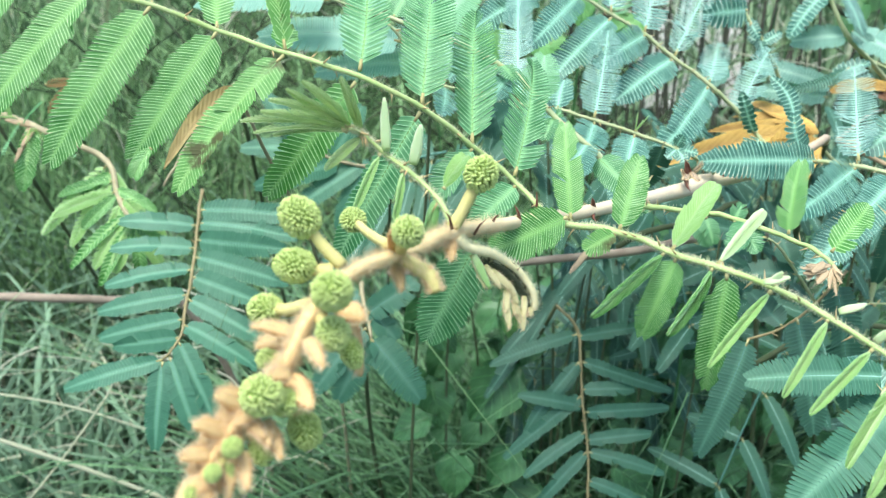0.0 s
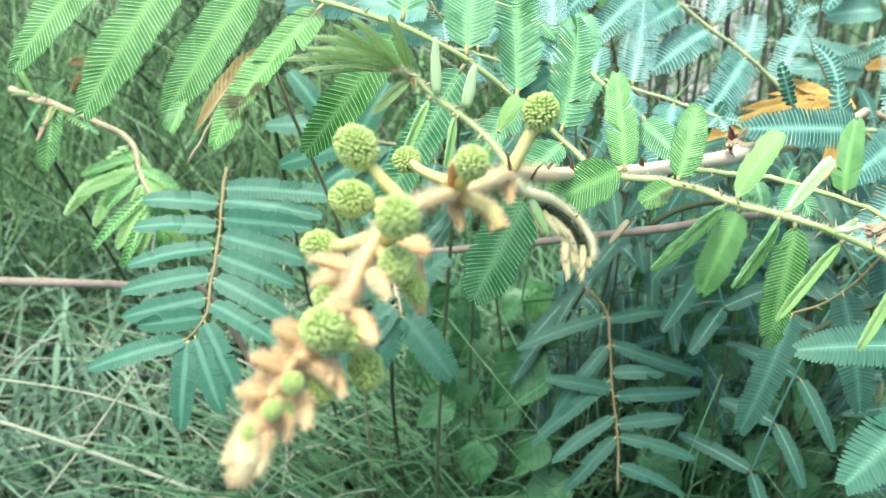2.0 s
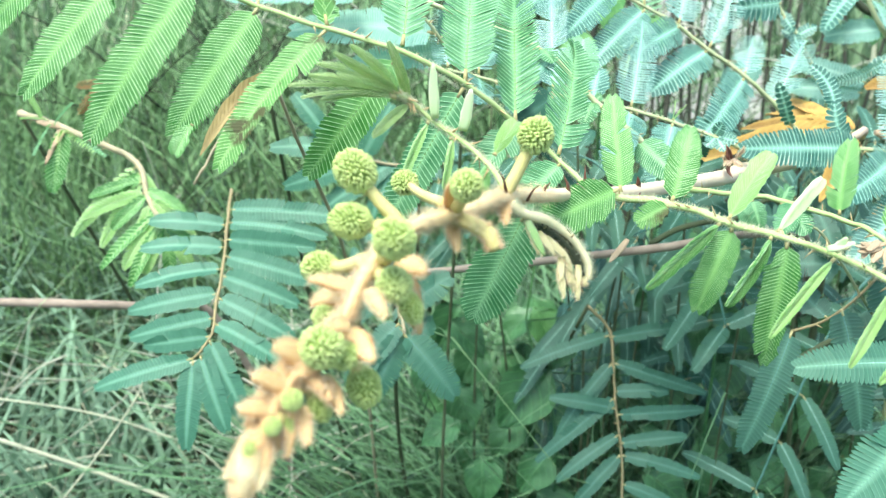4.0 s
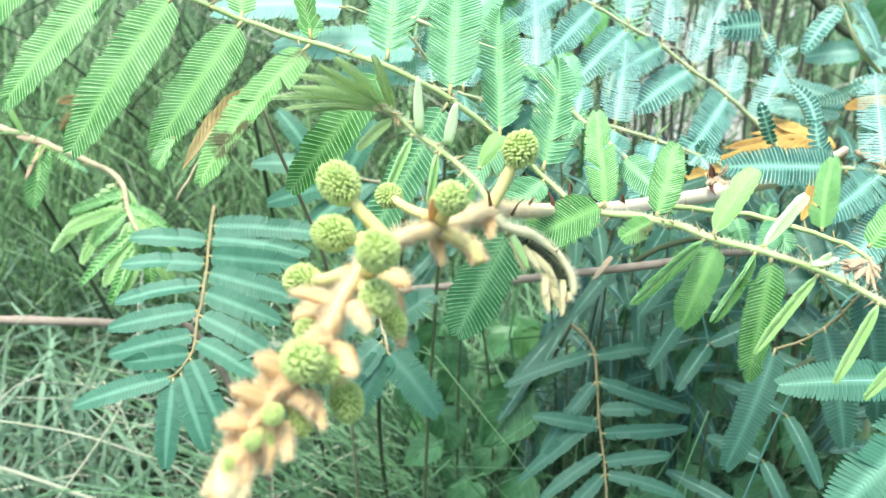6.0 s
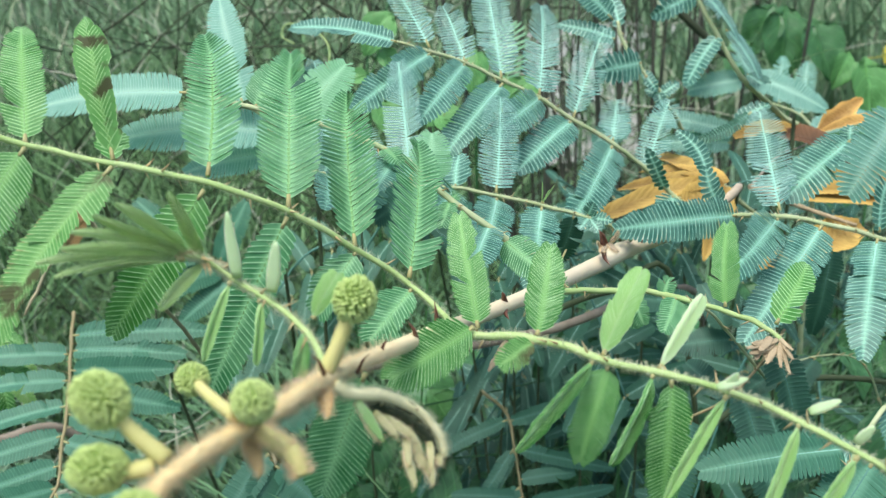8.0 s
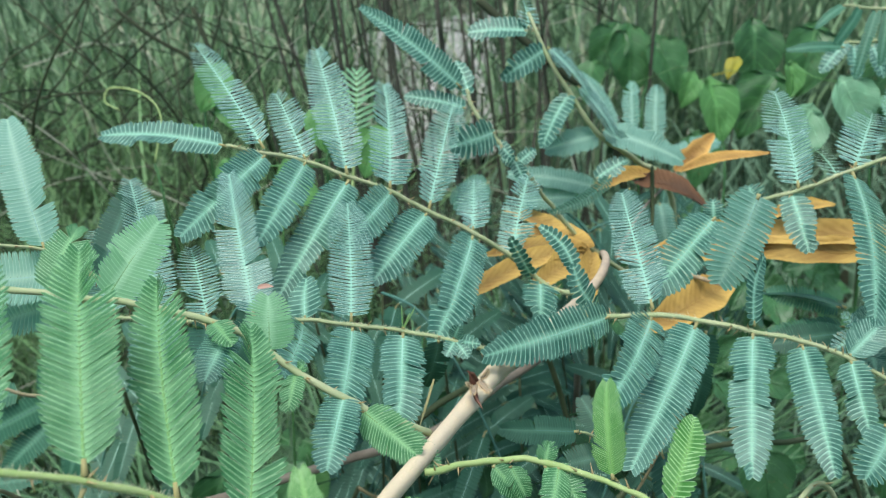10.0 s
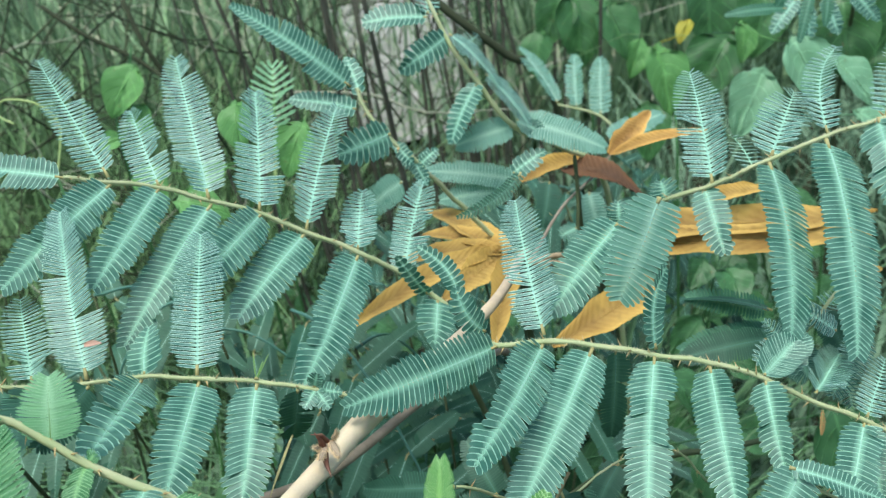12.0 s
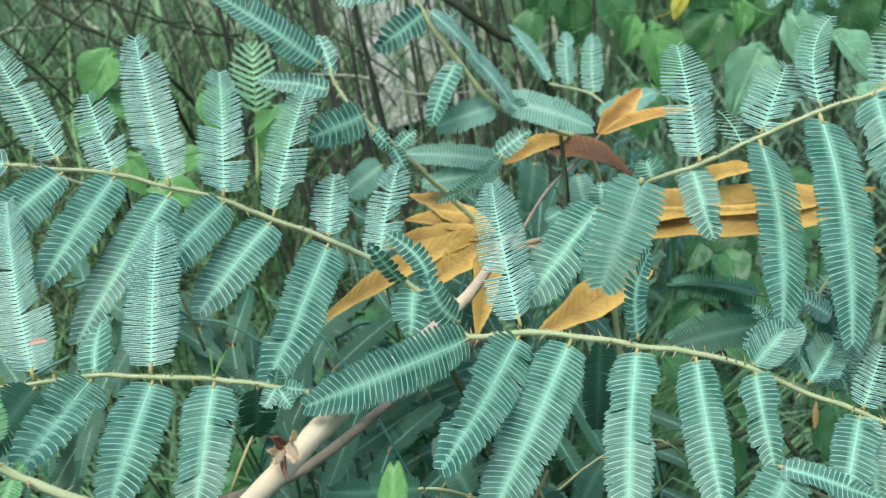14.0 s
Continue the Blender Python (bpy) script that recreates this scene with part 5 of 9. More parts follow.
pinna(leaf, (0.0885, 0.4906, 0.8561), (0.1040, 0.5519, 0.8936), 0.0242, 34, leaf=GLAUCOUS, rib=RIB_MATURE, seed=96, gap=0.15, thin=0.05, comb=0.7, face=(0.10, -0.60, 0.80))
pinna(leaf, (0.0454, 0.5023, 0.8624), (0.0478, 0.5617, 0.9171), 0.0260, 42, leaf=GLAUCOUS, rib=RIB_MATURE, seed=97, gap=0.2, thin=0.05, comb=0.5, face=(-0.09, -0.85, 0.53))
pinna(leaf, (0.0244, 0.5068, 0.8660), (0.0225, 0.5460, 0.8874), 0.0204, 21, leaf=GLAUCOUS, rib=RIB_MATURE, seed=98, thin=0.05, comb=0.9, face=(0.14, -0.65, 0.74))
pinna(leaf, (0.0027, 0.5095, 0.8715), (0.0001, 0.5678, 0.9209), 0.0245, 39, leaf=GLAUCOUS, rib=RIB_MATURE, seed=99, thin=0.05, comb=0.9, face=(0.30, -0.69, 0.66))
pinna(leaf, (0.0681, 0.4972, 0.8601), (0.0730, 0.5147, 0.8710), 0.0199, 9, leaf=MATURE, rib=RIB_MATURE, seed=100, taper=0.2, face=(-0.49, -0.61, 0.62))
pinna(leaf, (-0.0152, 0.5117, 0.8752), (-0.0214, 0.5599, 0.9008), 0.0187, 24, leaf=GLAUCOUS, rib=RIB_MATURE, seed=101, thin=0.05, comb=0.9, face=(0.05, -0.83, 0.56))
pinna(leaf, (0.0663, 0.4966, 0.8580), (0.0511, 0.4272, 0.8712), 0.0219, 19, leaf=MATURE, rib=RIB_MATURE, seed=102, splay=80, face=(0.27, -0.79, 0.55))
pinna(leaf, (0.0885, 0.4895, 0.8534), (0.0700, 0.4329, 0.8436), 0.0235, 24, leaf=MATURE, rib=RIB_MATURE, seed=103, splay=80, face=(0.05, -0.86, 0.51))
pinna(leaf, (0.1109, 0.4829, 0.8482), (0.0940, 0.4372, 0.8260), 0.0237, 25, leaf=MATURE, rib=RIB_MATURE, seed=104, splay=80, face=(0.10, -0.51, 0.85))
# Three rear segments have their shade in the leaflet colour.
pinna(leaf, (0.0221, 0.5062, 0.8639), (0.0224, 0.4610, 0.8651), 0.0195, 22, leaf=SHADE_TINTED, rib=RIB_SHADE_TINTED, seed=105, splay=80, face=(0.25, -0.80, 0.55))
pinna(leaf, (0.1264, 0.4766, 0.8441), (0.1197, 0.4876, 0.8152), 0.0169, 18, leaf=SHADE_TINTED, rib=RIB_SHADE_TINTED, seed=106, face=(0.18, -0.87, 0.46))
pinna(leaf, (0.0454, 0.5012, 0.8599), (0.0245, 0.4803, 0.8517), 0.0202, 24, leaf=SHADE_TINTED, rib=RIB_SHADE_TINTED, seed=107, splay=80, face=(0.49, -0.73, 0.48))
pinna(leaf, (0.0021, 0.5087, 0.8695), (0.0008, 0.4521, 0.8696), 0.0189, 17, leaf=MATURE, rib=RIB_MATURE, seed=108, splay=80, face=(0.37, -0.69, 0.62))
pinna(leaf, (0.1336, 0.4740, 0.8430), (0.1276, 0.4686, 0.8400), 0.0093, 7, leaf=MATURE, rib=RIB_MATURE, seed=109, splay=80, face=(-0.13, -0.67, 0.73))
pinna(leaf, (0.1336, 0.4740, 0.8430), (0.1362, 0.4655, 0.8387), 0.0093, 7, leaf=MATURE, rib=RIB_MATURE, seed=110, splay=80, face=(-0.20, -0.85, 0.48))
pinna(leaf, (0.1333, 0.4747, 0.8442), (0.1352, 0.4715, 0.8508), 0.0079, 7, leaf=MATURE, rib=RIB_MATURE, seed=111, splay=80, face=(-0.13, -0.83, 0.55))
pinna(leaf, (0.1341, 0.4739, 0.8429), (0.1420, 0.4661, 0.8432), 0.0084, 7, leaf=MATURE, rib=RIB_MATURE, seed=112, splay=80, face=(-0.46, -0.72, 0.52))
pinna(leaf, (0.1111, 0.4839, 0.8504), (0.1127, 0.4879, 0.8598), 0.0016, 8, leaf=FOLDED, rib=RIB_YOUNG, seed=113, fold=0.9, face=(0.09, -0.80, 0.59))
pinna(leaf, (0.1115, 0.4837, 0.8503), (0.1184, 0.4856, 0.8585), 0.0014, 8, leaf=FOLDED, rib=RIB_YOUNG, seed=114, fold=0.9, face=(0.18, -0.75, 0.63))
pinna(leaf, (0.1116, 0.4839, 0.8507), (0.1155, 0.4854, 0.8563), 0.0014, 8, leaf=FOLDED, rib=RIB_YOUNG, seed=115, fold=0.9, face=(0.26, -0.65, 0.71))

# large blue-green leaf spreading over the dead leaf
leaf = rachis(branch, [(0.2197, 0.5238, 0.8184), (0.2172, 0.4801, 0.8332), (0.2361, 0.4715, 0.8334), (0.2545, 0.4597, 0.8315), (0.2749, 0.4471, 0.8266), (0.2981, 0.4373, 0.8196), (0.3188, 0.4279, 0.8098), (0.3348, 0.4182, 0.7988), (0.3548, 0.4061, 0.7875), (0.3783, 0.3942, 0.7715)], 0.00149, 0.00114, RACHIS_MATURE, "large blue-green feathery leaf with drooping segments", 26, 0)
pinna(leaf, (0.2172, 0.4801, 0.8332), (0.1431, 0.4560, 0.8418), 0.0235, 33, leaf=MATURE, rib=RIB_MATURE, seed=116, gap=0.5, splay=80, face=(-0.21, -0.88, 0.43))
pinna(leaf, (0.2369, 0.4725, 0.8361), (0.2566, 0.5416, 0.8732), 0.0257, 33, leaf=GLAUCOUS, rib=RIB_MATURE, seed=117, gap=0.15, thin=0.05, comb=0.7, face=(-0.41, -0.49, 0.77))
pinna(leaf, (0.2353, 0.4713, 0.8323), (0.1806, 0.4112, 0.8296), 0.0245, 28, leaf=MATURE, rib=RIB_MATURE, seed=118, gap=0.3, splay=80, face=(-0.19, -0.85, 0.48))
pinna(leaf, (0.2537, 0.4595, 0.8304), (0.1909, 0.4098, 0.7965), 0.0253, 40, leaf=MATURE, rib=RIB_MATURE, seed=119, gap=0.35, splay=80, face=(-0.23, -0.76, 0.61))
pinna(leaf, (0.2765, 0.4461, 0.8254), (0.2381, 0.3897, 0.7920), 0.0227, 34, leaf=MATURE, rib=RIB_MATURE, seed=120, gap=0.5, splay=80, face=(-0.52, -0.61, 0.60))
pinna(leaf, (0.2778, 0.4470, 0.8283), (0.2952, 0.4658, 0.8541), 0.0155, 16, leaf=MATURE, rib=RIB_MATURE, seed=121, sway=-0.2, face=(0.35, -1.0, 0.2))
pinna(leaf, (0.2977, 0.4367, 0.8183), (0.2691, 0.3756, 0.7926), 0.0216, 32, leaf=MATURE, rib=RIB_MATURE, seed=122, gap=0.1, splay=80, face=(-0.38, -0.35, 0.86))
pinna(leaf, (0.3190, 0.4274, 0.8088), (0.3010, 0.3898, 0.7909), 0.0176, 20, leaf=MATURE, rib=RIB_MATURE, seed=123, gap=0.0, splay=80, face=(-0.58, -0.53, 0.62))
pinna(leaf, (0.3191, 0.4283, 0.8109), (0.3342, 0.4291, 0.8216), 0.0148, 14, leaf=MATURE, rib=RIB_MATURE, seed=124, fold=0.3, face=(-0.40, -0.61, 0.68))
pinna(leaf, (0.3257, 0.4256, 0.8090), (0.3435, 0.4368, 0.8191), 0.0125, 14, leaf=MATURE, rib=RIB_MATURE, seed=125, fold=0.4, face=(-0.31, -0.69, 0.66))
pinna(leaf, (0.3550, 0.4057, 0.7865), (0.3372, 0.3756, 0.7607), 0.0168, 22, leaf=MATURE, rib=RIB_MATURE, seed=126, gap=0, splay=80, face=(-0.32, -0.45, 0.83))
pinna(leaf, (0.3534, 0.4062, 0.7868), (0.3189, 0.3758, 0.7743), 0.0189, 19, leaf=MATURE, rib=RIB_MATURE, seed=127, splay=80, face=(-0.55, -0.65, 0.52))
pinna(leaf, (0.3385, 0.4145, 0.7938), (0.3354, 0.4112, 0.7849), 0.0025, 8, leaf=DRY, rib=RIB_YOUNG, seed=128, fold=0.7, face=(-0.32, -0.71, 0.62))
pinna(leaf, (0.3377, 0.4182, 0.8007), (0.3641, 0.4347, 0.8030), 0.0152, 21, leaf=GLAUCOUS, rib=RIB_MATURE, seed=129, fold=0.3, thin=0.05, comb=0.9, face=(0.01, -0.54, 0.84))
pinna(leaf, (0.3552, 0.4067, 0.7888), (0.3822, 0.4264, 0.7983), 0.0152, 14, leaf=GLAUCOUS, rib=RIB_MATURE, seed=130, thin=0.05, comb=0.9, face=(-0.20, -0.49, 0.85))
pinna(leaf, (0.3783, 0.3942, 0.7715), (0.3472, 0.3737, 0.7579), 0.0217, 16, leaf=MATURE, rib=RIB_MATURE, seed=131, splay=80, face=(-0.53, -0.61, 0.58))
pinna(leaf, (0.3798, 0.3942, 0.7724), (0.4220, 0.4221, 0.7840), 0.0231, 21, leaf=GLAUCOUS, rib=RIB_MATURE, seed=132, thin=0.05, comb=0.9, face=(-0.08, -0.32, 0.95))

# lower leaves under the branch
leaf = rachis(branch, [(0.3215, 0.4102, 0.6972), (0.2902, 0.4060, 0.7593), (0.2408, 0.3703, 0.7774), (0.2176, 0.3551, 0.7684), (0.2059, 0.3431, 0.7663)], 0.00175, 0.00103, RACHIS_MATURE, "blue-green leaf hanging under the branch", 8, 0)
pinna(leaf, (0.2142, 0.3538, 0.7692), (0.1472, 0.3534, 0.7683), 0.0221, 36, leaf=TEAL, rib=RIB_MATURE, seed=133, face=(0.05, -0.59, 0.80))
pinna(leaf, (0.2246, 0.3530, 0.7627), (0.1652, 0.3212, 0.7182), 0.0299, 40, leaf=TEAL, rib=RIB_SHADE_TINTED, seed=134, face=(-0.26, -0.72, 0.64))
pinna(leaf, (0.2410, 0.3719, 0.7796), (0.2521, 0.3509, 0.7345), 0.0249, 29, leaf=MATURE, rib=RIB_MATURE, seed=135, face=(-0.03, -0.68, 0.73))
pinna(leaf, (0.2096, 0.3468, 0.7669), (0.2008, 0.3695, 0.7682), 0.0163, 15, leaf=MATURE, rib=RIB_MATURE, seed=136, face=(-0.21, -0.71, 0.67))
# Leaflet colour here already holds the shade below the branch.
leaf = rachis(branch, [(0.2315, 0.4482, 0.7788), (0.2122, 0.4400, 0.7613), (0.1946, 0.4346, 0.7497), (0.1753, 0.4319, 0.7438)], 0.00080, 0.00075, OCHRE, "blue-green leaf under the branch, coloured as if in shade", 6, 0)
pinna(leaf, (0.1753, 0.4319, 0.7438), (0.1467, 0.4045, 0.6850), 0.0199, 34, leaf=SHADE_TINTED, rib=RIB_SHADE_TINTED, seed=137, face=(0.10, -0.63, 0.77))
pinna(leaf, (0.2026, 0.4371, 0.7549), (0.2122, 0.4095, 0.6958), 0.0225, 32, leaf=SHADE_TINTED, rib=RIB_SHADE_TINTED, seed=138, face=(-0.04, -0.68, 0.73))
pinna(leaf, (0.2251, 0.4455, 0.7730), (0.2407, 0.4322, 0.6972), 0.0229, 32, leaf=SHADE_TINTED, rib=RIB_SHADE_TINTED, seed=139, face=(-0.16, -0.64, 0.75))
pinna(leaf, (0.1946, 0.4349, 0.7502), (0.1839, 0.4605, 0.7578), 0.0164, 20, leaf=SHADE_TINTED, rib=RIB_SHADE_TINTED, seed=140, face=(-0.30, -0.80, 0.52))

# ---- second branch behind, reaching up between the leaves ----
branch_b = thing("leafy_branch", (0.4597, 0.8072, 0.0000), "thin prickly branch with small blue-green feathery leaves", "branch")
cane(branch_b, [(0.4597, 0.8072, -0.0200), (0.4297, 0.7772, 0.5765), (0.4097, 0.7472, 0.7765), (0.3748, 0.7435, 0.8203), (0.3201, 0.6983, 0.8610), (0.3005, 0.7052, 0.8953), (0.2885, 0.7123, 0.9201), (0.2815, 0.7296, 0.9526)], 0.0028, 0.0013, RACHIS_MATURE)
leaf = rachis(branch_b, [(0.3005, 0.7052, 0.8953), (0.2885, 0.7123, 0.9201), (0.2815, 0.7296, 0.9526)], 0.0016, 0.0011, RACHIS_MATURE, "small leaf at the end of the branch", 8)
pinna(leaf, (0.2894, 0.7159, 0.9284), (0.3104, 0.6933, 0.8930), 0.0140, 34, leaf=GLAUCOUS, rib=RIB_MATURE, seed=141, fold=0.15, thin=0.5, face=(0.0, -0.25, 1.0), comb=0.9)
pinna(leaf, (0.3070, 0.7050, 0.8993), (0.3246, 0.6837, 0.8648), 0.0150, 34, leaf=GLAUCOUS, rib=RIB_MATURE, seed=142, fold=0.15, thin=0.5, face=(0.0, -0.25, 1.0), comb=0.9)
pinna(leaf, (0.3229, 0.6986, 0.8651), (0.3350, 0.6905, 0.8553), 0.0116, 12, leaf=MATURE, rib=RIB_MATURE, seed=143, fold=0.3, face=(-0.18, -0.83, 0.53))
pinna(leaf, (0.3003, 0.7051, 0.8946), (0.2745, 0.6971, 0.8624), 0.0211, 13, leaf=MATURE, rib=RIB_MATURE, seed=144, roll=30, face=(-0.35, -0.85, 0.39))
pinna(leaf, (0.2784, 0.7248, 0.9405), (0.2400, 0.7370, 0.9435), 0.0231, 13, leaf=MATURE, rib=RIB_MATURE, seed=145, face=(-0.03, -0.76, 0.65))
pinna(leaf, (0.2876, 0.7159, 0.9272), (0.2521, 0.7084, 0.9144), 0.0214, 11, leaf=MATURE, rib=RIB_MATURE, seed=146, splay=80, face=(-0.22, -0.98, 0.04))
pinna(leaf, (0.2797, 0.7253, 0.9424), (0.2870, 0.7548, 0.9608), 0.0190, 9, leaf=GLAUCOUS, rib=RIB_MATURE, seed=147, thin=0.05, comb=0.9, face=(0.17, -0.77, 0.62))
pinna(leaf, (0.2914, 0.7110, 0.9160), (0.3134, 0.7297, 0.9205), 0.0152, 9, leaf=GLAUCOUS, rib=RIB_MATURE, seed=148, thin=0.05, comb=0.9, face=(0.16, -0.77, 0.62))
pinna(leaf, (0.3194, 0.6984, 0.8611), (0.2809, 0.7065, 0.8554), 0.0224, 24, leaf=DUSK, rib=RIB_MATURE, seed=149, gap=1.0, face=(0.1, -0.8, 0.6))
pinna(leaf, (0.3248, 0.7006, 0.8634), (0.3742, 0.6750, 0.8385), 0.0255, 29, leaf=DUSK, rib=RIB_MATURE, seed=150, gap=1.0, face=(0.1, -0.8, 0.6))
pinna(leaf, (0.4830, 0.8811, 0.7653), (0.5451, 0.8910, 0.7748), 0.0306, 22, leaf=DUSK, rib=RIB_MATURE, seed=151, gap=1.0, face=(-0.30, -0.50, 0.82))
pinna(leaf, (0.3260, 0.7199, 0.8137), (0.2676, 0.7535, 0.8259), 0.0207, 28, leaf=DUSK, rib=RIB_MATURE, seed=152, gap=1.0, face=(0.1, -0.8, 0.6))
pinna(leaf, (0.3220, 0.7177, 0.8066), (0.2731, 0.7423, 0.8055), 0.0216, 26, leaf=DUSK, rib=RIB_MATURE, seed=153, gap=1.0, face=(0.1, -0.8, 0.6))
pinna(leaf, (0.3800, 0.7168, 0.7910), (0.3772, 0.7009, 0.7556), 0.0212, 17, leaf=DUSK, rib=RIB_MATURE, seed=154, gap=1.0, face=(-0.16, -0.83, 0.53))
pinna(leaf, (0.2471, 0.7474, 0.8249), (0.2228, 0.7676, 0.8048), 0.0251, 17, leaf=DUSK, rib=RIB_MATURE, seed=155, gap=1.0, face=(-0.08, -0.85, 0.52))
leaf = rachis(branch_b, [(0.5527, 0.9669, 0.7226), (0.5338, 0.9975, 0.7519), (0.4941, 1.0175, 0.7706)], 0.00202, 0.00163, RACHIS_MATURE, "small far leaf in the shade", 2, 0)
pinna(leaf, (0.4944, 1.0179, 0.7717), (0.4788, 1.0711, 0.8266), 0.0262, 19, leaf=DUSK, rib=RIB_MATURE, seed=156, gap=-0.1, comb=0.6, face=(0.17, -0.66, 0.73))
pinna(leaf, (0.5125, 1.0099, 0.7655), (0.5324, 1.0483, 0.8103), 0.0249, 13, leaf=DUSK, rib=RIB_MATURE, seed=157, gap=-0.1, comb=0.6, face=(-0.36, -0.66, 0.66))
pinna(leaf, (0.5348, 0.9979, 0.7535), (0.5594, 1.0376, 0.8038), 0.0274, 15, leaf=DUSK, rib=RIB_MATURE, seed=158, gap=-0.1, comb=0.6, face=(-0.40, -0.51, 0.76))

# upper leaf of the second branch
leaf = rachis(branch_b, [(0.3469, 0.6793, 0.7403), (0.2963, 0.6690, 0.7850), (0.2703, 0.6699, 0.8196), (0.2455, 0.6605, 0.8574), (0.2259, 0.6610, 0.8829), (0.2159, 0.6721, 0.9006), (0.2142, 0.6796, 0.9154)], 0.00217, 0.00113, RACHIS_MATURE, "blue-green leaf with broken segments on a prickly stalk", 24, 0)
pinna(leaf, (0.2261, 0.6629, 0.8871), (0.1928, 0.6491, 0.8863), 0.0250, 10, leaf=MATURE, rib=RIB_MATURE, seed=159, splay=80, face=(-0.08, -0.97, 0.22))
pinna(leaf, (0.2108, 0.6750, 0.9036), (0.1758, 0.6901, 0.9147), 0.0165, 14, leaf=MATURE, rib=RIB_MATURE, seed=160, face=(-0.13, -0.72, 0.68))
pinna(leaf, (0.2111, 0.6810, 0.9165), (0.1553, 0.7007, 0.9734), 0.0223, 29, leaf=MATURE, rib=RIB_MATURE, seed=161, gap=0.2, splay=80, face=(0.07, -0.92, 0.39))
pinna(leaf, (0.2154, 0.6779, 0.9126), (0.2149, 0.6976, 0.9298), 0.0146, 7, leaf=MATURE, rib=RIB_MATURE, seed=162, face=(-0.20, -0.90, 0.38))
pinna(leaf, (0.2272, 0.6609, 0.8801), (0.2342, 0.6539, 0.8693), 0.0103, 7, leaf=MATURE, rib=RIB_MATURE, seed=163, face=(-0.18, -0.88, 0.44))
pinna(leaf, (0.2409, 0.6607, 0.8637), (0.2522, 0.6608, 0.8705), 0.0112, 7, leaf=MATURE, rib=RIB_MATURE, seed=164, face=(-0.24, -0.77, 0.59))
pinna(leaf, (0.2423, 0.6606, 0.8607), (0.2320, 0.6662, 0.8666), 0.0099, 7, leaf=MATURE, rib=RIB_MATURE, seed=165, face=(-0.02, -0.76, 0.64))
pinna(leaf, (0.2377, 0.6607, 0.8667), (0.2408, 0.6537, 0.8537), 0.0105, 7, leaf=MATURE, rib=RIB_MATURE, seed=166, face=(-0.25, -0.88, 0.40))
pinna(leaf, *[(0.2984, 0.6390, 0.8499), (0.2521, 0.6328, 0.8345)], 0.0105, 22, leaf=DEEP, rib=RIB_SHADE_TINTED, seed=167, sway=-0.10, thin=0.3, comb=0.4, splay=72, face=(-0.1, -0.8, 0.6))
pinna(leaf, (0.3111, 0.6873, 0.8323), (0.3335, 0.6857, 0.8423), 0.0170, 8, leaf=MATURE, rib=RIB_MATURE, seed=168, face=(-0.57, -0.60, 0.56))
pinna(leaf, (0.3326, 0.6771, 0.8236), (0.3205, 0.6680, 0.7972), 0.0201, 20, leaf=SHADE_TINTED, rib=RIB_SHADE_TINTED, seed=169, face=(-0.01, -0.75, 0.66))
pinna(leaf, (0.3339, 0.6430, 0.8006), (0.3239, 0.6444, 0.7976), 0.0134, 7, leaf=MATURE, rib=RIB_MATURE, seed=170, face=(0.12, -0.80, 0.58))

# tall leaf with long hanging segments
leaf = rachis(branch_b, [(0.3488, 0.5807, 0.8226), (0.3383, 0.5402, 0.8514), (0.3550, 0.5183, 0.8632), (0.3805, 0.5049, 0.8743), (0.4066, 0.4960, 0.8829), (0.4311, 0.4859, 0.8882), (0.4587, 0.4792, 0.8905)], 0.00135, 0.00100, RACHIS_MATURE, "blue-green feathery leaf with long hanging segments", 18, 0)
pinna(leaf, (0.3554, 0.5184, 0.8640), (0.3895, 0.5895, 0.9019), 0.0282, 28, leaf=GLAUCOUS, rib=RIB_MATURE, seed=171, gap=0.05, thin=0.05, comb=0.7, face=(-0.24, -0.52, 0.82))
pinna(leaf, (0.3809, 0.5054, 0.8758), (0.4223, 0.5413, 0.8919), 0.0288, 16, leaf=GLAUCOUS, rib=RIB_MATURE, seed=172, gap=0.1, thin=0.05, comb=0.6, face=(-0.17, -0.53, 0.83))
pinna(leaf, (0.4068, 0.4962, 0.8837), (0.4555, 0.5491, 0.9086), 0.0195, 21, leaf=GLAUCOUS, rib=RIB_MATURE, seed=173, sway=-0.08, gap=0.05, thin=0.05, comb=0.7, face=(-0.41, -0.52, 0.75))
pinna(leaf, (0.4319, 0.4860, 0.8889), (0.4892, 0.5371, 0.9103), 0.0205, 20, leaf=GLAUCOUS, rib=RIB_MATURE, seed=174, thin=0.05, comb=0.9, face=(-0.67, -0.62, 0.42))
pinna(leaf, (0.3527, 0.5214, 0.8613), (0.3454, 0.4952, 0.8378), 0.0195, 14, leaf=MATURE, rib=RIB_MATURE, seed=175, splay=80, face=(-0.46, -0.75, 0.47))
pinna(leaf, (0.3794, 0.5053, 0.8732), (0.3385, 0.4353, 0.8215), 0.0299, 35, leaf=MATURE, rib=RIB_MATURE, seed=176, gap=1.0, face=(0.0, -1.0, 0.2), splay=80)
pinna(leaf, (0.4054, 0.4961, 0.8817), (0.3630, 0.4228, 0.8101), 0.0308, 45, leaf=MATURE, rib=RIB_MATURE, seed=177, gap=1.0, face=(-0.1, -1.0, 0.2), splay=80)
pinna(leaf, (0.4285, 0.4874, 0.8885), (0.4153, 0.4526, 0.8553), 0.0243, 20, leaf=MATURE, rib=RIB_MATURE, seed=178, splay=80, face=(-0.74, -0.55, 0.39))
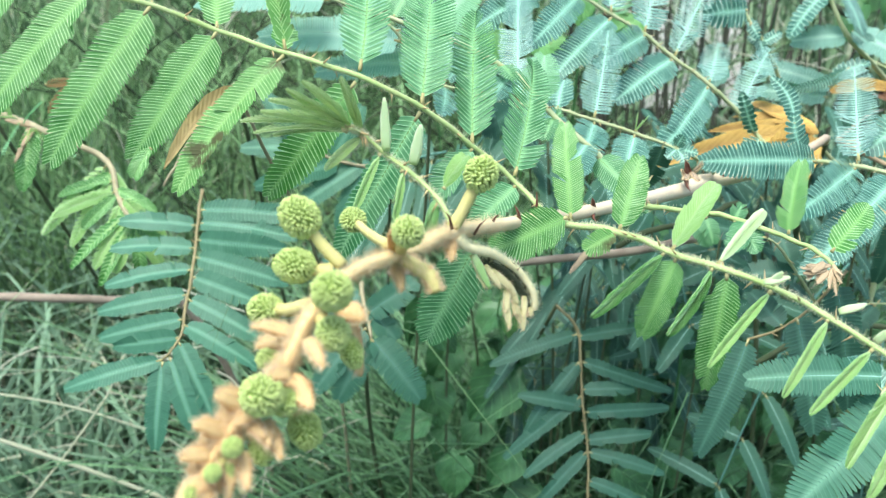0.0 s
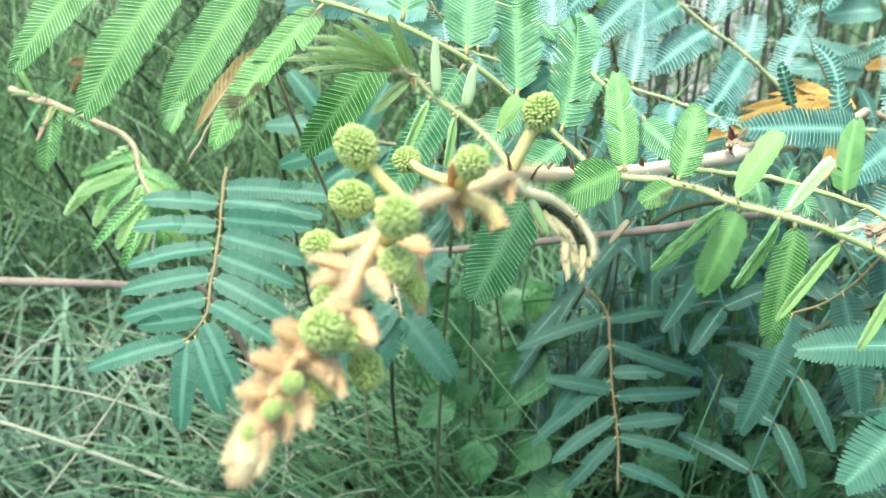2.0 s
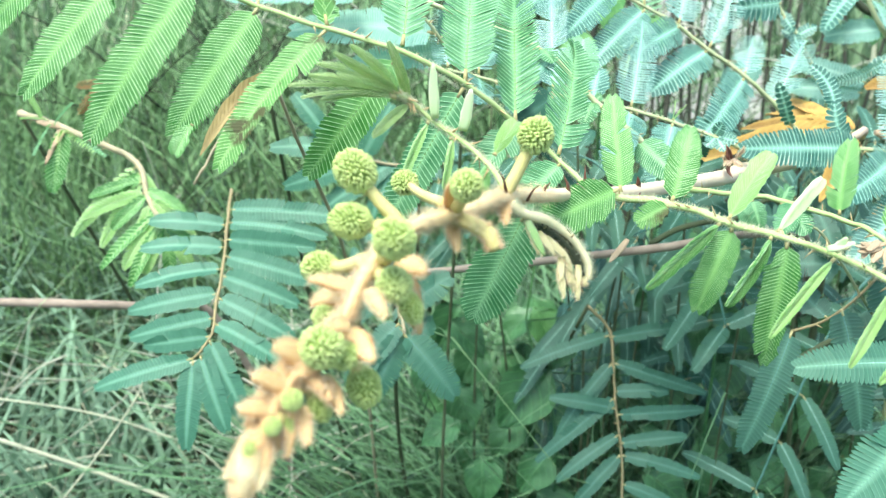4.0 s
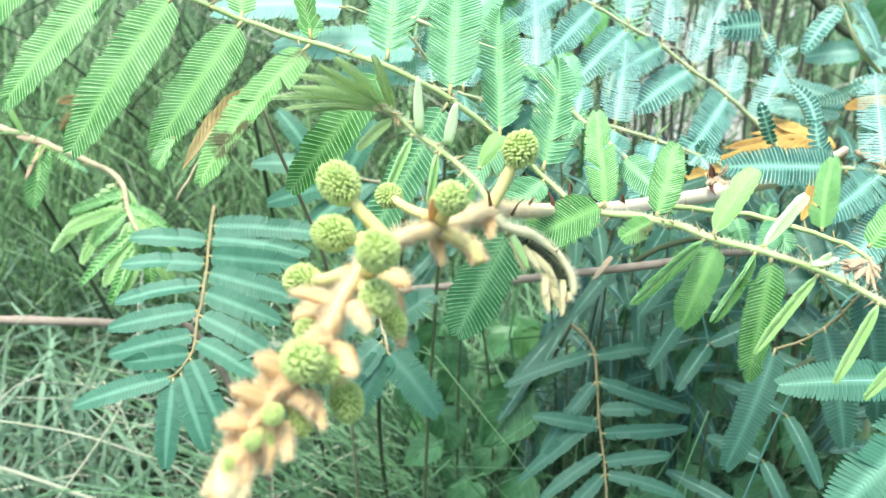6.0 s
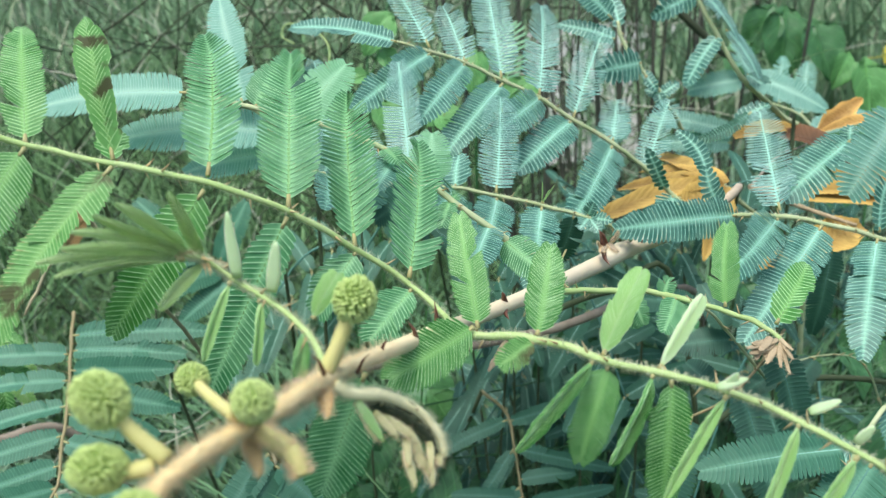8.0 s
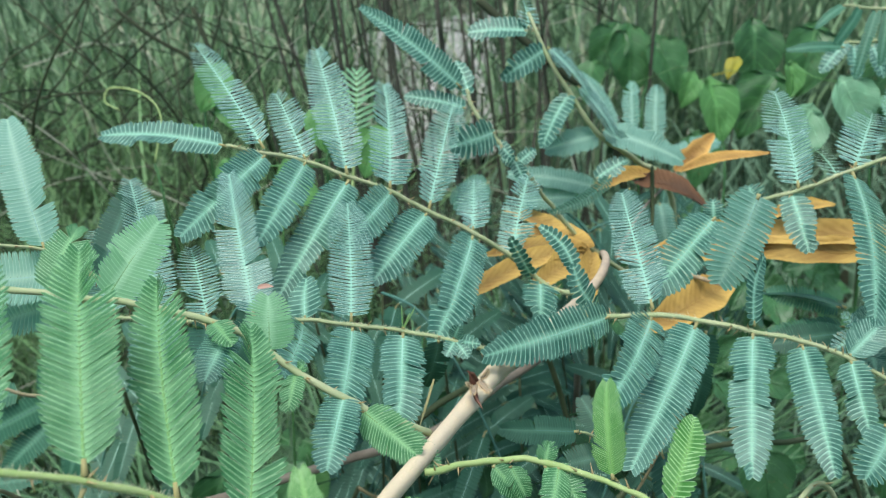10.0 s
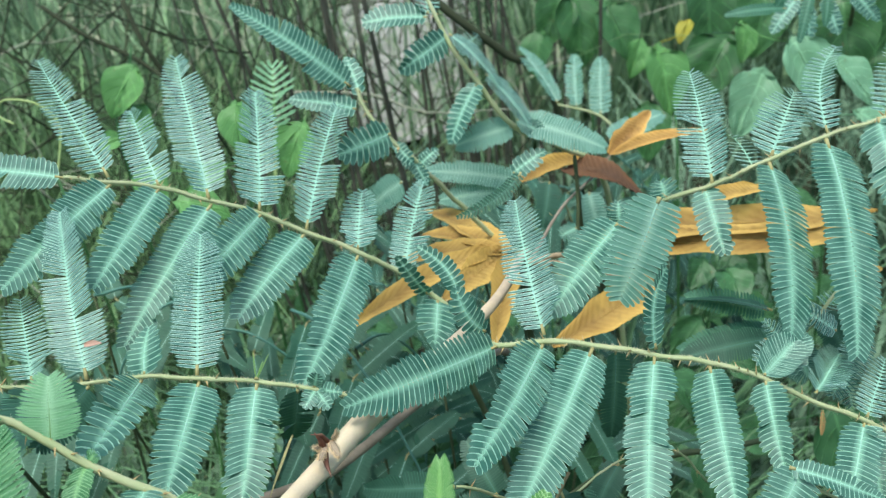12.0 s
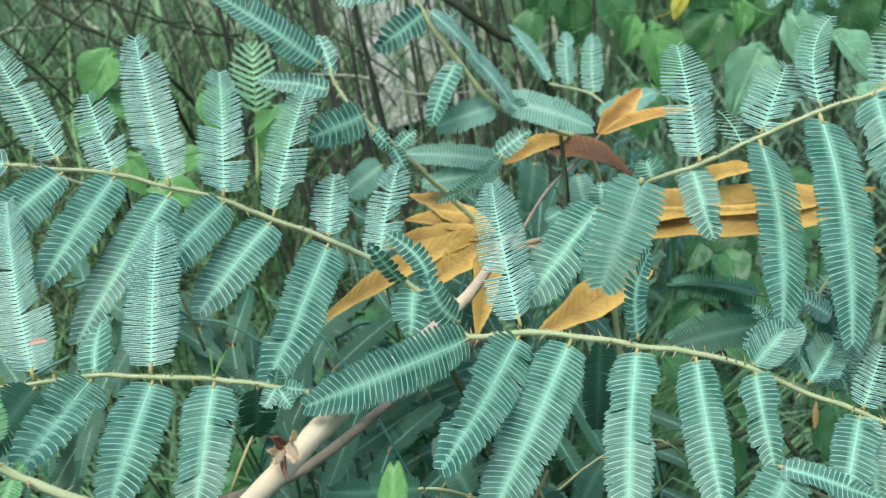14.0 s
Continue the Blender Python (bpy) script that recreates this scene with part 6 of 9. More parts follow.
pinna(leaf, (0.3072, 0.4879, 0.8790), (0.2782, 0.4776, 0.8399), 0.0333, 22, leaf=DUSK, rib=RIB_MATURE, seed=179, taper=0.55, gap=1.0, splay=94, bend=0.02, face=(-0.1, -1.0, 0.25))
pinna(leaf, (0.3017, 0.5189, 0.8570), (0.2492, 0.4902, 0.8373), 0.0273, 22, leaf=MATURE, rib=RIB_MATURE, seed=180, gap=0.6, taper=0.6, splay=80, face=(-0.29, -0.70, 0.66))
pinna(leaf, (0.3061, 0.5272, 0.8530), (0.3080, 0.5308, 0.8616), 0.0127, 7, leaf=MATURE, rib=RIB_MATURE, seed=181, face=(-0.24, -0.60, 0.76))
pinna(leaf, (0.3412, 0.5393, 0.8512), (0.3409, 0.5437, 0.8603), 0.0181, 7, leaf=MATURE, rib=RIB_MATURE, seed=182, face=(-0.26, -0.79, 0.56))
pinna(leaf, (0.3731, 0.5084, 0.8700), (0.3832, 0.5433, 0.8773), 0.0177, 10, leaf=GLAUCOUS, rib=RIB_MATURE, seed=183, thin=0.05, comb=0.9, face=(-0.06, -0.79, 0.61))

# leaves between the two branches, dark segments tinted with shade
leaf = rachis(branch_b, [(0.4156, 0.4933, 0.7980), (0.3863, 0.4836, 0.7843), (0.3688, 0.4858, 0.7786)], 0.00120, 0.00078, RACHIS_MATURE, "blue-green leaf with some segments darkened as if in shade", 4, 0)
pinna(leaf, (0.3724, 0.4931, 0.7961), (0.3347, 0.5185, 0.8032), 0.0114, 34, leaf=SHADE_TINTED, rib=RIB_SHADE_TINTED, seed=184, roll=40, face=(-0.30, -0.38, 0.88))
pinna(leaf, (0.3664, 0.4886, 0.7831), (0.3233, 0.4995, 0.7804), 0.0183, 34, leaf=SHADE_TINTED, rib=RIB_SHADE_TINTED, seed=185, face=(-0.58, -0.51, 0.64))
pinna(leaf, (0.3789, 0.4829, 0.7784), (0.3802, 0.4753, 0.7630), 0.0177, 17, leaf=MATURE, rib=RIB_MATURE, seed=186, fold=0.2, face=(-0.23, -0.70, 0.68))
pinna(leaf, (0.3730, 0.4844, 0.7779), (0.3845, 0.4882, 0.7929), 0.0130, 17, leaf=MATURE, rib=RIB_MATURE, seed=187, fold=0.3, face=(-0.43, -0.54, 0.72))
pinna(leaf, (0.3910, 0.4771, 0.7975), (0.3973, 0.4627, 0.7708), 0.0174, 26, leaf=SHADE_TINTED, rib=RIB_SHADE_TINTED, seed=188, face=(-0.57, -0.47, 0.67))
pinna(leaf, (0.3913, 0.4855, 0.7869), (0.4203, 0.5001, 0.7868), 0.0182, 9, leaf=GLAUCOUS, rib=RIB_MATURE, seed=189, gap=0, thin=0.05, comb=0.9, face=(-0.42, -0.40, 0.82))
pinna(leaf, (0.3755, 0.5015, 0.7916), (0.3377, 0.5178, 0.8035), 0.0151, 24, leaf=TEAL, rib=RIB_SHADE_TINTED, seed=190, thin=0.15, face=(-0.51, -0.49, 0.70))
pinna(leaf, (0.3618, 0.4625, 0.7975), (0.3427, 0.4647, 0.7908), 0.0171, 10, leaf=GLAUCOUS, rib=RIB_MATURE, seed=191, thin=0.35, comb=0.6, face=(-0.24, -0.35, 0.90))
pinna(leaf, (0.3580, 0.4596, 0.7890), (0.3511, 0.4700, 0.8069), 0.0138, 10, leaf=GLAUCOUS, rib=RIB_MATURE, seed=192, thin=0.35, comb=0.6, face=(-0.06, -0.26, 0.96))
pinna(leaf, (0.3879, 0.4644, 0.7930), (0.3760, 0.4727, 0.8033), 0.0153, 9, leaf=GLAUCOUS, rib=RIB_MATURE, seed=193, thin=0.3, comb=0.6, face=(-0.37, -0.19, 0.91))
pinna(leaf, (0.3881, 0.4452, 0.8007), (0.3662, 0.4401, 0.7769), 0.0173, 16, leaf=GLAUCOUS, rib=RIB_MATURE, seed=194, thin=0.35, comb=0.7, face=(-0.37, -0.40, 0.84))
pinna(leaf, (0.3807, 0.4528, 0.7882), (0.3794, 0.4422, 0.7650), 0.0155, 13, leaf=GLAUCOUS, rib=RIB_MATURE, seed=195, thin=0.35, comb=0.7, face=(-0.51, -0.27, 0.82))
pinna(leaf, (0.3755, 0.4967, 0.7814), (0.3276, 0.5089, 0.7787), 0.0181, 28, leaf=TEAL, rib=RIB_SHADE_TINTED, seed=196, face=(-0.28, -0.27, 0.92))
# Both lower leaves are darkened by colour to read as shaded.
leaf = rachis(branch, [(0.2323, 0.4600, 0.7393), (0.1855, 0.4328, 0.7986), (0.1754, 0.4286, 0.8080)], 0.00107, 0.00059, RACHIS_MATURE, "leaf under the branch, darkened as if in shade", 4, 0)
pinna(leaf, (0.1745, 0.4289, 0.8082), (0.1415, 0.4402, 0.8123), 0.0144, 30, leaf=SHADE_TINTED, rib=RIB_SHADE_TINTED, seed=197, face=(-0.21, -0.84, 0.49))
pinna(leaf, (0.1942, 0.4386, 0.7878), (0.1900, 0.4589, 0.8041), 0.0145, 24, leaf=SHADE_TINTED, rib=RIB_SHADE_TINTED, seed=198, face=(-0.13, -0.62, 0.78))
pinna(leaf, (0.2000, 0.4425, 0.7795), (0.1730, 0.4487, 0.7767), 0.0171, 26, leaf=SHADE_TINTED, rib=RIB_SHADE_TINTED, seed=199, face=(-0.12, -0.68, 0.72))
leaf = rachis(branch, [(0.3614, 0.5422, 0.6519), (0.3211, 0.5138, 0.7128), (0.2813, 0.4991, 0.7304), (0.2477, 0.4860, 0.7309)], 0.00083, 0.00057, RACHIS_MATURE, "leaf under the branch, darkened as if in shade", 6, 0)
pinna(leaf, (0.2800, 0.4981, 0.7297), (0.2608, 0.4928, 0.7072), 0.0193, 28, leaf=SHADE_TINTED, rib=RIB_SHADE_TINTED, seed=200, face=(-0.51, -0.38, 0.77))
pinna(leaf, (0.2835, 0.4975, 0.8008), (0.2806, 0.5054, 0.7433), 0.0175, 30, leaf=SHADE_TINTED, rib=RIB_SHADE_TINTED, seed=201, face=(-0.13, -0.67, 0.73))
pinna(leaf, (0.2477, 0.4860, 0.7309), (0.2305, 0.4856, 0.7200), 0.0174, 22, leaf=SHADE_TINTED, rib=RIB_SHADE_TINTED, seed=202, face=(-0.08, -0.67, 0.74))
leaf = rachis(branch, [(0.3321, 0.3499, 0.7831), (0.3002, 0.3617, 0.8010), (0.2883, 0.3662, 0.8155)], 0.00084, 0.00054, RACHIS_MATURE, "pale blue-green leaf at the side", 4, 0)
pinna(leaf, (0.2883, 0.3662, 0.8155), (0.2734, 0.3623, 0.7985), 0.0206, 13, leaf=MATURE, rib=RIB_MATURE, seed=203, face=(0.08, -0.51, 0.86))
pinna(leaf, (0.2848, 0.3679, 0.8170), (0.3125, 0.3531, 0.8022), 0.0103, 20, leaf=MATURE, rib=RIB_MATURE, seed=204, gap=0, face=(-0.28, -0.50, 0.82))
pinna(leaf, (0.3002, 0.3617, 0.8010), (0.3189, 0.3504, 0.7884), 0.0146, 14, leaf=MATURE, rib=RIB_MATURE, seed=205, gap=0, face=(-0.43, -0.63, 0.65))

# ---- large withered leaf caught on the branches ----
dead = thing("withered_leaf", (0.2882, 0.6036, 0.8108), "large withered ochre leaf caught on the stem", "dead leaf")
blade_leaf(dead, [(0.2840, 0.6457, 0.7968), (0.2799, 0.6848, 0.7947), (0.2755, 0.7295, 0.7923), (0.2674, 0.7742, 0.7880)], 0.0228, DRY_LEAF, "blade", cup=0.42, wave=0.06, seed=206, pleat=0.018)
blade_leaf(dead, [(0.2832, 0.6458, 0.7965), (0.2756, 0.6750, 0.7953), (0.2654, 0.7089, 0.7907), (0.2532, 0.7417, 0.7824)], 0.0203, DRY_LEAF, "blade", cup=0.42, wave=0.06, seed=207, pleat=0.018)
blade_leaf(dead, [(0.2821, 0.6461, 0.7967), (0.2670, 0.6657, 0.7950), (0.2493, 0.6896, 0.7889), (0.2249, 0.7132, 0.7784)], 0.0170, DRY_LEAF, "blade", cup=0.42, wave=0.06, seed=208, pleat=0.018)
blade_leaf(dead, [(0.2839, 0.6456, 0.7964), (0.2715, 0.6462, 0.7911), (0.2547, 0.6468, 0.7832), (0.2358, 0.6473, 0.7740)], 0.0216, DRY_LEAF, "blade", cup=0.42, wave=0.06, seed=209, pleat=0.018)
blade_leaf(dead, [(0.2767, 0.6529, 0.7964), (0.2459, 0.6581, 0.7915), (0.2055, 0.6619, 0.7782), (0.1714, 0.6639, 0.7639)], 0.0163, DRY_LEAF, "blade", cup=0.42, wave=0.06, seed=210, pleat=0.018)
blade_leaf(dead, [(0.2830, 0.6402, 0.7964), (0.2762, 0.6315, 0.7856), (0.2660, 0.6210, 0.7687), (0.2557, 0.6108, 0.7523)], 0.0177, DRY_LEAF, "blade", cup=0.42, wave=0.06, seed=240, pleat=0.018)
blade_leaf(dead, [(0.3655, 0.5980, 0.7704), (0.3430, 0.5956, 0.7653), (0.3176, 0.5932, 0.7588), (0.2887, 0.5958, 0.7487)], 0.0270, DRY_LEAF, "blade", cup=0.42, wave=0.06, seed=211, pleat=0.018)
cane(dead, [(0.2837, 0.6030, 0.8067), (0.3230, 0.6164, 0.7861), (0.3536, 0.5862, 0.7767)], 0.002, 0.0014, TAN, "stalk")
blade_leaf(dead, [(0.3220, 0.6207, 0.7947), (0.3823, 0.6254, 0.7922), (0.4404, 0.5973, 0.7914), (0.4787, 0.5798, 0.7893), (0.5069, 0.5672, 0.7914)], 0.0224, DRY_LEAF, "blade", cup=0.45, wave=0.16, seed=212, pleat=0.018)
blade_leaf(dead, [(0.3215, 0.6201, 0.7931), (0.3810, 0.6169, 0.7855), (0.4239, 0.5924, 0.7833), (0.4619, 0.5751, 0.7813), (0.4980, 0.5591, 0.7810)], 0.0237, DRY_LEAF, "blade", cup=0.4, wave=0.16, seed=213, pleat=0.018)
cane(dead, [(0.2837, 0.6030, 0.8067), (0.3061, 0.6159, 0.7991), (0.3225, 0.6203, 0.7939)], 0.002, 0.0016, TAN, "stalk")
blade_leaf(dead, [(0.4806, 0.5573, 0.7549), (0.4903, 0.5561, 0.7581), (0.5000, 0.5532, 0.7577)], 0.0094, DRY_LEAF, "blade", cup=0.4, wave=0.08, seed=214, pleat=0.018)
blade_leaf(dead, [(0.4101, 0.6181, 0.8054), (0.4299, 0.6094, 0.8108), (0.4499, 0.5987, 0.8121)], 0.0125, DRY_LEAF, "blade", cup=0.5, wave=0.08, seed=215, pleat=0.018)
cane(dead, [(0.2837, 0.6030, 0.8067), (0.3364, 0.6681, 0.8068), (0.4043, 0.7542, 0.7879), (0.4281, 0.7729, 0.7933)], 0.0011, 0.0008, WOODY, "stalk")
blade_leaf(dead, [(0.3325, 0.7370, 0.8054), (0.3606, 0.7521, 0.8059), (0.3864, 0.7555, 0.8042), (0.4163, 0.7547, 0.7962)], 0.0149, DRY_LEAF, "blade", cup=0.5, wave=0.08, seed=218, pleat=0.018)
blade_leaf(dead, [(0.4275, 0.7735, 0.7943), (0.4411, 0.7777, 0.7992), (0.4577, 0.7826, 0.8073), (0.4778, 0.7921, 0.8153)], 0.0186, RIMMED_LEAF, "blade", cup=0.6, wave=0.08, seed=219, shape=1.0, pleat=0.018)
blade_leaf(dead, [(0.4309, 0.7723, 0.7938), (0.4445, 0.7605, 0.8012), (0.4624, 0.7468, 0.8070), (0.4918, 0.7286, 0.8100)], 0.0119, RIMMED_LEAF, "blade", cup=0.6, wave=0.08, seed=220, shape=1.0, pleat=0.018)
blade_leaf(dead, [(0.3807, 0.7548, 0.7993), (0.3846, 0.7429, 0.8006), (0.3998, 0.7259, 0.7979), (0.4167, 0.7029, 0.7835)], 0.0236, RUST_LEAF, "blade", cup=0.5, wave=0.08, seed=221, pleat=0.018)

# ---- shoots in the background ----
shoot = thing("background_shoot", (-0.1820, 1.0269, 0.0000), "shoot with a closed blue-green feathery leaf", "shoot", "background shoots")
cane(shoot, [(-0.1720, 1.0269, -0.0200), (-0.2020, 0.8769, 0.4178), (-0.1820, 0.6269, 0.7597)], 0.0012, 0.0007)
leaf = rachis(shoot, [(-0.1820, 0.6269, 0.7597), (-0.1813, 0.6024, 0.7426), (-0.1791, 0.5789, 0.7277), (-0.1780, 0.5412, 0.7061), (-0.1783, 0.5183, 0.6923), (-0.1880, 0.5063, 0.6831)], 0.00134, 0.00089, OCHRE, "ochre leaf stalk with narrow blue-green segments", 8, 0)
pinna(leaf, (-0.1817, 0.5998, 0.7410), (-0.2375, 0.6012, 0.7440), 0.0160, 30, leaf=TEAL, rib=RIB_SHADE_TINTED, seed=222, fold=0.12, face=(0.27, -0.59, 0.76))
pinna(leaf, (-0.1799, 0.5830, 0.7303), (-0.2398, 0.5830, 0.7303), 0.0157, 30, leaf=TEAL, rib=RIB_SHADE_TINTED, seed=223, fold=0.12, face=(0.20, -0.55, 0.81))
pinna(leaf, (-0.1790, 0.5670, 0.7207), (-0.2399, 0.5624, 0.7107), 0.0154, 30, leaf=TEAL, rib=RIB_SHADE_TINTED, seed=224, fold=0.12, face=(0.29, -0.48, 0.83))
pinna(leaf, (-0.1783, 0.5487, 0.7102), (-0.2401, 0.5436, 0.6994), 0.0151, 30, leaf=TEAL, rib=RIB_SHADE_TINTED, seed=225, fold=0.12, face=(-0.02, -0.73, 0.68))
pinna(leaf, (-0.1782, 0.5316, 0.7002), (-0.2349, 0.5262, 0.6885), 0.0149, 30, leaf=TEAL, rib=RIB_SHADE_TINTED, seed=226, fold=0.12, face=(-0.18, -0.81, 0.56))
pinna(leaf, (-0.1784, 0.5190, 0.6928), (-0.2220, 0.5167, 0.6879), 0.0147, 30, leaf=TEAL, rib=RIB_SHADE_TINTED, seed=227, fold=0.12, face=(0.10, -0.89, 0.45))
pinna(leaf, (-0.1876, 0.5064, 0.6831), (-0.2525, 0.4982, 0.6655), 0.0145, 30, leaf=TEAL, rib=RIB_SHADE_TINTED, seed=228, fold=0.12, face=(0.16, -0.69, 0.70))
pinna(leaf, (-0.1820, 0.6114, 0.7489), (-0.0937, 0.6086, 0.7427), 0.0178, 30, leaf=TEAL, rib=RIB_SHADE_TINTED, seed=229, fold=0.12, face=(-0.02, -0.69, 0.73))
pinna(leaf, (-0.1812, 0.6020, 0.7423), (-0.1097, 0.5975, 0.7328), 0.0177, 30, leaf=TEAL, rib=RIB_SHADE_TINTED, seed=230, fold=0.12, face=(0.05, -0.59, 0.81))
pinna(leaf, (-0.1798, 0.5893, 0.7342), (-0.1166, 0.5867, 0.7286), 0.0175, 30, leaf=TEAL, rib=RIB_SHADE_TINTED, seed=231, fold=0.12, face=(-0.13, -0.90, 0.42))
pinna(leaf, (-0.1788, 0.5768, 0.7264), (-0.1131, 0.5690, 0.7096), 0.0172, 30, leaf=TEAL, rib=RIB_SHADE_TINTED, seed=232, fold=0.12, face=(0.07, -0.79, 0.61))
pinna(leaf, (-0.1781, 0.5621, 0.7177), (-0.1255, 0.5535, 0.6994), 0.0170, 30, leaf=TEAL, rib=RIB_SHADE_TINTED, seed=233, fold=0.12, face=(0.11, -0.79, 0.60))
pinna(leaf, (-0.1777, 0.5454, 0.7083), (-0.1264, 0.5337, 0.6831), 0.0167, 30, leaf=TEAL, rib=RIB_SHADE_TINTED, seed=234, fold=0.12, face=(-0.10, -0.59, 0.80))
pinna(leaf, (-0.1775, 0.5279, 0.6979), (-0.1280, 0.5155, 0.6714), 0.0164, 30, leaf=TEAL, rib=RIB_SHADE_TINTED, seed=235, fold=0.12, face=(0.52, -0.51, 0.68))
pinna(leaf, (-0.1788, 0.5168, 0.6910), (-0.1549, 0.4945, 0.6431), 0.0162, 30, leaf=TEAL, rib=RIB_SHADE_TINTED, seed=236, fold=0.12, face=(0.25, -0.68, 0.68))
pinna(leaf, (-0.1836, 0.5086, 0.6839), (-0.1664, 0.4879, 0.6396), 0.0161, 30, leaf=TEAL, rib=RIB_SHADE_TINTED, seed=237, fold=0.12, face=(-0.06, -0.41, 0.91))
pinna(leaf, (-0.1876, 0.5058, 0.6821), (-0.1926, 0.4813, 0.6296), 0.0160, 30, leaf=TEAL, rib=RIB_SHADE_TINTED, seed=238, fold=0.12, face=(0.12, -0.70, 0.70))
shoot = thing("background_shoot", (-0.3551, 1.0719, 0.0000), "shoot with pale yellow-green young leaves", "shoot", "background shoots")
cane(shoot, [(-0.3451, 1.0719, -0.0200), (-0.3751, 0.9219, 0.4448), (-0.3551, 0.6719, 0.8088)], 0.0021, 0.0016)
leaf = rachis(shoot, [(-0.3551, 0.6719, 0.8088), (-0.3178, 0.6624, 0.7979), (-0.2777, 0.6545, 0.7834), (-0.2588, 0.6484, 0.7726), (-0.2466, 0.6251, 0.7558), (-0.2293, 0.6056, 0.7376)], 0.0030, 0.0018, TWIG, "thin tan twig with drooping young segments", 10, 0)
pinna(leaf, (-0.2596, 0.6477, 0.7719), (-0.3079, 0.6258, 0.7249), 0.0105, 16, leaf=FOLDED, rib=RIB_YOUNG, seed=239, fold=0.6, face=(0.53, -0.60, 0.60))
pinna(leaf, (-0.2534, 0.6358, 0.7633), (-0.2829, 0.6156, 0.7199), 0.0104, 16, leaf=FOLDED, rib=RIB_YOUNG, seed=240, fold=0.6, face=(0.17, -0.74, 0.65))
pinna(leaf, (-0.2484, 0.6273, 0.7573), (-0.2937, 0.6200, 0.7416), 0.0104, 16, leaf=FOLDED, rib=RIB_YOUNG, seed=241, fold=0.6, face=(0.44, -0.59, 0.68))
pinna(leaf, (-0.2440, 0.6202, 0.7508), (-0.2513, 0.6039, 0.7158), 0.0103, 16, leaf=FOLDED, rib=RIB_YOUNG, seed=242, fold=0.6, face=(0.06, -0.62, 0.79))
pinna(leaf, (-0.2371, 0.6132, 0.7445), (-0.2606, 0.5970, 0.7096), 0.0102, 16, leaf=FOLDED, rib=RIB_YOUNG, seed=243, fold=0.6, face=(0.17, -0.66, 0.73))
pinna(leaf, (-0.2314, 0.6076, 0.7394), (-0.2446, 0.5929, 0.7079), 0.0102, 16, leaf=FOLDED, rib=RIB_YOUNG, seed=244, fold=0.6, face=(0.35, -0.63, 0.70))
pinna(leaf, (-0.2294, 0.6062, 0.7382), (-0.2103, 0.5936, 0.7113), 0.0102, 16, leaf=FOLDED, rib=RIB_YOUNG, seed=245, fold=0.6, face=(0.20, -0.72, 0.66))
pinna(leaf, (-0.2432, 0.6231, 0.7543), (-0.2109, 0.6104, 0.7270), 0.0103, 16, leaf=FOLDED, rib=RIB_YOUNG, seed=246, fold=0.6, face=(0.32, -0.72, 0.62))
pinna(leaf, (-0.2565, 0.6441, 0.7695), (-0.2368, 0.6293, 0.7377), 0.0105, 16, leaf=FOLDED, rib=RIB_YOUNG, seed=247, fold=0.6, face=(0.14, -0.88, 0.46))
pinna(leaf, (-0.2466, 0.6251, 0.7558), (-0.2716, 0.6151, 0.7343), 0.0103, 14, leaf=YOUNG, rib=RIB_YOUNG, seed=248, fold=0.45, splay=66, face=(0.22, -0.78, 0.58))
pinna(leaf, (-0.2427, 0.6200, 0.7509), (-0.2225, 0.6055, 0.7198), 0.0103, 14, leaf=YOUNG, rib=RIB_YOUNG, seed=249, fold=0.45, splay=66, face=(0.13, -0.84, 0.52))
pinna(leaf, (-0.2371, 0.6132, 0.7445), (-0.2777, 0.5970, 0.7096), 0.0102, 14, leaf=YOUNG, rib=RIB_YOUNG, seed=250, fold=0.45, splay=66, face=(0.23, -0.47, 0.85))
pinna(leaf, (-0.2294, 0.6062, 0.7382), (-0.2252, 0.5897, 0.7028), 0.0102, 14, leaf=YOUNG, rib=RIB_YOUNG, seed=251, fold=0.45, splay=66, face=(0.42, -0.81, 0.40))
pinna(leaf, (-0.2525, 0.6357, 0.7633), (-0.2916, 0.6311, 0.7535), 0.0104, 14, leaf=YOUNG, rib=RIB_YOUNG, seed=252, fold=0.45, splay=66, face=(0.34, -0.51, 0.79))
pinna(leaf, (-0.2556, 0.6420, 0.7679), (-0.2757, 0.6337, 0.7501), 0.0105, 14, leaf=YOUNG, rib=RIB_YOUNG, seed=253, fold=0.45, splay=66, face=(0.28, -0.77, 0.57))
pinna(leaf, (-0.2293, 0.6056, 0.7376), (-0.1988, 0.5970, 0.7191), 0.0102, 14, leaf=YOUNG, rib=RIB_YOUNG, seed=254, fold=0.45, splay=66, face=(0.20, -0.61, 0.76))
pinna(leaf, (-0.2488, 0.6293, 0.7588), (-0.2199, 0.6225, 0.7443), 0.0104, 14, leaf=YOUNG, rib=RIB_YOUNG, seed=255, fold=0.45, splay=66, face=(0.15, -0.69, 0.71))
pinna(leaf, (-0.2319, 0.6077, 0.7394), (-0.2552, 0.5891, 0.6993), 0.0102, 14, leaf=YOUNG, rib=RIB_YOUNG, seed=256, fold=0.45, splay=66, face=(0.05, -0.78, 0.62))
bract(shoot, (-0.3173, 0.6614, 0.7982), (-0.3237, 0.6498, 0.7850), 0.0050, TAN, 0.1, name="withered_flower", hairs=40)
bract(shoot, (-0.3173, 0.6620, 0.7994), (-0.3368, 0.6584, 0.8037), 0.0050, TAN, 0.1, name="withered_flower", hairs=40)
bract(shoot, (-0.3195, 0.6623, 0.8002), (-0.3281, 0.6446, 0.7739), 0.0050, TAN, 0.1, name="withered_flower", hairs=40)
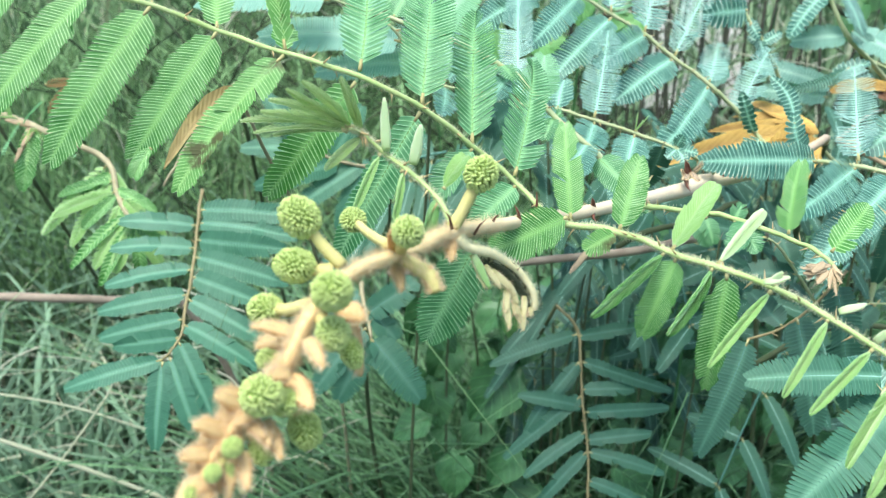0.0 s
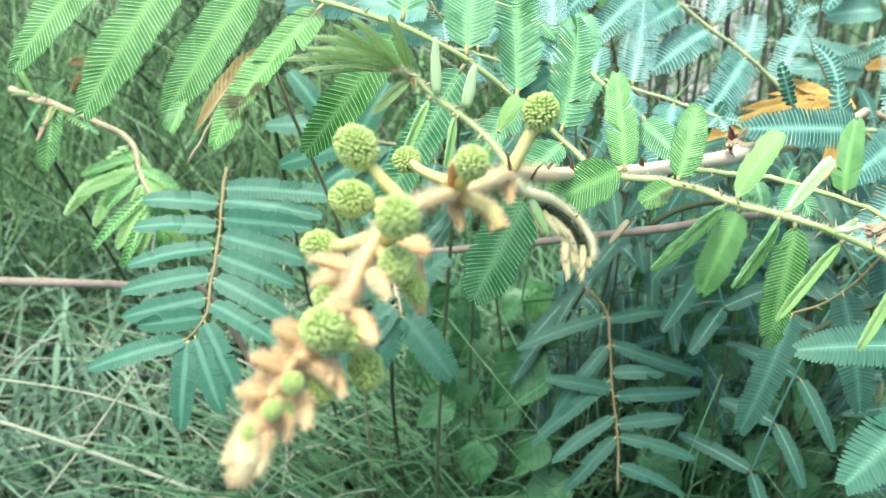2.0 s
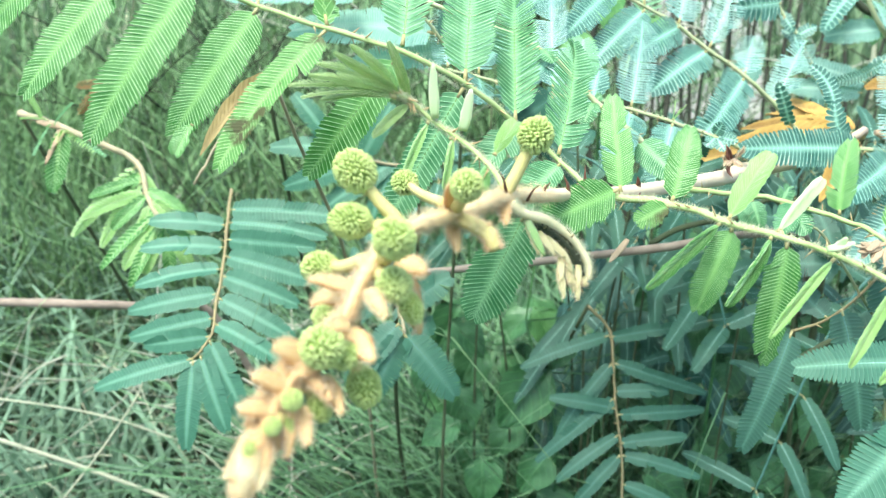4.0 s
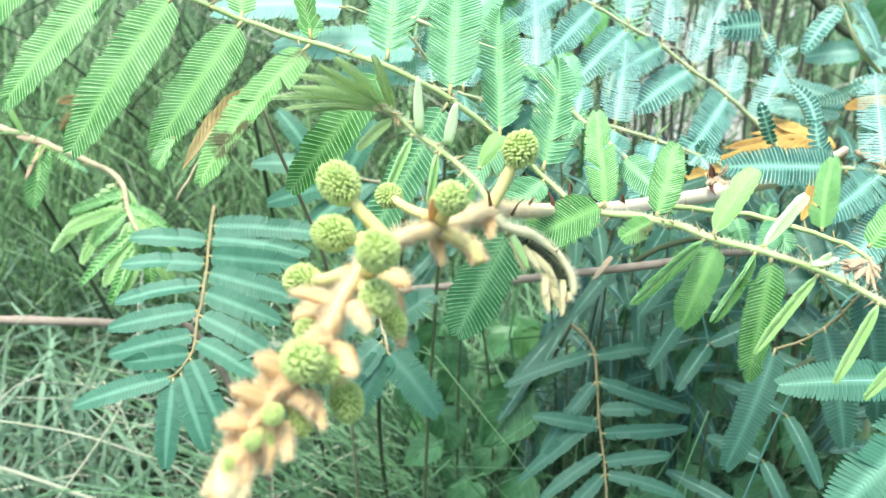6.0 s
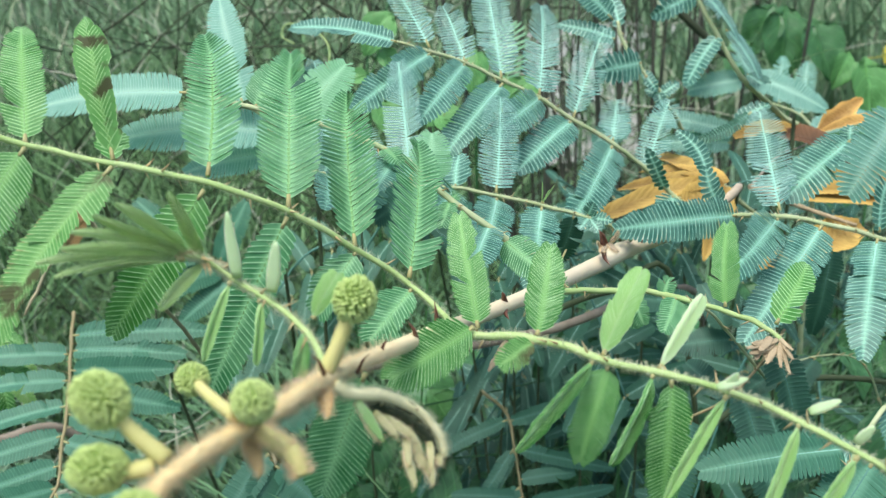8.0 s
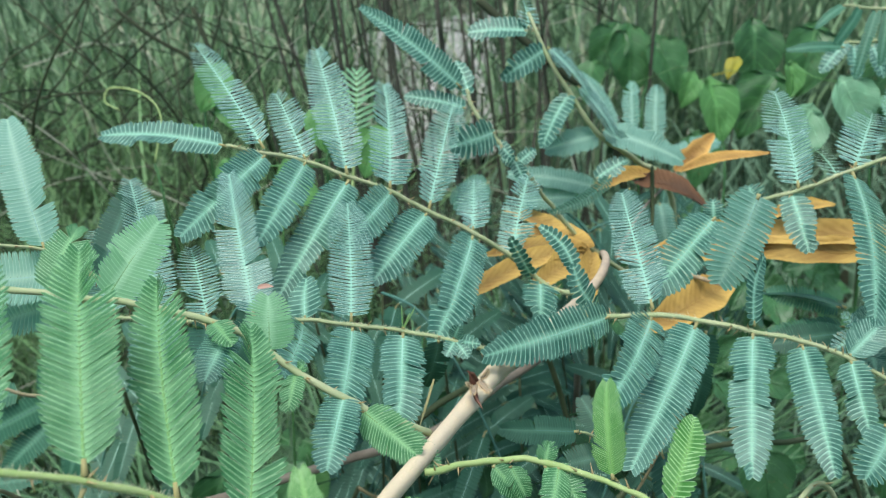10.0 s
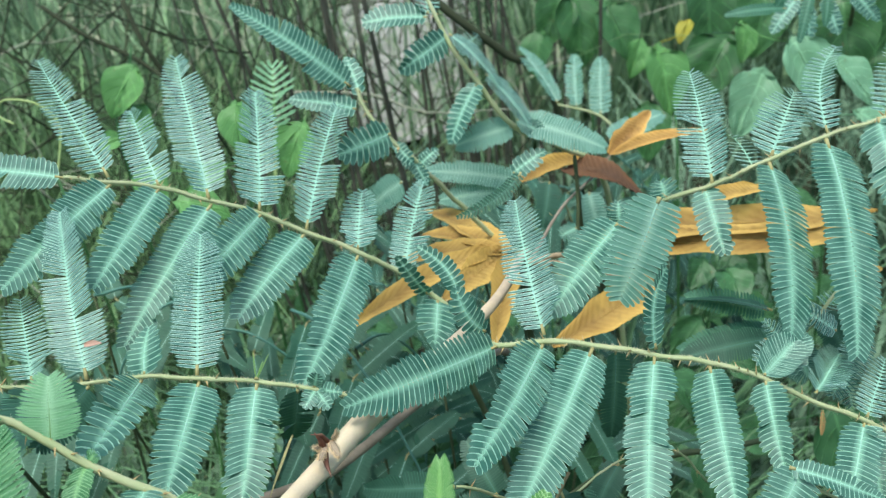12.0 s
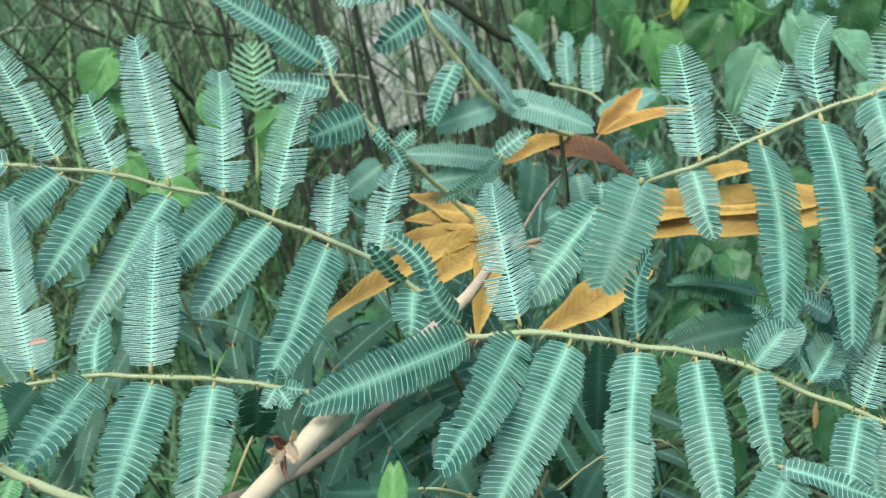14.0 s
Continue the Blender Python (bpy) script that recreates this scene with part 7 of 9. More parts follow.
pinna(leaf, (-0.3178, 0.6624, 0.7979), (-0.3266, 0.6428, 0.7560), 0.0159, 16, leaf=YOUNG, rib=RIB_YOUNG, seed=257, fold=0.3, splay=66, face=(0.41, -0.59, 0.70))
pinna(leaf, (-0.3067, 0.6669, 0.8079), (-0.2869, 0.6762, 0.8279), 0.0079, 12, leaf=DRY, rib=RIB_YOUNG, seed=258, fold=0.6, face=(0.31, -0.78, 0.54))
pinna(leaf, (-0.3091, 0.6767, 0.8278), (-0.2893, 0.6774, 0.8294), 0.0071, 12, leaf=DRY, rib=RIB_YOUNG, seed=259, fold=0.6, face=(0.05, -0.89, 0.45))
pinna(shoot, *[(-0.3222, 0.6484, 0.8086), (-0.3333, 0.6294, 0.8154)], 0.0045, 14, leaf=FOLDED, rib=RIB_YOUNG, seed=520, fold=0.55, splay=66)
pinna(shoot, *[(-0.3201, 0.6473, 0.8062), (-0.3182, 0.6088, 0.7945)], 0.0053, 14, leaf=MINT, rib=RIB_YOUNG, seed=521, fold=0.55, splay=66)
pinna(shoot, *[(-0.3129, 0.6453, 0.8016), (-0.2757, 0.6099, 0.7957)], 0.0060, 14, leaf=FOLDED, rib=RIB_YOUNG, seed=522, fold=0.55, splay=66)
pinna(shoot, *[(-0.3179, 0.6466, 0.8047), (-0.2999, 0.6441, 0.8224)], 0.0053, 14, leaf=MINT, rib=RIB_YOUNG, seed=523, fold=0.55, splay=66)
pinna(shoot, *[(-0.3116, 0.6449, 0.8008), (-0.2962, 0.5963, 0.7909)], 0.0045, 14, leaf=FOLDED, rib=RIB_YOUNG, seed=524, fold=0.55, splay=66)
pinna(shoot, *[(-0.3052, 0.6435, 0.7977), (-0.2708, 0.6182, 0.7897)], 0.0053, 14, leaf=MINT, rib=RIB_YOUNG, seed=525, fold=0.55, splay=66)
pinna(shoot, *[(-0.3312, 0.6584, 0.8067), (-0.3432, 0.6674, 0.8263)], 0.0053, 14, leaf=FOLDED, rib=RIB_YOUNG, seed=526, fold=0.55, splay=66)
shoot = thing("background_shoot", (-0.1444, 1.0113, 0.0000), "shoot with a drying ochre leaf", "shoot", "background shoots")
cane(shoot, [(-0.1344, 1.0113, -0.0200), (-0.1644, 0.8613, 0.4645), (-0.1444, 0.6113, 0.8446)], 0.0019, 0.0014)
leaf = rachis(shoot, [(-0.1444, 0.6113, 0.8446), (-0.1596, 0.6062, 0.8337), (-0.1795, 0.5928, 0.8048), (-0.1954, 0.5810, 0.7796)], 0.00155, 0.00093, TWIG, "dry ochre leaf", 2, 0)
pinna(leaf, (-0.1468, 0.6104, 0.8428), (-0.1596, 0.6054, 0.8319), 0.0096, 14, leaf=DRY, rib=RIB_YOUNG, seed=260, fold=0.6, face=(0.24, -0.74, 0.62))
pinna(leaf, (-0.1536, 0.6062, 0.8337), (-0.1667, 0.5975, 0.8150), 0.0096, 16, leaf=DRY, rib=RIB_YOUNG, seed=261, fold=0.6, face=(0.20, -0.92, 0.34))
shoot = thing("background_shoot", (-0.0504, 0.8989, 0.0000), "shoot with broad blue-green leaf segments", "shoot", "background shoots")
cane(shoot, [(-0.0404, 0.8989, -0.0200), (-0.0704, 0.7489, 0.4101), (-0.0504, 0.4989, 0.7456)], 0.0023, 0.0018)
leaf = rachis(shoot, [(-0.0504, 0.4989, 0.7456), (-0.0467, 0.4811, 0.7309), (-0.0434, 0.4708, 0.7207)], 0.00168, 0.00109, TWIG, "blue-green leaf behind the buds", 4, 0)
pinna(leaf, (-0.0434, 0.4708, 0.7207), (-0.0133, 0.4552, 0.6873), 0.0252, 30, leaf=DEEP, rib=RIB_SHADE_TINTED, seed=262, face=(0.12, -0.48, 0.87))
pinna(leaf, (-0.0455, 0.4709, 0.7206), (-0.0630, 0.4554, 0.6872), 0.0210, 30, leaf=DEEP, rib=RIB_SHADE_TINTED, seed=263, face=(0.21, -0.80, 0.56))
pinna(leaf, (-0.0464, 0.4760, 0.7257), (-0.0774, 0.4597, 0.6906), 0.0211, 30, leaf=DEEP, rib=RIB_SHADE_TINTED, seed=264, face=(-0.33, -0.63, 0.71))
pinna(leaf, (-0.0460, 0.4825, 0.7321), (-0.0159, 0.4907, 0.7498), 0.0212, 30, leaf=DEEP, rib=RIB_SHADE_TINTED, seed=265, face=(-0.02, -0.74, 0.68))
pinna(leaf, (-0.0479, 0.4855, 0.7345), (-0.0284, 0.4773, 0.7168), 0.0213, 30, leaf=DEEP, rib=RIB_SHADE_TINTED, seed=266, face=(0.15, -0.72, 0.68))
pinna(leaf, (-0.0501, 0.4930, 0.7406), (-0.0787, 0.4870, 0.7276), 0.0215, 30, leaf=DEEP, rib=RIB_SHADE_TINTED, seed=267, face=(0.08, -0.66, 0.74))
shoot = thing("background_shoot", (-0.0396, 1.0427, 0.0000), "shoot with soft blue-green leaf segments", "shoot", "background shoots")
cane(shoot, [(-0.0296, 1.0427, -0.0200), (-0.0596, 0.8927, 0.4235), (-0.0396, 0.6427, 0.7700)], 0.0019, 0.0014)
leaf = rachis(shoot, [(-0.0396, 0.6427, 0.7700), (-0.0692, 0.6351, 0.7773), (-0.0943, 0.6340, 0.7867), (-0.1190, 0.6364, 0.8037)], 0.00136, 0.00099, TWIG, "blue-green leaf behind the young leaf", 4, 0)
pinna(leaf, (-0.0776, 0.6340, 0.7786), (-0.1399, 0.6264, 0.7622), 0.0198, 30, leaf=TEAL, rib=RIB_SHADE_TINTED, seed=268, gap=1.0, face=(0.25, -0.86, 0.45))
pinna(leaf, (-0.0608, 0.6374, 0.7756), (-0.1127, 0.6228, 0.7442), 0.0199, 30, leaf=TEAL, rib=RIB_SHADE_TINTED, seed=269, gap=1.0, face=(0.04, -0.76, 0.65))
pinna(leaf, (-0.0943, 0.6342, 0.7875), (-0.1498, 0.6353, 0.7898), 0.0197, 30, leaf=TEAL, rib=RIB_SHADE_TINTED, seed=270, gap=1.0, face=(0.13, -0.70, 0.70))
pinna(leaf, (-0.1067, 0.6355, 0.7960), (-0.1322, 0.6495, 0.8261), 0.0187, 30, leaf=TEAL, rib=RIB_SHADE_TINTED, seed=271, gap=1.0, face=(0.18, -0.69, 0.70))
pinna(leaf, (-0.0566, 0.6387, 0.7751), (-0.0783, 0.6190, 0.7327), 0.0199, 30, leaf=TEAL, rib=RIB_SHADE_TINTED, seed=272, gap=1.0, face=(0.18, -0.65, 0.74))
pinna(leaf, (-0.0818, 0.6345, 0.7820), (-0.0603, 0.6508, 0.8170), 0.0189, 30, leaf=TEAL, rib=RIB_SHADE_TINTED, seed=273, gap=1.0, face=(0.19, -0.75, 0.64))
# This leaf's dark green has background shade mixed in.
shoot = thing("background_shoot", (0.0971, 1.0512, 0.0000), "shoot with narrow leaf segments coloured as shaded", "shoot", "background shoots")
cane(shoot, [(0.1071, 1.0512, -0.0200), (0.0771, 0.9012, 0.3554), (0.0971, 0.6512, 0.6461)], 0.0021, 0.0016)
leaf = rachis(shoot, [(0.0971, 0.6512, 0.6461), (0.1156, 0.6475, 0.6241), (0.1175, 0.6291, 0.5987), (0.1186, 0.6108, 0.5714), (0.1216, 0.5908, 0.5403), (0.1199, 0.5642, 0.5068)], 0.00126, 0.00094, OCHRE, "leaf stalk with narrow shade-coloured segments", 6, 0)
pinna(leaf, (0.1155, 0.6453, 0.6210), (0.0426, 0.6346, 0.5980), 0.0127, 26, leaf=DEEP, rib=RIB_SHADE_TINTED, seed=274, fold=0.1, face=(-0.25, -0.62, 0.75))
pinna(leaf, (0.1167, 0.6319, 0.6025), (0.0710, 0.6067, 0.5485), 0.0127, 26, leaf=DEEP, rib=RIB_SHADE_TINTED, seed=275, fold=0.1, face=(-0.25, -0.47, 0.85))
pinna(leaf, (0.1166, 0.6305, 0.6006), (0.0805, 0.6110, 0.5587), 0.0127, 26, leaf=DEEP, rib=RIB_SHADE_TINTED, seed=276, fold=0.1, face=(-0.25, -0.67, 0.70))
pinna(leaf, (0.1179, 0.6160, 0.5792), (0.0540, 0.5945, 0.5328), 0.0126, 26, leaf=DEEP, rib=RIB_SHADE_TINTED, seed=277, fold=0.1, face=(-0.07, -0.70, 0.71))
pinna(leaf, (0.1186, 0.6108, 0.5714), (0.0657, 0.6148, 0.5800), 0.0126, 26, leaf=DEEP, rib=RIB_SHADE_TINTED, seed=278, fold=0.1, face=(-0.28, -0.63, 0.73))
pinna(leaf, (0.1200, 0.5996, 0.5539), (0.0702, 0.5843, 0.5210), 0.0125, 26, leaf=DEEP, rib=RIB_SHADE_TINTED, seed=279, fold=0.1, face=(-0.18, -0.48, 0.86))
pinna(leaf, (0.1206, 0.5909, 0.5403), (0.0793, 0.5726, 0.5012), 0.0125, 26, leaf=DEEP, rib=RIB_SHADE_TINTED, seed=280, fold=0.1, face=(-0.13, -0.72, 0.68))
pinna(leaf, (0.1154, 0.6444, 0.6198), (0.1839, 0.6485, 0.6285), 0.0127, 26, leaf=DEEP, rib=RIB_SHADE_TINTED, seed=281, fold=0.1, face=(0.09, -0.78, 0.62))
pinna(leaf, (0.1176, 0.6318, 0.6025), (0.1924, 0.6214, 0.5801), 0.0127, 26, leaf=DEEP, rib=RIB_SHADE_TINTED, seed=282, fold=0.1, face=(-0.06, -0.81, 0.58))
pinna(leaf, (0.1180, 0.6186, 0.5831), (0.1606, 0.6186, 0.5831), 0.0127, 26, leaf=DEEP, rib=RIB_SHADE_TINTED, seed=283, fold=0.1, face=(0.10, -0.62, 0.78))
pinna(leaf, (0.1195, 0.6083, 0.5675), (0.1884, 0.6099, 0.5709), 0.0126, 26, leaf=DEEP, rib=RIB_SHADE_TINTED, seed=284, fold=0.1, face=(0.08, -0.84, 0.53))
pinna(leaf, (0.1208, 0.5958, 0.5481), (0.1735, 0.5982, 0.5532), 0.0125, 26, leaf=DEEP, rib=RIB_SHADE_TINTED, seed=285, fold=0.1, face=(0.10, -0.69, 0.72))
pinna(leaf, (0.1216, 0.5908, 0.5403), (0.1835, 0.5833, 0.5242), 0.0125, 26, leaf=DEEP, rib=RIB_SHADE_TINTED, seed=286, fold=0.1, face=(0.08, -0.56, 0.82))
pinna(leaf, (0.1207, 0.5767, 0.5225), (0.1719, 0.5669, 0.5014), 0.0124, 26, leaf=DEEP, rib=RIB_SHADE_TINTED, seed=287, fold=0.1, face=(-0.17, -0.38, 0.91))
shoot = thing("background_shoot", (-0.0060, 0.5914, 0.0000), "shoot with long level blue-green segments", "shoot", "background shoots")
cane(shoot, [(0.0040, 0.5914, -0.0200), (-0.0260, 0.5814, 0.4275), (-0.0060, 0.5414, 0.8550)], 0.0014, 0.0011)
leaf = rachis(shoot, [(-0.0060, 0.5414, 0.8550), (-0.0199, 0.5238, 0.8898), (-0.0351, 0.5211, 0.9070), (-0.0646, 0.5179, 0.9191)], 0.00127, 0.00076, RACHIS_MATURE, "long blue-green leaf", 8, 0)
# Level segments are paler by colour, as though lit from above.
pinna(leaf, (-0.0635, 0.5178, 0.9176), (-0.1402, 0.5249, 0.9159), 0.0278, 56, leaf=LIT_TINTED, rib=RIB_MATURE, seed=288, face=(0.0, -0.6, 0.8), gap=1.0)
pinna(leaf, (-0.0219, 0.5235, 0.8926), (-0.1080, 0.5326, 0.8938), 0.0301, 58, leaf=LIT_TINTED, rib=RIB_MATURE, seed=289, face=(0.0, -0.6, 0.8), gap=1.0)
pinna(leaf, (-0.0379, 0.5208, 0.9079), (-0.0481, 0.5732, 0.9584), 0.0213, 38, leaf=LIT_TINTED, rib=RIB_MATURE, seed=290, face=(-0.02, -0.87, 0.50))
pinna(leaf, (-0.0155, 0.5298, 0.8786), (-0.0747, 0.5335, 0.8724), 0.0247, 34, leaf=LIT_TINTED, rib=RIB_MATURE, seed=291, face=(0.0, -0.6, 0.8), gap=1.0)
pinna(leaf, (-0.0109, 0.5357, 0.8670), (0.0095, 0.5701, 0.9066), 0.0193, 30, leaf=MATURE, rib=RIB_MATURE, seed=292, face=(-0.11, -0.79, 0.60))
pinna(leaf, (-0.0201, 0.5244, 0.8882), (0.0011, 0.5657, 0.9178), 0.0187, 30, leaf=SHADE_TINTED, rib=RIB_SHADE_TINTED, seed=293, face=(0.13, -0.77, 0.63))

# dry curled leaf behind the young one
shoot = thing("background_shoot", (-0.1100, 0.9000, 0.0000), "shoot with a curled brown dead leaf", "shoot", "background shoots")
CURLED = [(-0.0973, 0.4133, 0.8932), (-0.1054, 0.4112, 0.8888), (-0.1152, 0.4074, 0.8805), (-0.1213, 0.3927, 0.8726), (-0.1255, 0.3782, 0.8652)]
cane(shoot, [(-0.1100, 0.9000, -0.0200), (-0.1000, 0.7000, 0.6000), CURLED[0]], 0.002, 0.001, TWIG)
blade_leaf(shoot, CURLED, 0.0085, CURLED_LEAF, "curled_leaf", "brown curled dead leaf segment", cup=0.7, wave=0.08, seed=231)

# ---- low brown stems ----
cane_thing = thing("brown_stem", (-0.1787, 0.8998, 0.0000), "thin reddish brown stem lying in the grass", "stem")
cane(cane_thing, [(-0.5215, 0.7964, 0.5787), (-0.4080, 0.7775, 0.5856), (-0.3364, 0.7939, 0.5735), (-0.2757, 0.8346, 0.5425), (-0.2212, 0.8713, 0.3364), (-0.1787, 0.8998, -0.0200)], 0.0045, 0.0040, WOODY)
cane_thing = thing("brown_stem", (-0.1212, 0.7947, 0.0000), "slender pale straw stem leaning in the grass", "stem")
cane(cane_thing, [(-0.5410, 0.8202, 0.3931), (-0.4382, 0.8061, 0.3628), (-0.3096, 0.7863, 0.3203), (-0.2372, 0.7895, 0.2799), (-0.1720, 0.7924, 0.1736), (-0.1212, 0.7947, -0.0200)], 0.0026, 0.0023, STRAW)
cane_thing = thing("brown_stem", (-0.1821, 0.8275, 0.0000), "pale curled straw stem in the grass", "stem")
cane(cane_thing, [(-0.5410, 0.8392, 0.4339), (-0.4446, 0.8332, 0.4211), (-0.3675, 0.8243, 0.4019), (-0.2962, 0.8255, 0.3572), (-0.2320, 0.8266, 0.2215), (-0.1821, 0.8275, -0.0200)], 0.0013, 0.0012, STRAW)
cane_thing = thing("brown_stem", (-0.3234, 0.9260, 0.0000), "pale dry straw stem in the grass", "stem")
cane(cane_thing, [(-0.4528, 0.7431, 0.3460), (-0.4040, 0.7689, 0.4014), (-0.3689, 0.8114, 0.4453), (-0.3514, 0.8555, 0.4689), (-0.3357, 0.8952, 0.2907), (-0.3234, 0.9260, -0.0200)], 0.0012, 0.0011, STRAW)
cane_thing = thing("brown_stem", (0.3767, 0.8959, 0.0000), "brown woody stem passing behind the leaves", "stem")
cane(cane_thing, [(-0.0397, 0.5993, 0.7018), (0.0168, 0.5843, 0.7139), (0.0798, 0.5702, 0.7276), (0.1367, 0.5559, 0.7413), (0.2149, 0.6344, 0.7163), (0.3107, 0.7420, 0.6573), (0.3567, 0.8559, 0.4500), (0.3767, 0.8959, -0.0200)], 0.0026, 0.0034, WOODY)
cane_thing = thing("brown_stem", (0.3175, 0.6537, 0.0000), "brown stem passing under the leaves", "stem")
cane(cane_thing, [(0.1266, 0.5782, 0.7331), (0.1492, 0.5780, 0.7463), (0.1869, 0.5904, 0.7467), (0.2371, 0.6148, 0.7315), (0.2823, 0.6367, 0.4535), (0.3175, 0.6537, -0.0200)], 0.0022, 0.0020, CANE)
cane_thing = thing("brown_stem", (0.5603, 0.5739, 0.0000), "brown stem passing under the leaves", "stem")
cane(cane_thing, [(0.2121, 0.5061, 0.6800), (0.2562, 0.5232, 0.6940), (0.2986, 0.5340, 0.6937), (0.3652, 0.5409, 0.6757), (0.4402, 0.5536, 0.6264), (0.5077, 0.5650, 0.3884), (0.5603, 0.5739, -0.0200)], 0.002, 0.0018, CANE)
cane_thing = thing("brown_stem", (0.2280, 2.4113, 0.0000), "dark thin stem leaning behind the grass", "stem")
cane(cane_thing, [(-0.0516, 1.6299, 0.9204), (-0.0039, 1.5945, 0.8740), (0.0694, 1.5695, 0.8165), (0.1304, 1.5471, 0.7330), (0.1853, 2.0670, 0.4545), (0.2280, 2.4113, -0.0200)], 0.0035, 0.0032, BROWN_TWIG)
cane_thing = thing("brown_stem", (0.1416, 2.4168, 0.0000), "dark thin stem leaning behind the grass", "stem")
cane(cane_thing, [(0.0637, 1.5929, 0.9109), (0.0775, 1.5584, 0.8461), (0.0955, 1.5509, 0.7926), (0.1133, 1.5378, 0.7030), (0.1292, 2.0660, 0.4359), (0.1416, 2.4168, -0.0200)], 0.004, 0.0036, BROWN_TWIG)
cane_thing = thing("brown_stem", (0.5829, 1.0522, 0.0000), "dark brown branch behind the leafy branch", "stem")
cane(cane_thing, [(0.3723, 1.1118, 0.9218), (0.4166, 1.0745, 0.8693), (0.4600, 1.0642, 0.8251), (0.5073, 1.0596, 0.7710), (0.5498, 1.0554, 0.4780), (0.5829, 1.0522, -0.0200)], 0.005, 0.0045, BROWN_TWIG)
cane_thing = thing("brown_stem", (0.3740, 0.7200, 0.0000), "thin dark red stem", "stem")
cane(cane_thing, [(0.3456, 0.6714, 0.7710), (0.3546, 0.6823, 0.7995), (0.3621, 0.6968, 0.8104), (0.3688, 0.7098, 0.5025), (0.3740, 0.7200, -0.0200)], 0.0014, 0.0013, CANE)

# ---- broad-leaved climbers behind ----
vine = thing("climbing_vine", (0.0419, 1.1030, 0.0000), "climber with fresh green lobed leaves", "vine", "broad-leaved climbers")
cane(vine, [(0.0419, 1.1030, -0.0200), (0.0419, 1.0530, 0.7699), (0.0572, 1.0645, 0.8516), (0.0774, 1.0761, 0.9123)], 0.0017, 0.0012, VINE_DARK, "vine_stem")
heart_leaf(vine, (0.0572, 1.0645, 0.8516), (0.0732, 1.0571, 0.8936), (0.0404, 1.0396, 0.8612), 0.0413, VINE, 293)
heart_leaf(vine, (0.0572, 1.0645, 0.8516), (0.0658, 1.0540, 0.8585), (0.0728, 1.0307, 0.8376), 0.0232, VINE, 294)
heart_leaf(vine, (0.0572, 1.0645, 0.8516), (0.0442, 1.0588, 0.8317), (0.0207, 1.0530, 0.8296), 0.0216, VINE, 295)
vine = thing("climbing_vine", (0.1450, 0.9906, 0.0000), "climber with yellow-green rounded leaves", "vine", "broad-leaved climbers")
cane(vine, [(0.1450, 0.9906, -0.0200), (0.1450, 0.9406, 0.7383), (0.1580, 0.9485, 0.8109), (0.1679, 0.9701, 0.8625)], 0.0017, 0.0012, VINE_DARK, "vine_stem")
heart_leaf(vine, (0.1679, 0.9701, 0.8625), (0.1563, 0.9708, 0.8570), (0.1451, 0.9463, 0.8227), 0.0350, VINE, 296)
heart_leaf(vine, (0.1580, 0.9485, 0.8109), (0.2091, 0.9641, 0.8262), (0.1815, 0.9441, 0.7914), 0.0403, VINE, 297)
heart_leaf(vine, (0.1580, 0.9485, 0.8109), (0.1315, 1.0049, 0.7939), (0.1008, 0.9985, 0.7861), 0.0279, VINE, 298)
heart_leaf(vine, (0.1580, 0.9485, 0.8109), (0.0571, 1.0401, 0.7999), (0.0669, 1.0119, 0.7701), 0.0329, VINE, 299)
vine = thing("climbing_vine", (0.6109, 1.0246, 0.0000), "climber with heart-shaped green leaves", "vine", "broad-leaved climbers")
cane(vine, [(0.6109, 1.0246, -0.0200), (0.6109, 0.9746, 0.6528), (0.6561, 1.0534, 0.7258), (0.6628, 1.0840, 0.7945)], 0.0017, 0.0012, VINE_DARK, "vine_stem")
heart_leaf(vine, (0.6561, 1.0534, 0.7258), (0.6310, 1.0364, 0.7956), (0.6310, 0.9966, 0.7354), 0.0601, VINE, 300)
heart_leaf(vine, (0.6561, 1.0534, 0.7258), (0.7356, 1.0589, 0.7847), (0.6741, 1.0390, 0.7303), 0.0688, VINE_DARK, 301)
heart_leaf(vine, (0.6628, 1.0840, 0.7945), (0.6408, 1.0916, 0.7975), (0.6189, 1.0711, 0.7652), 0.0344, VINE, 302)
heart_leaf(vine, (0.6628, 1.0840, 0.7945), (0.7282, 1.1257, 0.8008), (0.7051, 1.1133, 0.7851), 0.0216, VINE_YELLOW, 303)
heart_leaf(vine, (0.6561, 1.0534, 0.7258), (0.6051, 1.0180, 0.7412), (0.5852, 0.9892, 0.6926), 0.0492, VINE_DARK, 304)
vine = thing("climbing_vine", (0.7323, 0.9292, 0.0000), "climber with pale grey-green leaves", "vine", "broad-leaved climbers")
cane(vine, [(0.7323, 0.9292, -0.0200), (0.7323, 0.8792, 0.6440), (0.7463, 0.9176, 0.7335), (0.7466, 0.9472, 0.7965)], 0.0017, 0.0012, VINE_DARK, "vine_stem")
heart_leaf(vine, (0.7463, 0.9176, 0.7335), (0.7247, 0.9222, 0.8029), (0.7335, 0.8837, 0.7508), 0.0553, VINE_PALE, 305)
heart_leaf(vine, (0.7463, 0.9176, 0.7335), (0.7025, 0.9470, 0.7698), (0.6588, 0.9242, 0.7196), 0.0571, VINE_PALE, 306)
heart_leaf(vine, (0.7463, 0.9176, 0.7335), (0.7673, 0.9085, 0.7751), (0.7926, 0.8721, 0.7373), 0.0508, VINE_PALE, 307)
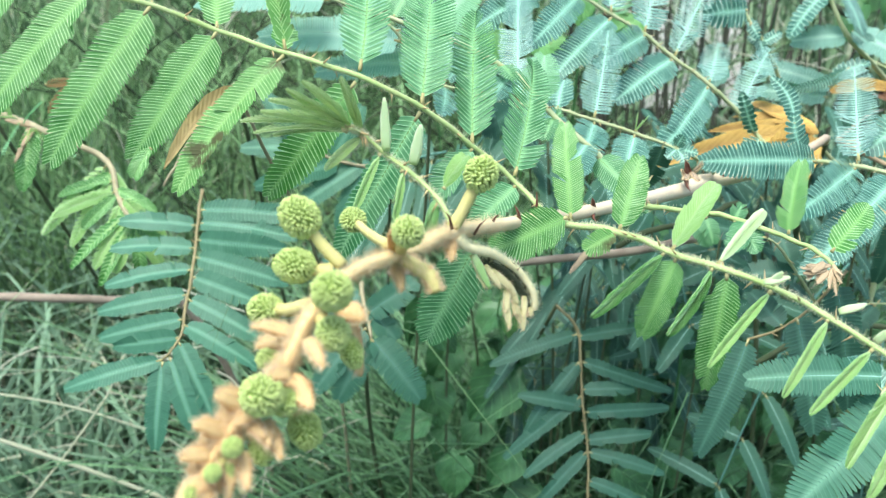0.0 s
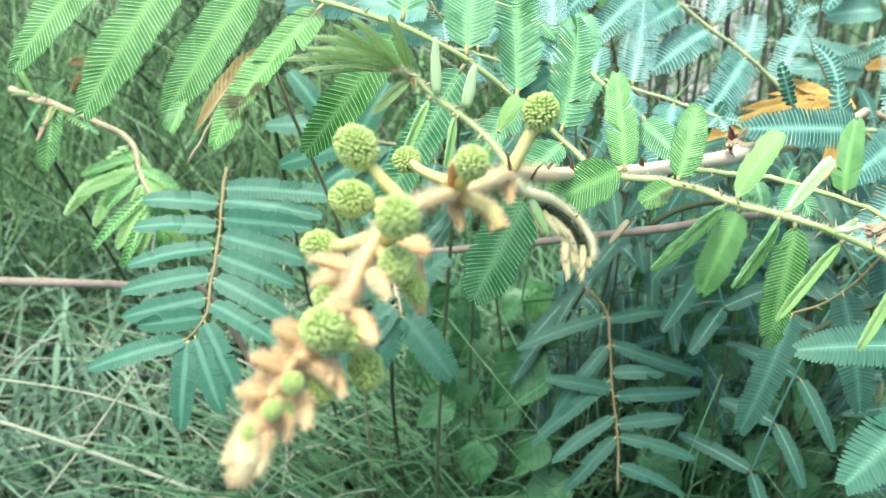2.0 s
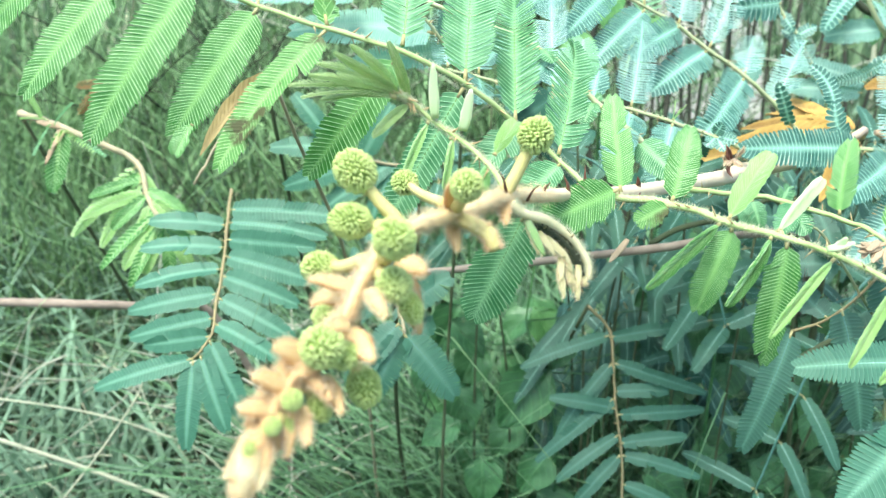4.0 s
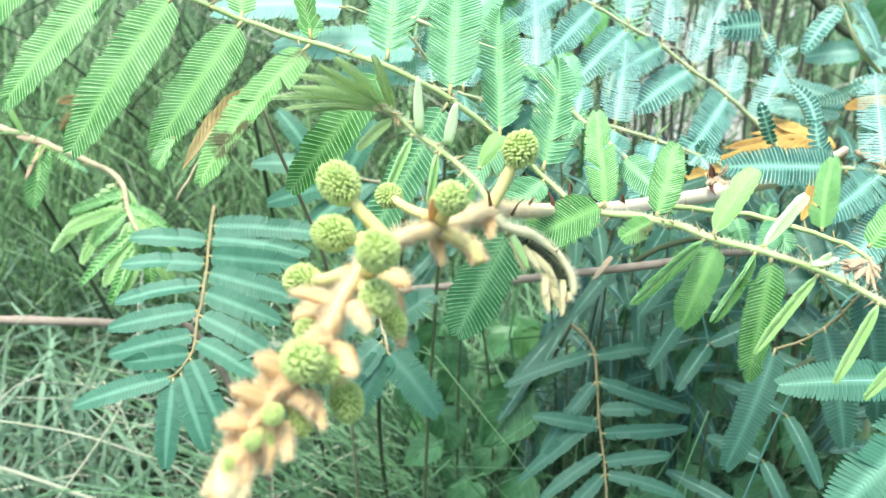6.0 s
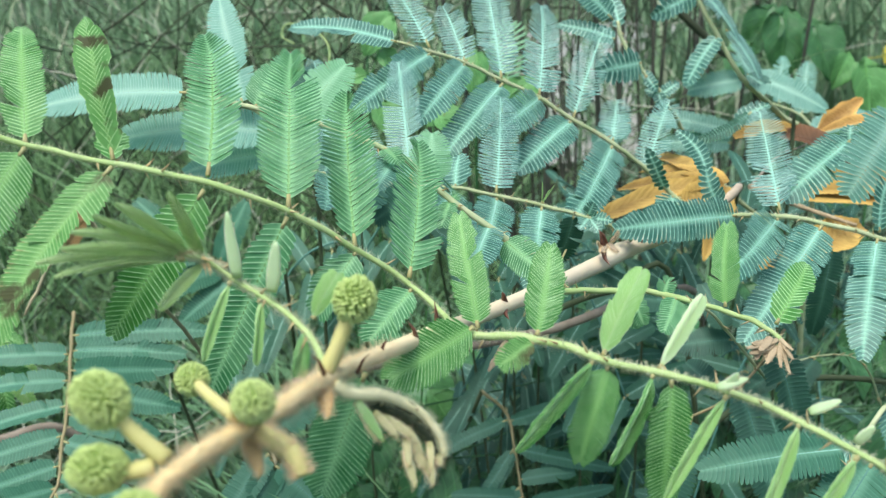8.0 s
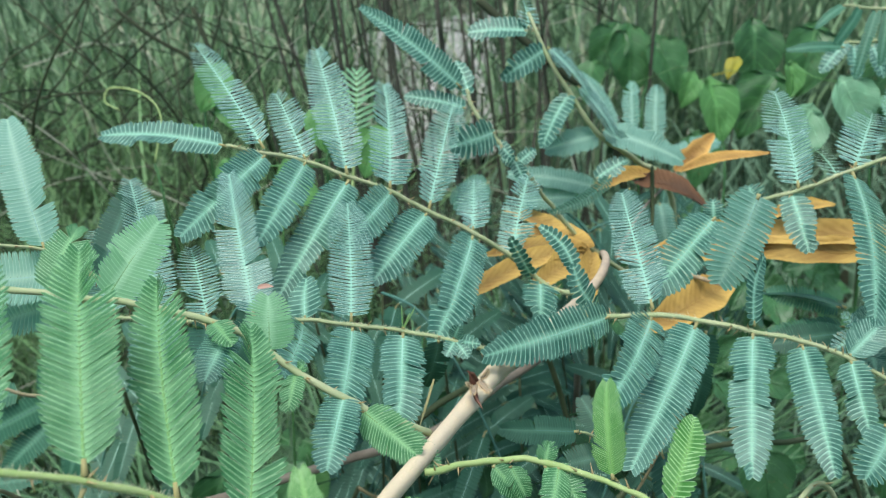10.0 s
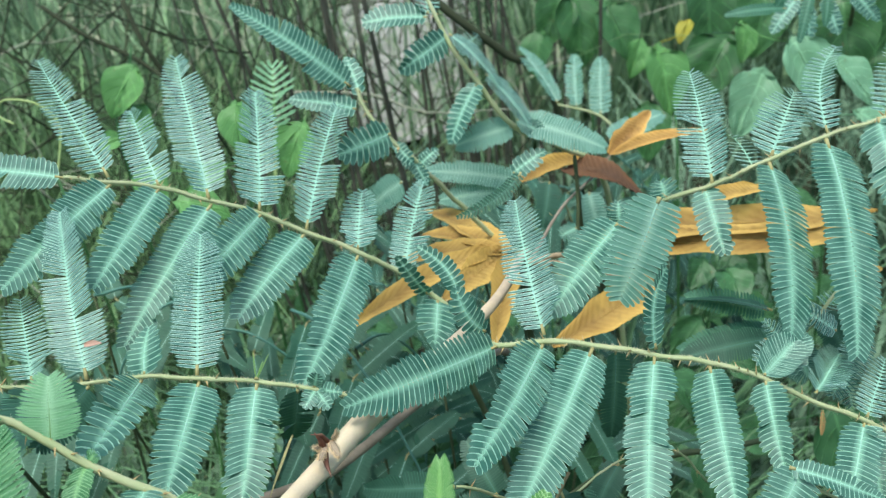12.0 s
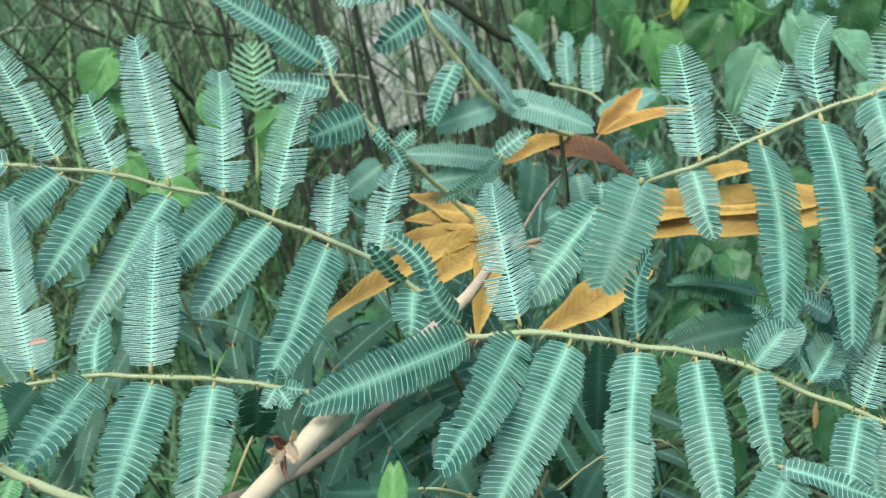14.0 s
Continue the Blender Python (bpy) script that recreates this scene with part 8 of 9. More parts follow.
heart_leaf(vine, (0.7466, 0.9472, 0.7965), (0.8383, 0.9868, 0.8139), (0.8232, 0.9450, 0.7408), 0.0710, VINE_DARK, 308)
heart_leaf(vine, (0.7466, 0.9472, 0.7965), (0.8002, 1.0652, 0.8365), (0.7600, 1.0333, 0.7693), 0.0688, VINE_DARK, 309)
heart_leaf(vine, (0.7466, 0.9472, 0.7965), (0.9493, 1.0041, 0.7959), (0.8765, 0.9829, 0.7319), 0.0803, VINE_DARK, 310)
heart_leaf(vine, (0.7463, 0.9176, 0.7335), (0.7537, 0.8584, 0.7336), (0.7815, 0.8269, 0.7075), 0.0443, VINE_PALE, 311)
heart_leaf(vine, (0.7466, 0.9472, 0.7965), (0.7281, 1.0158, 0.8098), (0.7183, 0.9918, 0.7773), 0.0328, VINE, 312)
vine = thing("climbing_vine", (0.6022, 1.2101, 0.0000), "climber with dark green leaves", "vine", "broad-leaved climbers")
cane(vine, [(0.6022, 1.2101, -0.0200), (0.6022, 1.1601, 0.6779), (0.6590, 1.2392, 0.7585), (0.6915, 1.2586, 0.8187)], 0.0017, 0.0012, VINE_DARK, "vine_stem")
heart_leaf(vine, (0.6590, 1.2392, 0.7585), (0.6498, 1.2764, 0.8316), (0.6367, 1.2300, 0.7498), 0.0787, VINE_DARK, 313)
heart_leaf(vine, (0.6915, 1.2586, 0.8187), (0.6330, 1.2834, 0.8365), (0.5898, 1.2590, 0.7832), 0.0590, VINE_DARK, 314)
heart_leaf(vine, (0.6915, 1.2586, 0.8187), (0.6865, 1.2580, 0.8146), (0.7002, 1.2129, 0.7515), 0.0656, VINE_DARK, 315)
heart_leaf(vine, (0.6590, 1.2392, 0.7585), (0.5911, 1.2750, 0.7937), (0.5647, 1.2502, 0.7496), 0.0459, VINE_DARK, 316)
heart_leaf(vine, (0.6915, 1.2586, 0.8187), (0.8194, 1.2234, 0.8205), (0.8049, 1.1774, 0.7387), 0.0787, VINE_DARK, 317)
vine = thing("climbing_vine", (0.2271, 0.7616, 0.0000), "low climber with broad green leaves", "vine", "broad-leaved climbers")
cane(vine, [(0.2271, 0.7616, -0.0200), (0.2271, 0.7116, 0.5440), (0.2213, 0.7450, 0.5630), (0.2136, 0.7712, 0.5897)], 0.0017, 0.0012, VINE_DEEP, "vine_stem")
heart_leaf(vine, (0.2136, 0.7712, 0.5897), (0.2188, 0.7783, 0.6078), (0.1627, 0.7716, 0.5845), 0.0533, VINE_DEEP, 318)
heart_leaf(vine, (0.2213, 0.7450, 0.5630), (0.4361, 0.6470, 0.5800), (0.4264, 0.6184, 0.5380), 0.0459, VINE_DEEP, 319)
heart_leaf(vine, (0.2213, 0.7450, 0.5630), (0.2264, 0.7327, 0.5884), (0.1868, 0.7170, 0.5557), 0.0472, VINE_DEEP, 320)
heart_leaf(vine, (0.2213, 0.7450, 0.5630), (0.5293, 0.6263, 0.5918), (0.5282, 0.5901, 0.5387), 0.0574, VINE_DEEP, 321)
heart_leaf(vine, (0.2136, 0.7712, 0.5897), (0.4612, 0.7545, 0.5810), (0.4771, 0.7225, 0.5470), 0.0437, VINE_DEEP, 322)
# Climber added to darken the grass low behind the buds.
vine = thing("climbing_vine", (0.0375, 0.8430, 0.0000), "added low climber with shade-darkened leaf colour", "vine", "broad-leaved climbers")
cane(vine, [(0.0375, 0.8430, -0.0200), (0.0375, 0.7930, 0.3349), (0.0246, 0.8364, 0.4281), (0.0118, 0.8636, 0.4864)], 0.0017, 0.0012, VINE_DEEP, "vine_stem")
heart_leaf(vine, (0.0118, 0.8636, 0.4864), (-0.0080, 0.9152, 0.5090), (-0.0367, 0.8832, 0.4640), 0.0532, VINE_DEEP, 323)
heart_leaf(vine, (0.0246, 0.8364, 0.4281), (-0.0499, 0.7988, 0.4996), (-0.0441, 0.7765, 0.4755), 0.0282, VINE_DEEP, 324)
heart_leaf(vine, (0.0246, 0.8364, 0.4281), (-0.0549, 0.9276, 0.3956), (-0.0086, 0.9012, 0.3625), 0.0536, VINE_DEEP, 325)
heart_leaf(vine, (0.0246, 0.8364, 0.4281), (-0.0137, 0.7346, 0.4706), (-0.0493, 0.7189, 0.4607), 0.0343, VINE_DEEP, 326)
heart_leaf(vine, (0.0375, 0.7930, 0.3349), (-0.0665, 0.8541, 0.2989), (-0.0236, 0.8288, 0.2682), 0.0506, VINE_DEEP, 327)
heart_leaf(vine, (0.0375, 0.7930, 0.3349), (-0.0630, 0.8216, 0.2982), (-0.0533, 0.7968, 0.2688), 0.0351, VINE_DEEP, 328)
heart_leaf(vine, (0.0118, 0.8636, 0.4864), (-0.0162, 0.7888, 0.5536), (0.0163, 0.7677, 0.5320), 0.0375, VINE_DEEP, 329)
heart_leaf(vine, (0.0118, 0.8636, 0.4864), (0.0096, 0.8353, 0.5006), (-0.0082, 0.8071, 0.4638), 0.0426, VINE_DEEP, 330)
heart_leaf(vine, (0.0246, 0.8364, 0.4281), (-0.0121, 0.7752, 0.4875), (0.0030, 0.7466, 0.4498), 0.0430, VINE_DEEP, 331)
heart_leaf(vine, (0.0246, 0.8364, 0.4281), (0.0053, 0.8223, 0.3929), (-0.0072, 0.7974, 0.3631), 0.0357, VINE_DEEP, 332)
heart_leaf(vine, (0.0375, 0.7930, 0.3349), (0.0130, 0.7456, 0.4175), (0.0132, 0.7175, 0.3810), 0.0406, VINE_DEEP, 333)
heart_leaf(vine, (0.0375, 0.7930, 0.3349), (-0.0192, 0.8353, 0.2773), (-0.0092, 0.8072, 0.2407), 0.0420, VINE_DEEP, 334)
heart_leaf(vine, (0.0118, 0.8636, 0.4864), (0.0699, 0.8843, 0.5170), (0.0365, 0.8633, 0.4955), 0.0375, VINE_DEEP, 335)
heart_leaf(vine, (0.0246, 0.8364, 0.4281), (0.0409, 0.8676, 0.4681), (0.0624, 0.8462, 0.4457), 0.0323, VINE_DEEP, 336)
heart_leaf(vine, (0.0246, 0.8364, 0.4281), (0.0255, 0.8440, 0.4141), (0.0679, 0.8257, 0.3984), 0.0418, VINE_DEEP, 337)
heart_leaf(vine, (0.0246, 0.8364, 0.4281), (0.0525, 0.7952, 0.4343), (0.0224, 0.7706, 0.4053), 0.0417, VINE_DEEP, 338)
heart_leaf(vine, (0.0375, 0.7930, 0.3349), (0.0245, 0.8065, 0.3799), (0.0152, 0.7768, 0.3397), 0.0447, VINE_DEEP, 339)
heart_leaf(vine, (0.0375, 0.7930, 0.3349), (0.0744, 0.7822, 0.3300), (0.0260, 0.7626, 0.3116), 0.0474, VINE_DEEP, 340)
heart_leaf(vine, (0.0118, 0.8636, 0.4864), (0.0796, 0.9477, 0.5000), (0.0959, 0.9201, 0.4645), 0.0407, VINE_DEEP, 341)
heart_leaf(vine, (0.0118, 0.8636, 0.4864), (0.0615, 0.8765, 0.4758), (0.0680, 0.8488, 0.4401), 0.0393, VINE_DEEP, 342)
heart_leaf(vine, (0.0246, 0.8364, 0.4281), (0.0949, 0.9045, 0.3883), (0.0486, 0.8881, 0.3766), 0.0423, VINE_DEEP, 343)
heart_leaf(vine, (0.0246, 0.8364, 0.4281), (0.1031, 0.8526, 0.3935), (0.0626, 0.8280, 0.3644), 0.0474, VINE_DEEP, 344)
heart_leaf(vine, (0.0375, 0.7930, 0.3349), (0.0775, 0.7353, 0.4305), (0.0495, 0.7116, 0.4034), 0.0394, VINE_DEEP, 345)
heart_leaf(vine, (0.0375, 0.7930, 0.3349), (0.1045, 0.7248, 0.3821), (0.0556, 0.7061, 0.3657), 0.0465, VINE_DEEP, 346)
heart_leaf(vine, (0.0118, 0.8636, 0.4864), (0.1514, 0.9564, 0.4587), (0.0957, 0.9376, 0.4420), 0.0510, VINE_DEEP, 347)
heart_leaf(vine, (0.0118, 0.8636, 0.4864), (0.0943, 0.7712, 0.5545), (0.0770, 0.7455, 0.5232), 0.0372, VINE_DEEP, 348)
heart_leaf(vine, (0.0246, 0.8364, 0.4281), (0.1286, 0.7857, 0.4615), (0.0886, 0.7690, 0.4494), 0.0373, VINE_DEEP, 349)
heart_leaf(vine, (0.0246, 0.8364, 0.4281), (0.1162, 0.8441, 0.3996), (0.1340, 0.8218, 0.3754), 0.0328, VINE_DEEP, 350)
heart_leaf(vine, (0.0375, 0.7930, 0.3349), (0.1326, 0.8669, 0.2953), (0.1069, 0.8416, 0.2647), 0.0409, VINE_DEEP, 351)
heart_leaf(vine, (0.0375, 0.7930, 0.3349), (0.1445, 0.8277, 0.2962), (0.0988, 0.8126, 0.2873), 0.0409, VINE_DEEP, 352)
# Second added climber: its leaves stand in for darkness between grass blades.
vine = thing("climbing_vine", (0.2860, 0.7982, 0.0000), "added low climber with shade-darkened leaf colour", "vine", "broad-leaved climbers")
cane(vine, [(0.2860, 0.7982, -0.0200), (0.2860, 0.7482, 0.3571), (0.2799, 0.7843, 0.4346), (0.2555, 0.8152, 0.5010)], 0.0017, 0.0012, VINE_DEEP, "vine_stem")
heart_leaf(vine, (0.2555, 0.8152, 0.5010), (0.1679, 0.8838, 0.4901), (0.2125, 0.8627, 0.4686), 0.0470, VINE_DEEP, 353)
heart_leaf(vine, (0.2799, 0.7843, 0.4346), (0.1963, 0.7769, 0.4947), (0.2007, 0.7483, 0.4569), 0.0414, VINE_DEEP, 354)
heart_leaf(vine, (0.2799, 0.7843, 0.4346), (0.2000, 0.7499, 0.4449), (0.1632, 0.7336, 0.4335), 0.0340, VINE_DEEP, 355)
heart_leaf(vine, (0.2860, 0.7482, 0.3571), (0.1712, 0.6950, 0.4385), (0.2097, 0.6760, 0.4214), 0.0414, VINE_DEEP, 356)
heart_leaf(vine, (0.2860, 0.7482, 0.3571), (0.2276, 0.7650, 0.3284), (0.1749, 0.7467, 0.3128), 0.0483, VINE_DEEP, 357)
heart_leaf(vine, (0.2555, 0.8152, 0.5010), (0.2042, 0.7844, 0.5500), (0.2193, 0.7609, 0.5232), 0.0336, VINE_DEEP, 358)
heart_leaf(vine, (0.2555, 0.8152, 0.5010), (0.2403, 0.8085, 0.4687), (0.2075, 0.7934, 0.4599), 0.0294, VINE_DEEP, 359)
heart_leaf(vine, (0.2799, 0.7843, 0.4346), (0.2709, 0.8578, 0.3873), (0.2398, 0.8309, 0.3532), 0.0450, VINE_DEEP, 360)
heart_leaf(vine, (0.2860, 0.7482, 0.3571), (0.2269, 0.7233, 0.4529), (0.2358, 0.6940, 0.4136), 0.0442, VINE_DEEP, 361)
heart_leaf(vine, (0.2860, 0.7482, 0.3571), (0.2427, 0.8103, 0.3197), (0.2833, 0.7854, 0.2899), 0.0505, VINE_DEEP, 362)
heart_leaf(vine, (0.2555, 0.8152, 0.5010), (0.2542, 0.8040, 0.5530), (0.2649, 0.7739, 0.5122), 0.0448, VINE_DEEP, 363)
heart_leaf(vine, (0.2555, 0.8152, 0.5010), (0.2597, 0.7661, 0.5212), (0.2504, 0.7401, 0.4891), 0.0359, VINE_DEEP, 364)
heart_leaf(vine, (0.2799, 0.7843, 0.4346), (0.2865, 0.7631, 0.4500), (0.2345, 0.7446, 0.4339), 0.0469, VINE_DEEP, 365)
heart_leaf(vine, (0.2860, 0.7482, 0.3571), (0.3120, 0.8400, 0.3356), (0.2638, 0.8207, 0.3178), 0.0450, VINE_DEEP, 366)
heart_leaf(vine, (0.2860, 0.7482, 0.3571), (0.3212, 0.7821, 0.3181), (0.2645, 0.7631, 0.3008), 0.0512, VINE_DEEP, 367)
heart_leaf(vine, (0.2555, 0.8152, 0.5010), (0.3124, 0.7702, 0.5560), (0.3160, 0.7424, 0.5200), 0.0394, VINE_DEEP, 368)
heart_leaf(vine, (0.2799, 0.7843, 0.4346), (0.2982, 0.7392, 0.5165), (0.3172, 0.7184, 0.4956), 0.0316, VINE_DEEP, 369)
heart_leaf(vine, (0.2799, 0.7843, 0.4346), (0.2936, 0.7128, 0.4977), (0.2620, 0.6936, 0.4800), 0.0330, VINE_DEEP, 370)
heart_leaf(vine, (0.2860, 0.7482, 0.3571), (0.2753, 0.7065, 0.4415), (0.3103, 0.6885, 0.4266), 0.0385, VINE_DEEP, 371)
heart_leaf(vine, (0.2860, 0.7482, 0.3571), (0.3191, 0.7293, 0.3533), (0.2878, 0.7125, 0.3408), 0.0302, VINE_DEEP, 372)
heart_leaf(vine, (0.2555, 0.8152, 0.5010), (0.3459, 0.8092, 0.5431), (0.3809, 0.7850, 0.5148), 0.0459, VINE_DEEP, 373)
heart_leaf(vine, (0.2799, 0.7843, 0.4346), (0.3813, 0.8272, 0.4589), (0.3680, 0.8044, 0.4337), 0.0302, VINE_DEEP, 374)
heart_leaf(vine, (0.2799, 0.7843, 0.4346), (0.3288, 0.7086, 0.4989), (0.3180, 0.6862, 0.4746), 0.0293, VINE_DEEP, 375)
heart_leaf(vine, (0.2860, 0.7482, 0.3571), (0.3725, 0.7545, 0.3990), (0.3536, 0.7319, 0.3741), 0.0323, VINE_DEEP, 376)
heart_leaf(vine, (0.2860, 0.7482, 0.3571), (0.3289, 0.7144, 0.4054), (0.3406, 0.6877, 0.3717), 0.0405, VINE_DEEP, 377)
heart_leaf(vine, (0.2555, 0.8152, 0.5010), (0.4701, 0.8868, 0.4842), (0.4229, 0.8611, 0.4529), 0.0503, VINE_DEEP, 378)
heart_leaf(vine, (0.2799, 0.7843, 0.4346), (0.4057, 0.7993, 0.5008), (0.4007, 0.7705, 0.4628), 0.0412, VINE_DEEP, 379)
heart_leaf(vine, (0.2799, 0.7843, 0.4346), (0.4072, 0.7177, 0.4703), (0.3618, 0.6984, 0.4524), 0.0417, VINE_DEEP, 380)
heart_leaf(vine, (0.2860, 0.7482, 0.3571), (0.4223, 0.7700, 0.4160), (0.4104, 0.7408, 0.3768), 0.0435, VINE_DEEP, 381)
heart_leaf(vine, (0.2860, 0.7482, 0.3571), (0.3928, 0.7415, 0.3734), (0.4251, 0.7254, 0.3624), 0.0356, VINE_DEEP, 382)
vine = thing("climbing_vine", (0.0859, 0.7784, 0.0000), "low climber with fresh green leaves", "vine", "broad-leaved climbers")
cane(vine, [(0.0859, 0.7784, -0.0200), (0.0859, 0.7284, 0.4330), (0.0686, 0.7650, 0.5116), (0.0570, 0.7870, 0.5588)], 0.0017, 0.0012, VINE_DEEP, "vine_stem")
heart_leaf(vine, (0.0686, 0.7650, 0.5116), (0.0719, 0.7471, 0.5204), (0.0280, 0.7169, 0.4793), 0.0577, VINE_DEEP, 383)
heart_leaf(vine, (0.0570, 0.7870, 0.5588), (0.0701, 0.8081, 0.5568), (0.0927, 0.7823, 0.5249), 0.0402, VINE, 384)
heart_leaf(vine, (0.0686, 0.7650, 0.5116), (0.2318, 0.8285, 0.5296), (0.2521, 0.7935, 0.4780), 0.0571, VINE_DEEP, 385)
heart_leaf(vine, (0.0686, 0.7650, 0.5116), (0.2985, 0.7665, 0.5149), (0.3324, 0.7308, 0.4620), 0.0639, VINE_DEEP, 386)
heart_leaf(vine, (0.0859, 0.7284, 0.4330), (0.2181, 0.7770, 0.4189), (0.1931, 0.7424, 0.3685), 0.0571, VINE_DEEP, 387)
heart_leaf(vine, (0.0570, 0.7870, 0.5588), (0.0905, 0.8043, 0.8326), (0.1228, 0.7891, 0.8237), 0.0306, VINE, 388)
heart_leaf(vine, (0.0570, 0.7870, 0.5588), (0.2884, 0.7997, 0.5861), (0.2509, 0.7657, 0.5368), 0.0590, VINE_DEEP, 389)

# far leaf hanging into view at the top
shoot = thing("background_shoot", (0.8784, 1.0509, 0.0000), "far shoot with hanging blue-green segments", "shoot", "background shoots")
cane(shoot, [(0.8784, 1.0509, -0.0200), (0.8684, 1.0309, 0.6000), (0.8284, 0.9509, 0.8529)], 0.004, 0.002)
leaf = rachis(shoot, [(0.8284, 0.9509, 0.8529), (0.7878, 0.9544, 0.8361), (0.7585, 0.9634, 0.8377)], 0.00242, 0.00161, RACHIS_MATURE, "far leaf with short segments", 0, 0)
pinna(leaf, (0.7663, 0.9593, 0.8337), (0.7601, 0.9441, 0.7979), 0.0220, 9, leaf=MATURE, rib=RIB_MATURE, seed=391, face=(-0.18, -0.80, 0.57))
pinna(leaf, (0.7866, 0.9527, 0.8317), (0.7905, 0.9366, 0.8002), 0.0208, 8, leaf=MATURE, rib=RIB_MATURE, seed=392, face=(-0.36, -0.84, 0.40))
pinna(leaf, (0.7585, 0.9634, 0.8377), (0.7270, 0.9596, 0.8109), 0.0220, 9, leaf=MATURE, rib=RIB_MATURE, seed=393, face=(-0.40, -0.64, 0.66))
pinna(leaf, (0.8138, 0.9506, 0.8437), (0.8328, 0.9277, 0.8064), 0.0220, 11, leaf=MATURE, rib=RIB_MATURE, seed=394, face=(-0.63, -0.13, 0.76))
leaf = rachis(shoot, [(0.7072, 0.7928, 0.9064), (0.6660, 0.8014, 0.9009), (0.6274, 0.8143, 0.9073)], 0.00204, 0.00136, RACHIS_MATURE, "far leaf with short spread segments", 0, 0)
pinna(leaf, (0.6274, 0.8143, 0.9073), (0.5989, 0.8150, 0.8908), 0.0123, 20, leaf=TEAL, rib=RIB_SHADE_TINTED, seed=395, face=(-0.68, -0.34, 0.64))
pinna(leaf, (0.6418, 0.8093, 0.9044), (0.6101, 0.8045, 0.8727), 0.0123, 20, leaf=TEAL, rib=RIB_SHADE_TINTED, seed=396, face=(-0.02, -0.94, 0.34))
pinna(leaf, (0.6563, 0.8044, 0.9019), (0.6241, 0.7891, 0.8446), 0.0123, 20, leaf=TEAL, rib=RIB_SHADE_TINTED, seed=397, face=(-0.24, -0.45, 0.86))
pinna(leaf, (0.6660, 0.8014, 0.9009), (0.6486, 0.7866, 0.8542), 0.0123, 20, leaf=TEAL, rib=RIB_SHADE_TINTED, seed=398, face=(-0.50, -0.58, 0.64))
pinna(leaf, (0.6198, 0.8015, 0.8717), (0.5704, 0.8158, 0.8743), 0.0123, 20, leaf=TEAL, rib=RIB_SHADE_TINTED, seed=399, face=(-0.47, -0.65, 0.60))

THICKET = (0.3848, 1.1821, 0.7883)

# ---- small things on and between the leaves ----
petal = thing("fallen_petal", (0.0494, 0.4999, 0.8789), "small pink dry petal lying on a leaf", "petal")
blade_leaf(petal, [(0.0494, 0.4999, 0.8789), (0.0530, 0.4990, 0.8792), (0.0564, 0.4979, 0.8789)], 0.0027, PETAL, "petal_blade", cup=0.6)
bract(branch, (0.1193, 0.4662, 0.8299), (0.1067, 0.4405, 0.8284), 0.00112, NODE, -0.25, name="dry_stipule", hairs=20)
bract(branch, *[(0.0795, 0.4277, 0.8014), (0.0666, 0.4122, 0.7923)], 0.0032, TAN, 0.25, name="dry_stipule", hairs=40)
tendril = thing("vine_tendril", (-0.0078, 0.9527, 0.0000), "thin curled pale green climber tendril", "tendril")
cane(tendril, [(-0.0078, 0.9527, -0.0200), (0.0022, 0.9527, 0.5000), (-0.0078, 0.9527, 0.8338)], 0.0013, 0.0012, VINE_DARK, "vine_stem", sides=6)
cane(tendril, [(-0.0078, 0.9527, 0.8338), (0.0057, 0.9657, 0.8736), (-0.0074, 0.9778, 0.8944), (-0.0333, 0.9878, 0.9018), (-0.0407, 0.9850, 0.8905), (-0.0289, 0.9681, 0.8841)], 0.0012, 0.0008, RACHIS_YOUNG, "tendril_stem", sides=6)
fern = thing("fern_frond", (0.1693, 0.9484, 0.0000), "pale green fern frond rising behind the leaves", "fern")
cane(fern, [(0.1693, 0.9484, -0.0200), (0.1693, 0.9484, 0.5000), (0.1693, 0.9484, 0.7692)], 0.002, 0.0012, VINE_DARK, "lower_stalk", sides=6)
cane(fern, [(0.1693, 0.9484, 0.7692), (0.1885, 0.9744, 0.8356)], 0.002, 0.001, RACHIS_YOUNG, "frond_stalk", sides=6)
pinna(fern, (0.1858, 0.9707, 0.8261), (0.1982, 0.9925, 0.8796), 0.0480, 11, leaf=MINT, rib=RIB_YOUNG, seed=400, name="frond", thin=0.5, comb=0.6, splay=66, face=(0.08, -0.32, 0.94))

# ---- thicket of bare stems behind ----
def bare_shrub(at, label, count, spread, height, r, seed):
    rr = random.Random(seed)
    ob = thing("bare_shrub", (at[0], at[1], 0), label, "shrub", "bare shrubs")
    for _ in range(count):
        x, y = at[0] + rr.gauss(0, spread), at[1] + rr.gauss(0, spread * 0.5)
        top = (x + rr.gauss(0, 0.10), y + rr.gauss(0, 0.08), height * rr.uniform(0.75, 1.2))
        mid = ((x + top[0]) / 2 + rr.gauss(0, 0.03), (y + top[1]) / 2, top[2] * 0.5)
        k = r * rr.uniform(0.4, 1.3)
        cane(ob, [(x, y, -0.02), mid, top], k, k * 0.4, DEAD_TWIG, "twig", sides=6)
    return ob


bare_shrub((THICKET[0] + 0.02, THICKET[1] + 0.18, 0), "thicket of bare dark upright stems", 20, 0.10, 1.05, 0.005, 3)
bare_shrub((THICKET[0] + 0.30, THICKET[1] + 0.45, 0), "thicket of bare dark upright stems", 14, 0.16, 1.15, 0.005, 4)

# ---- pale dry ground beyond the grass ----
pale = Build()
grid = []
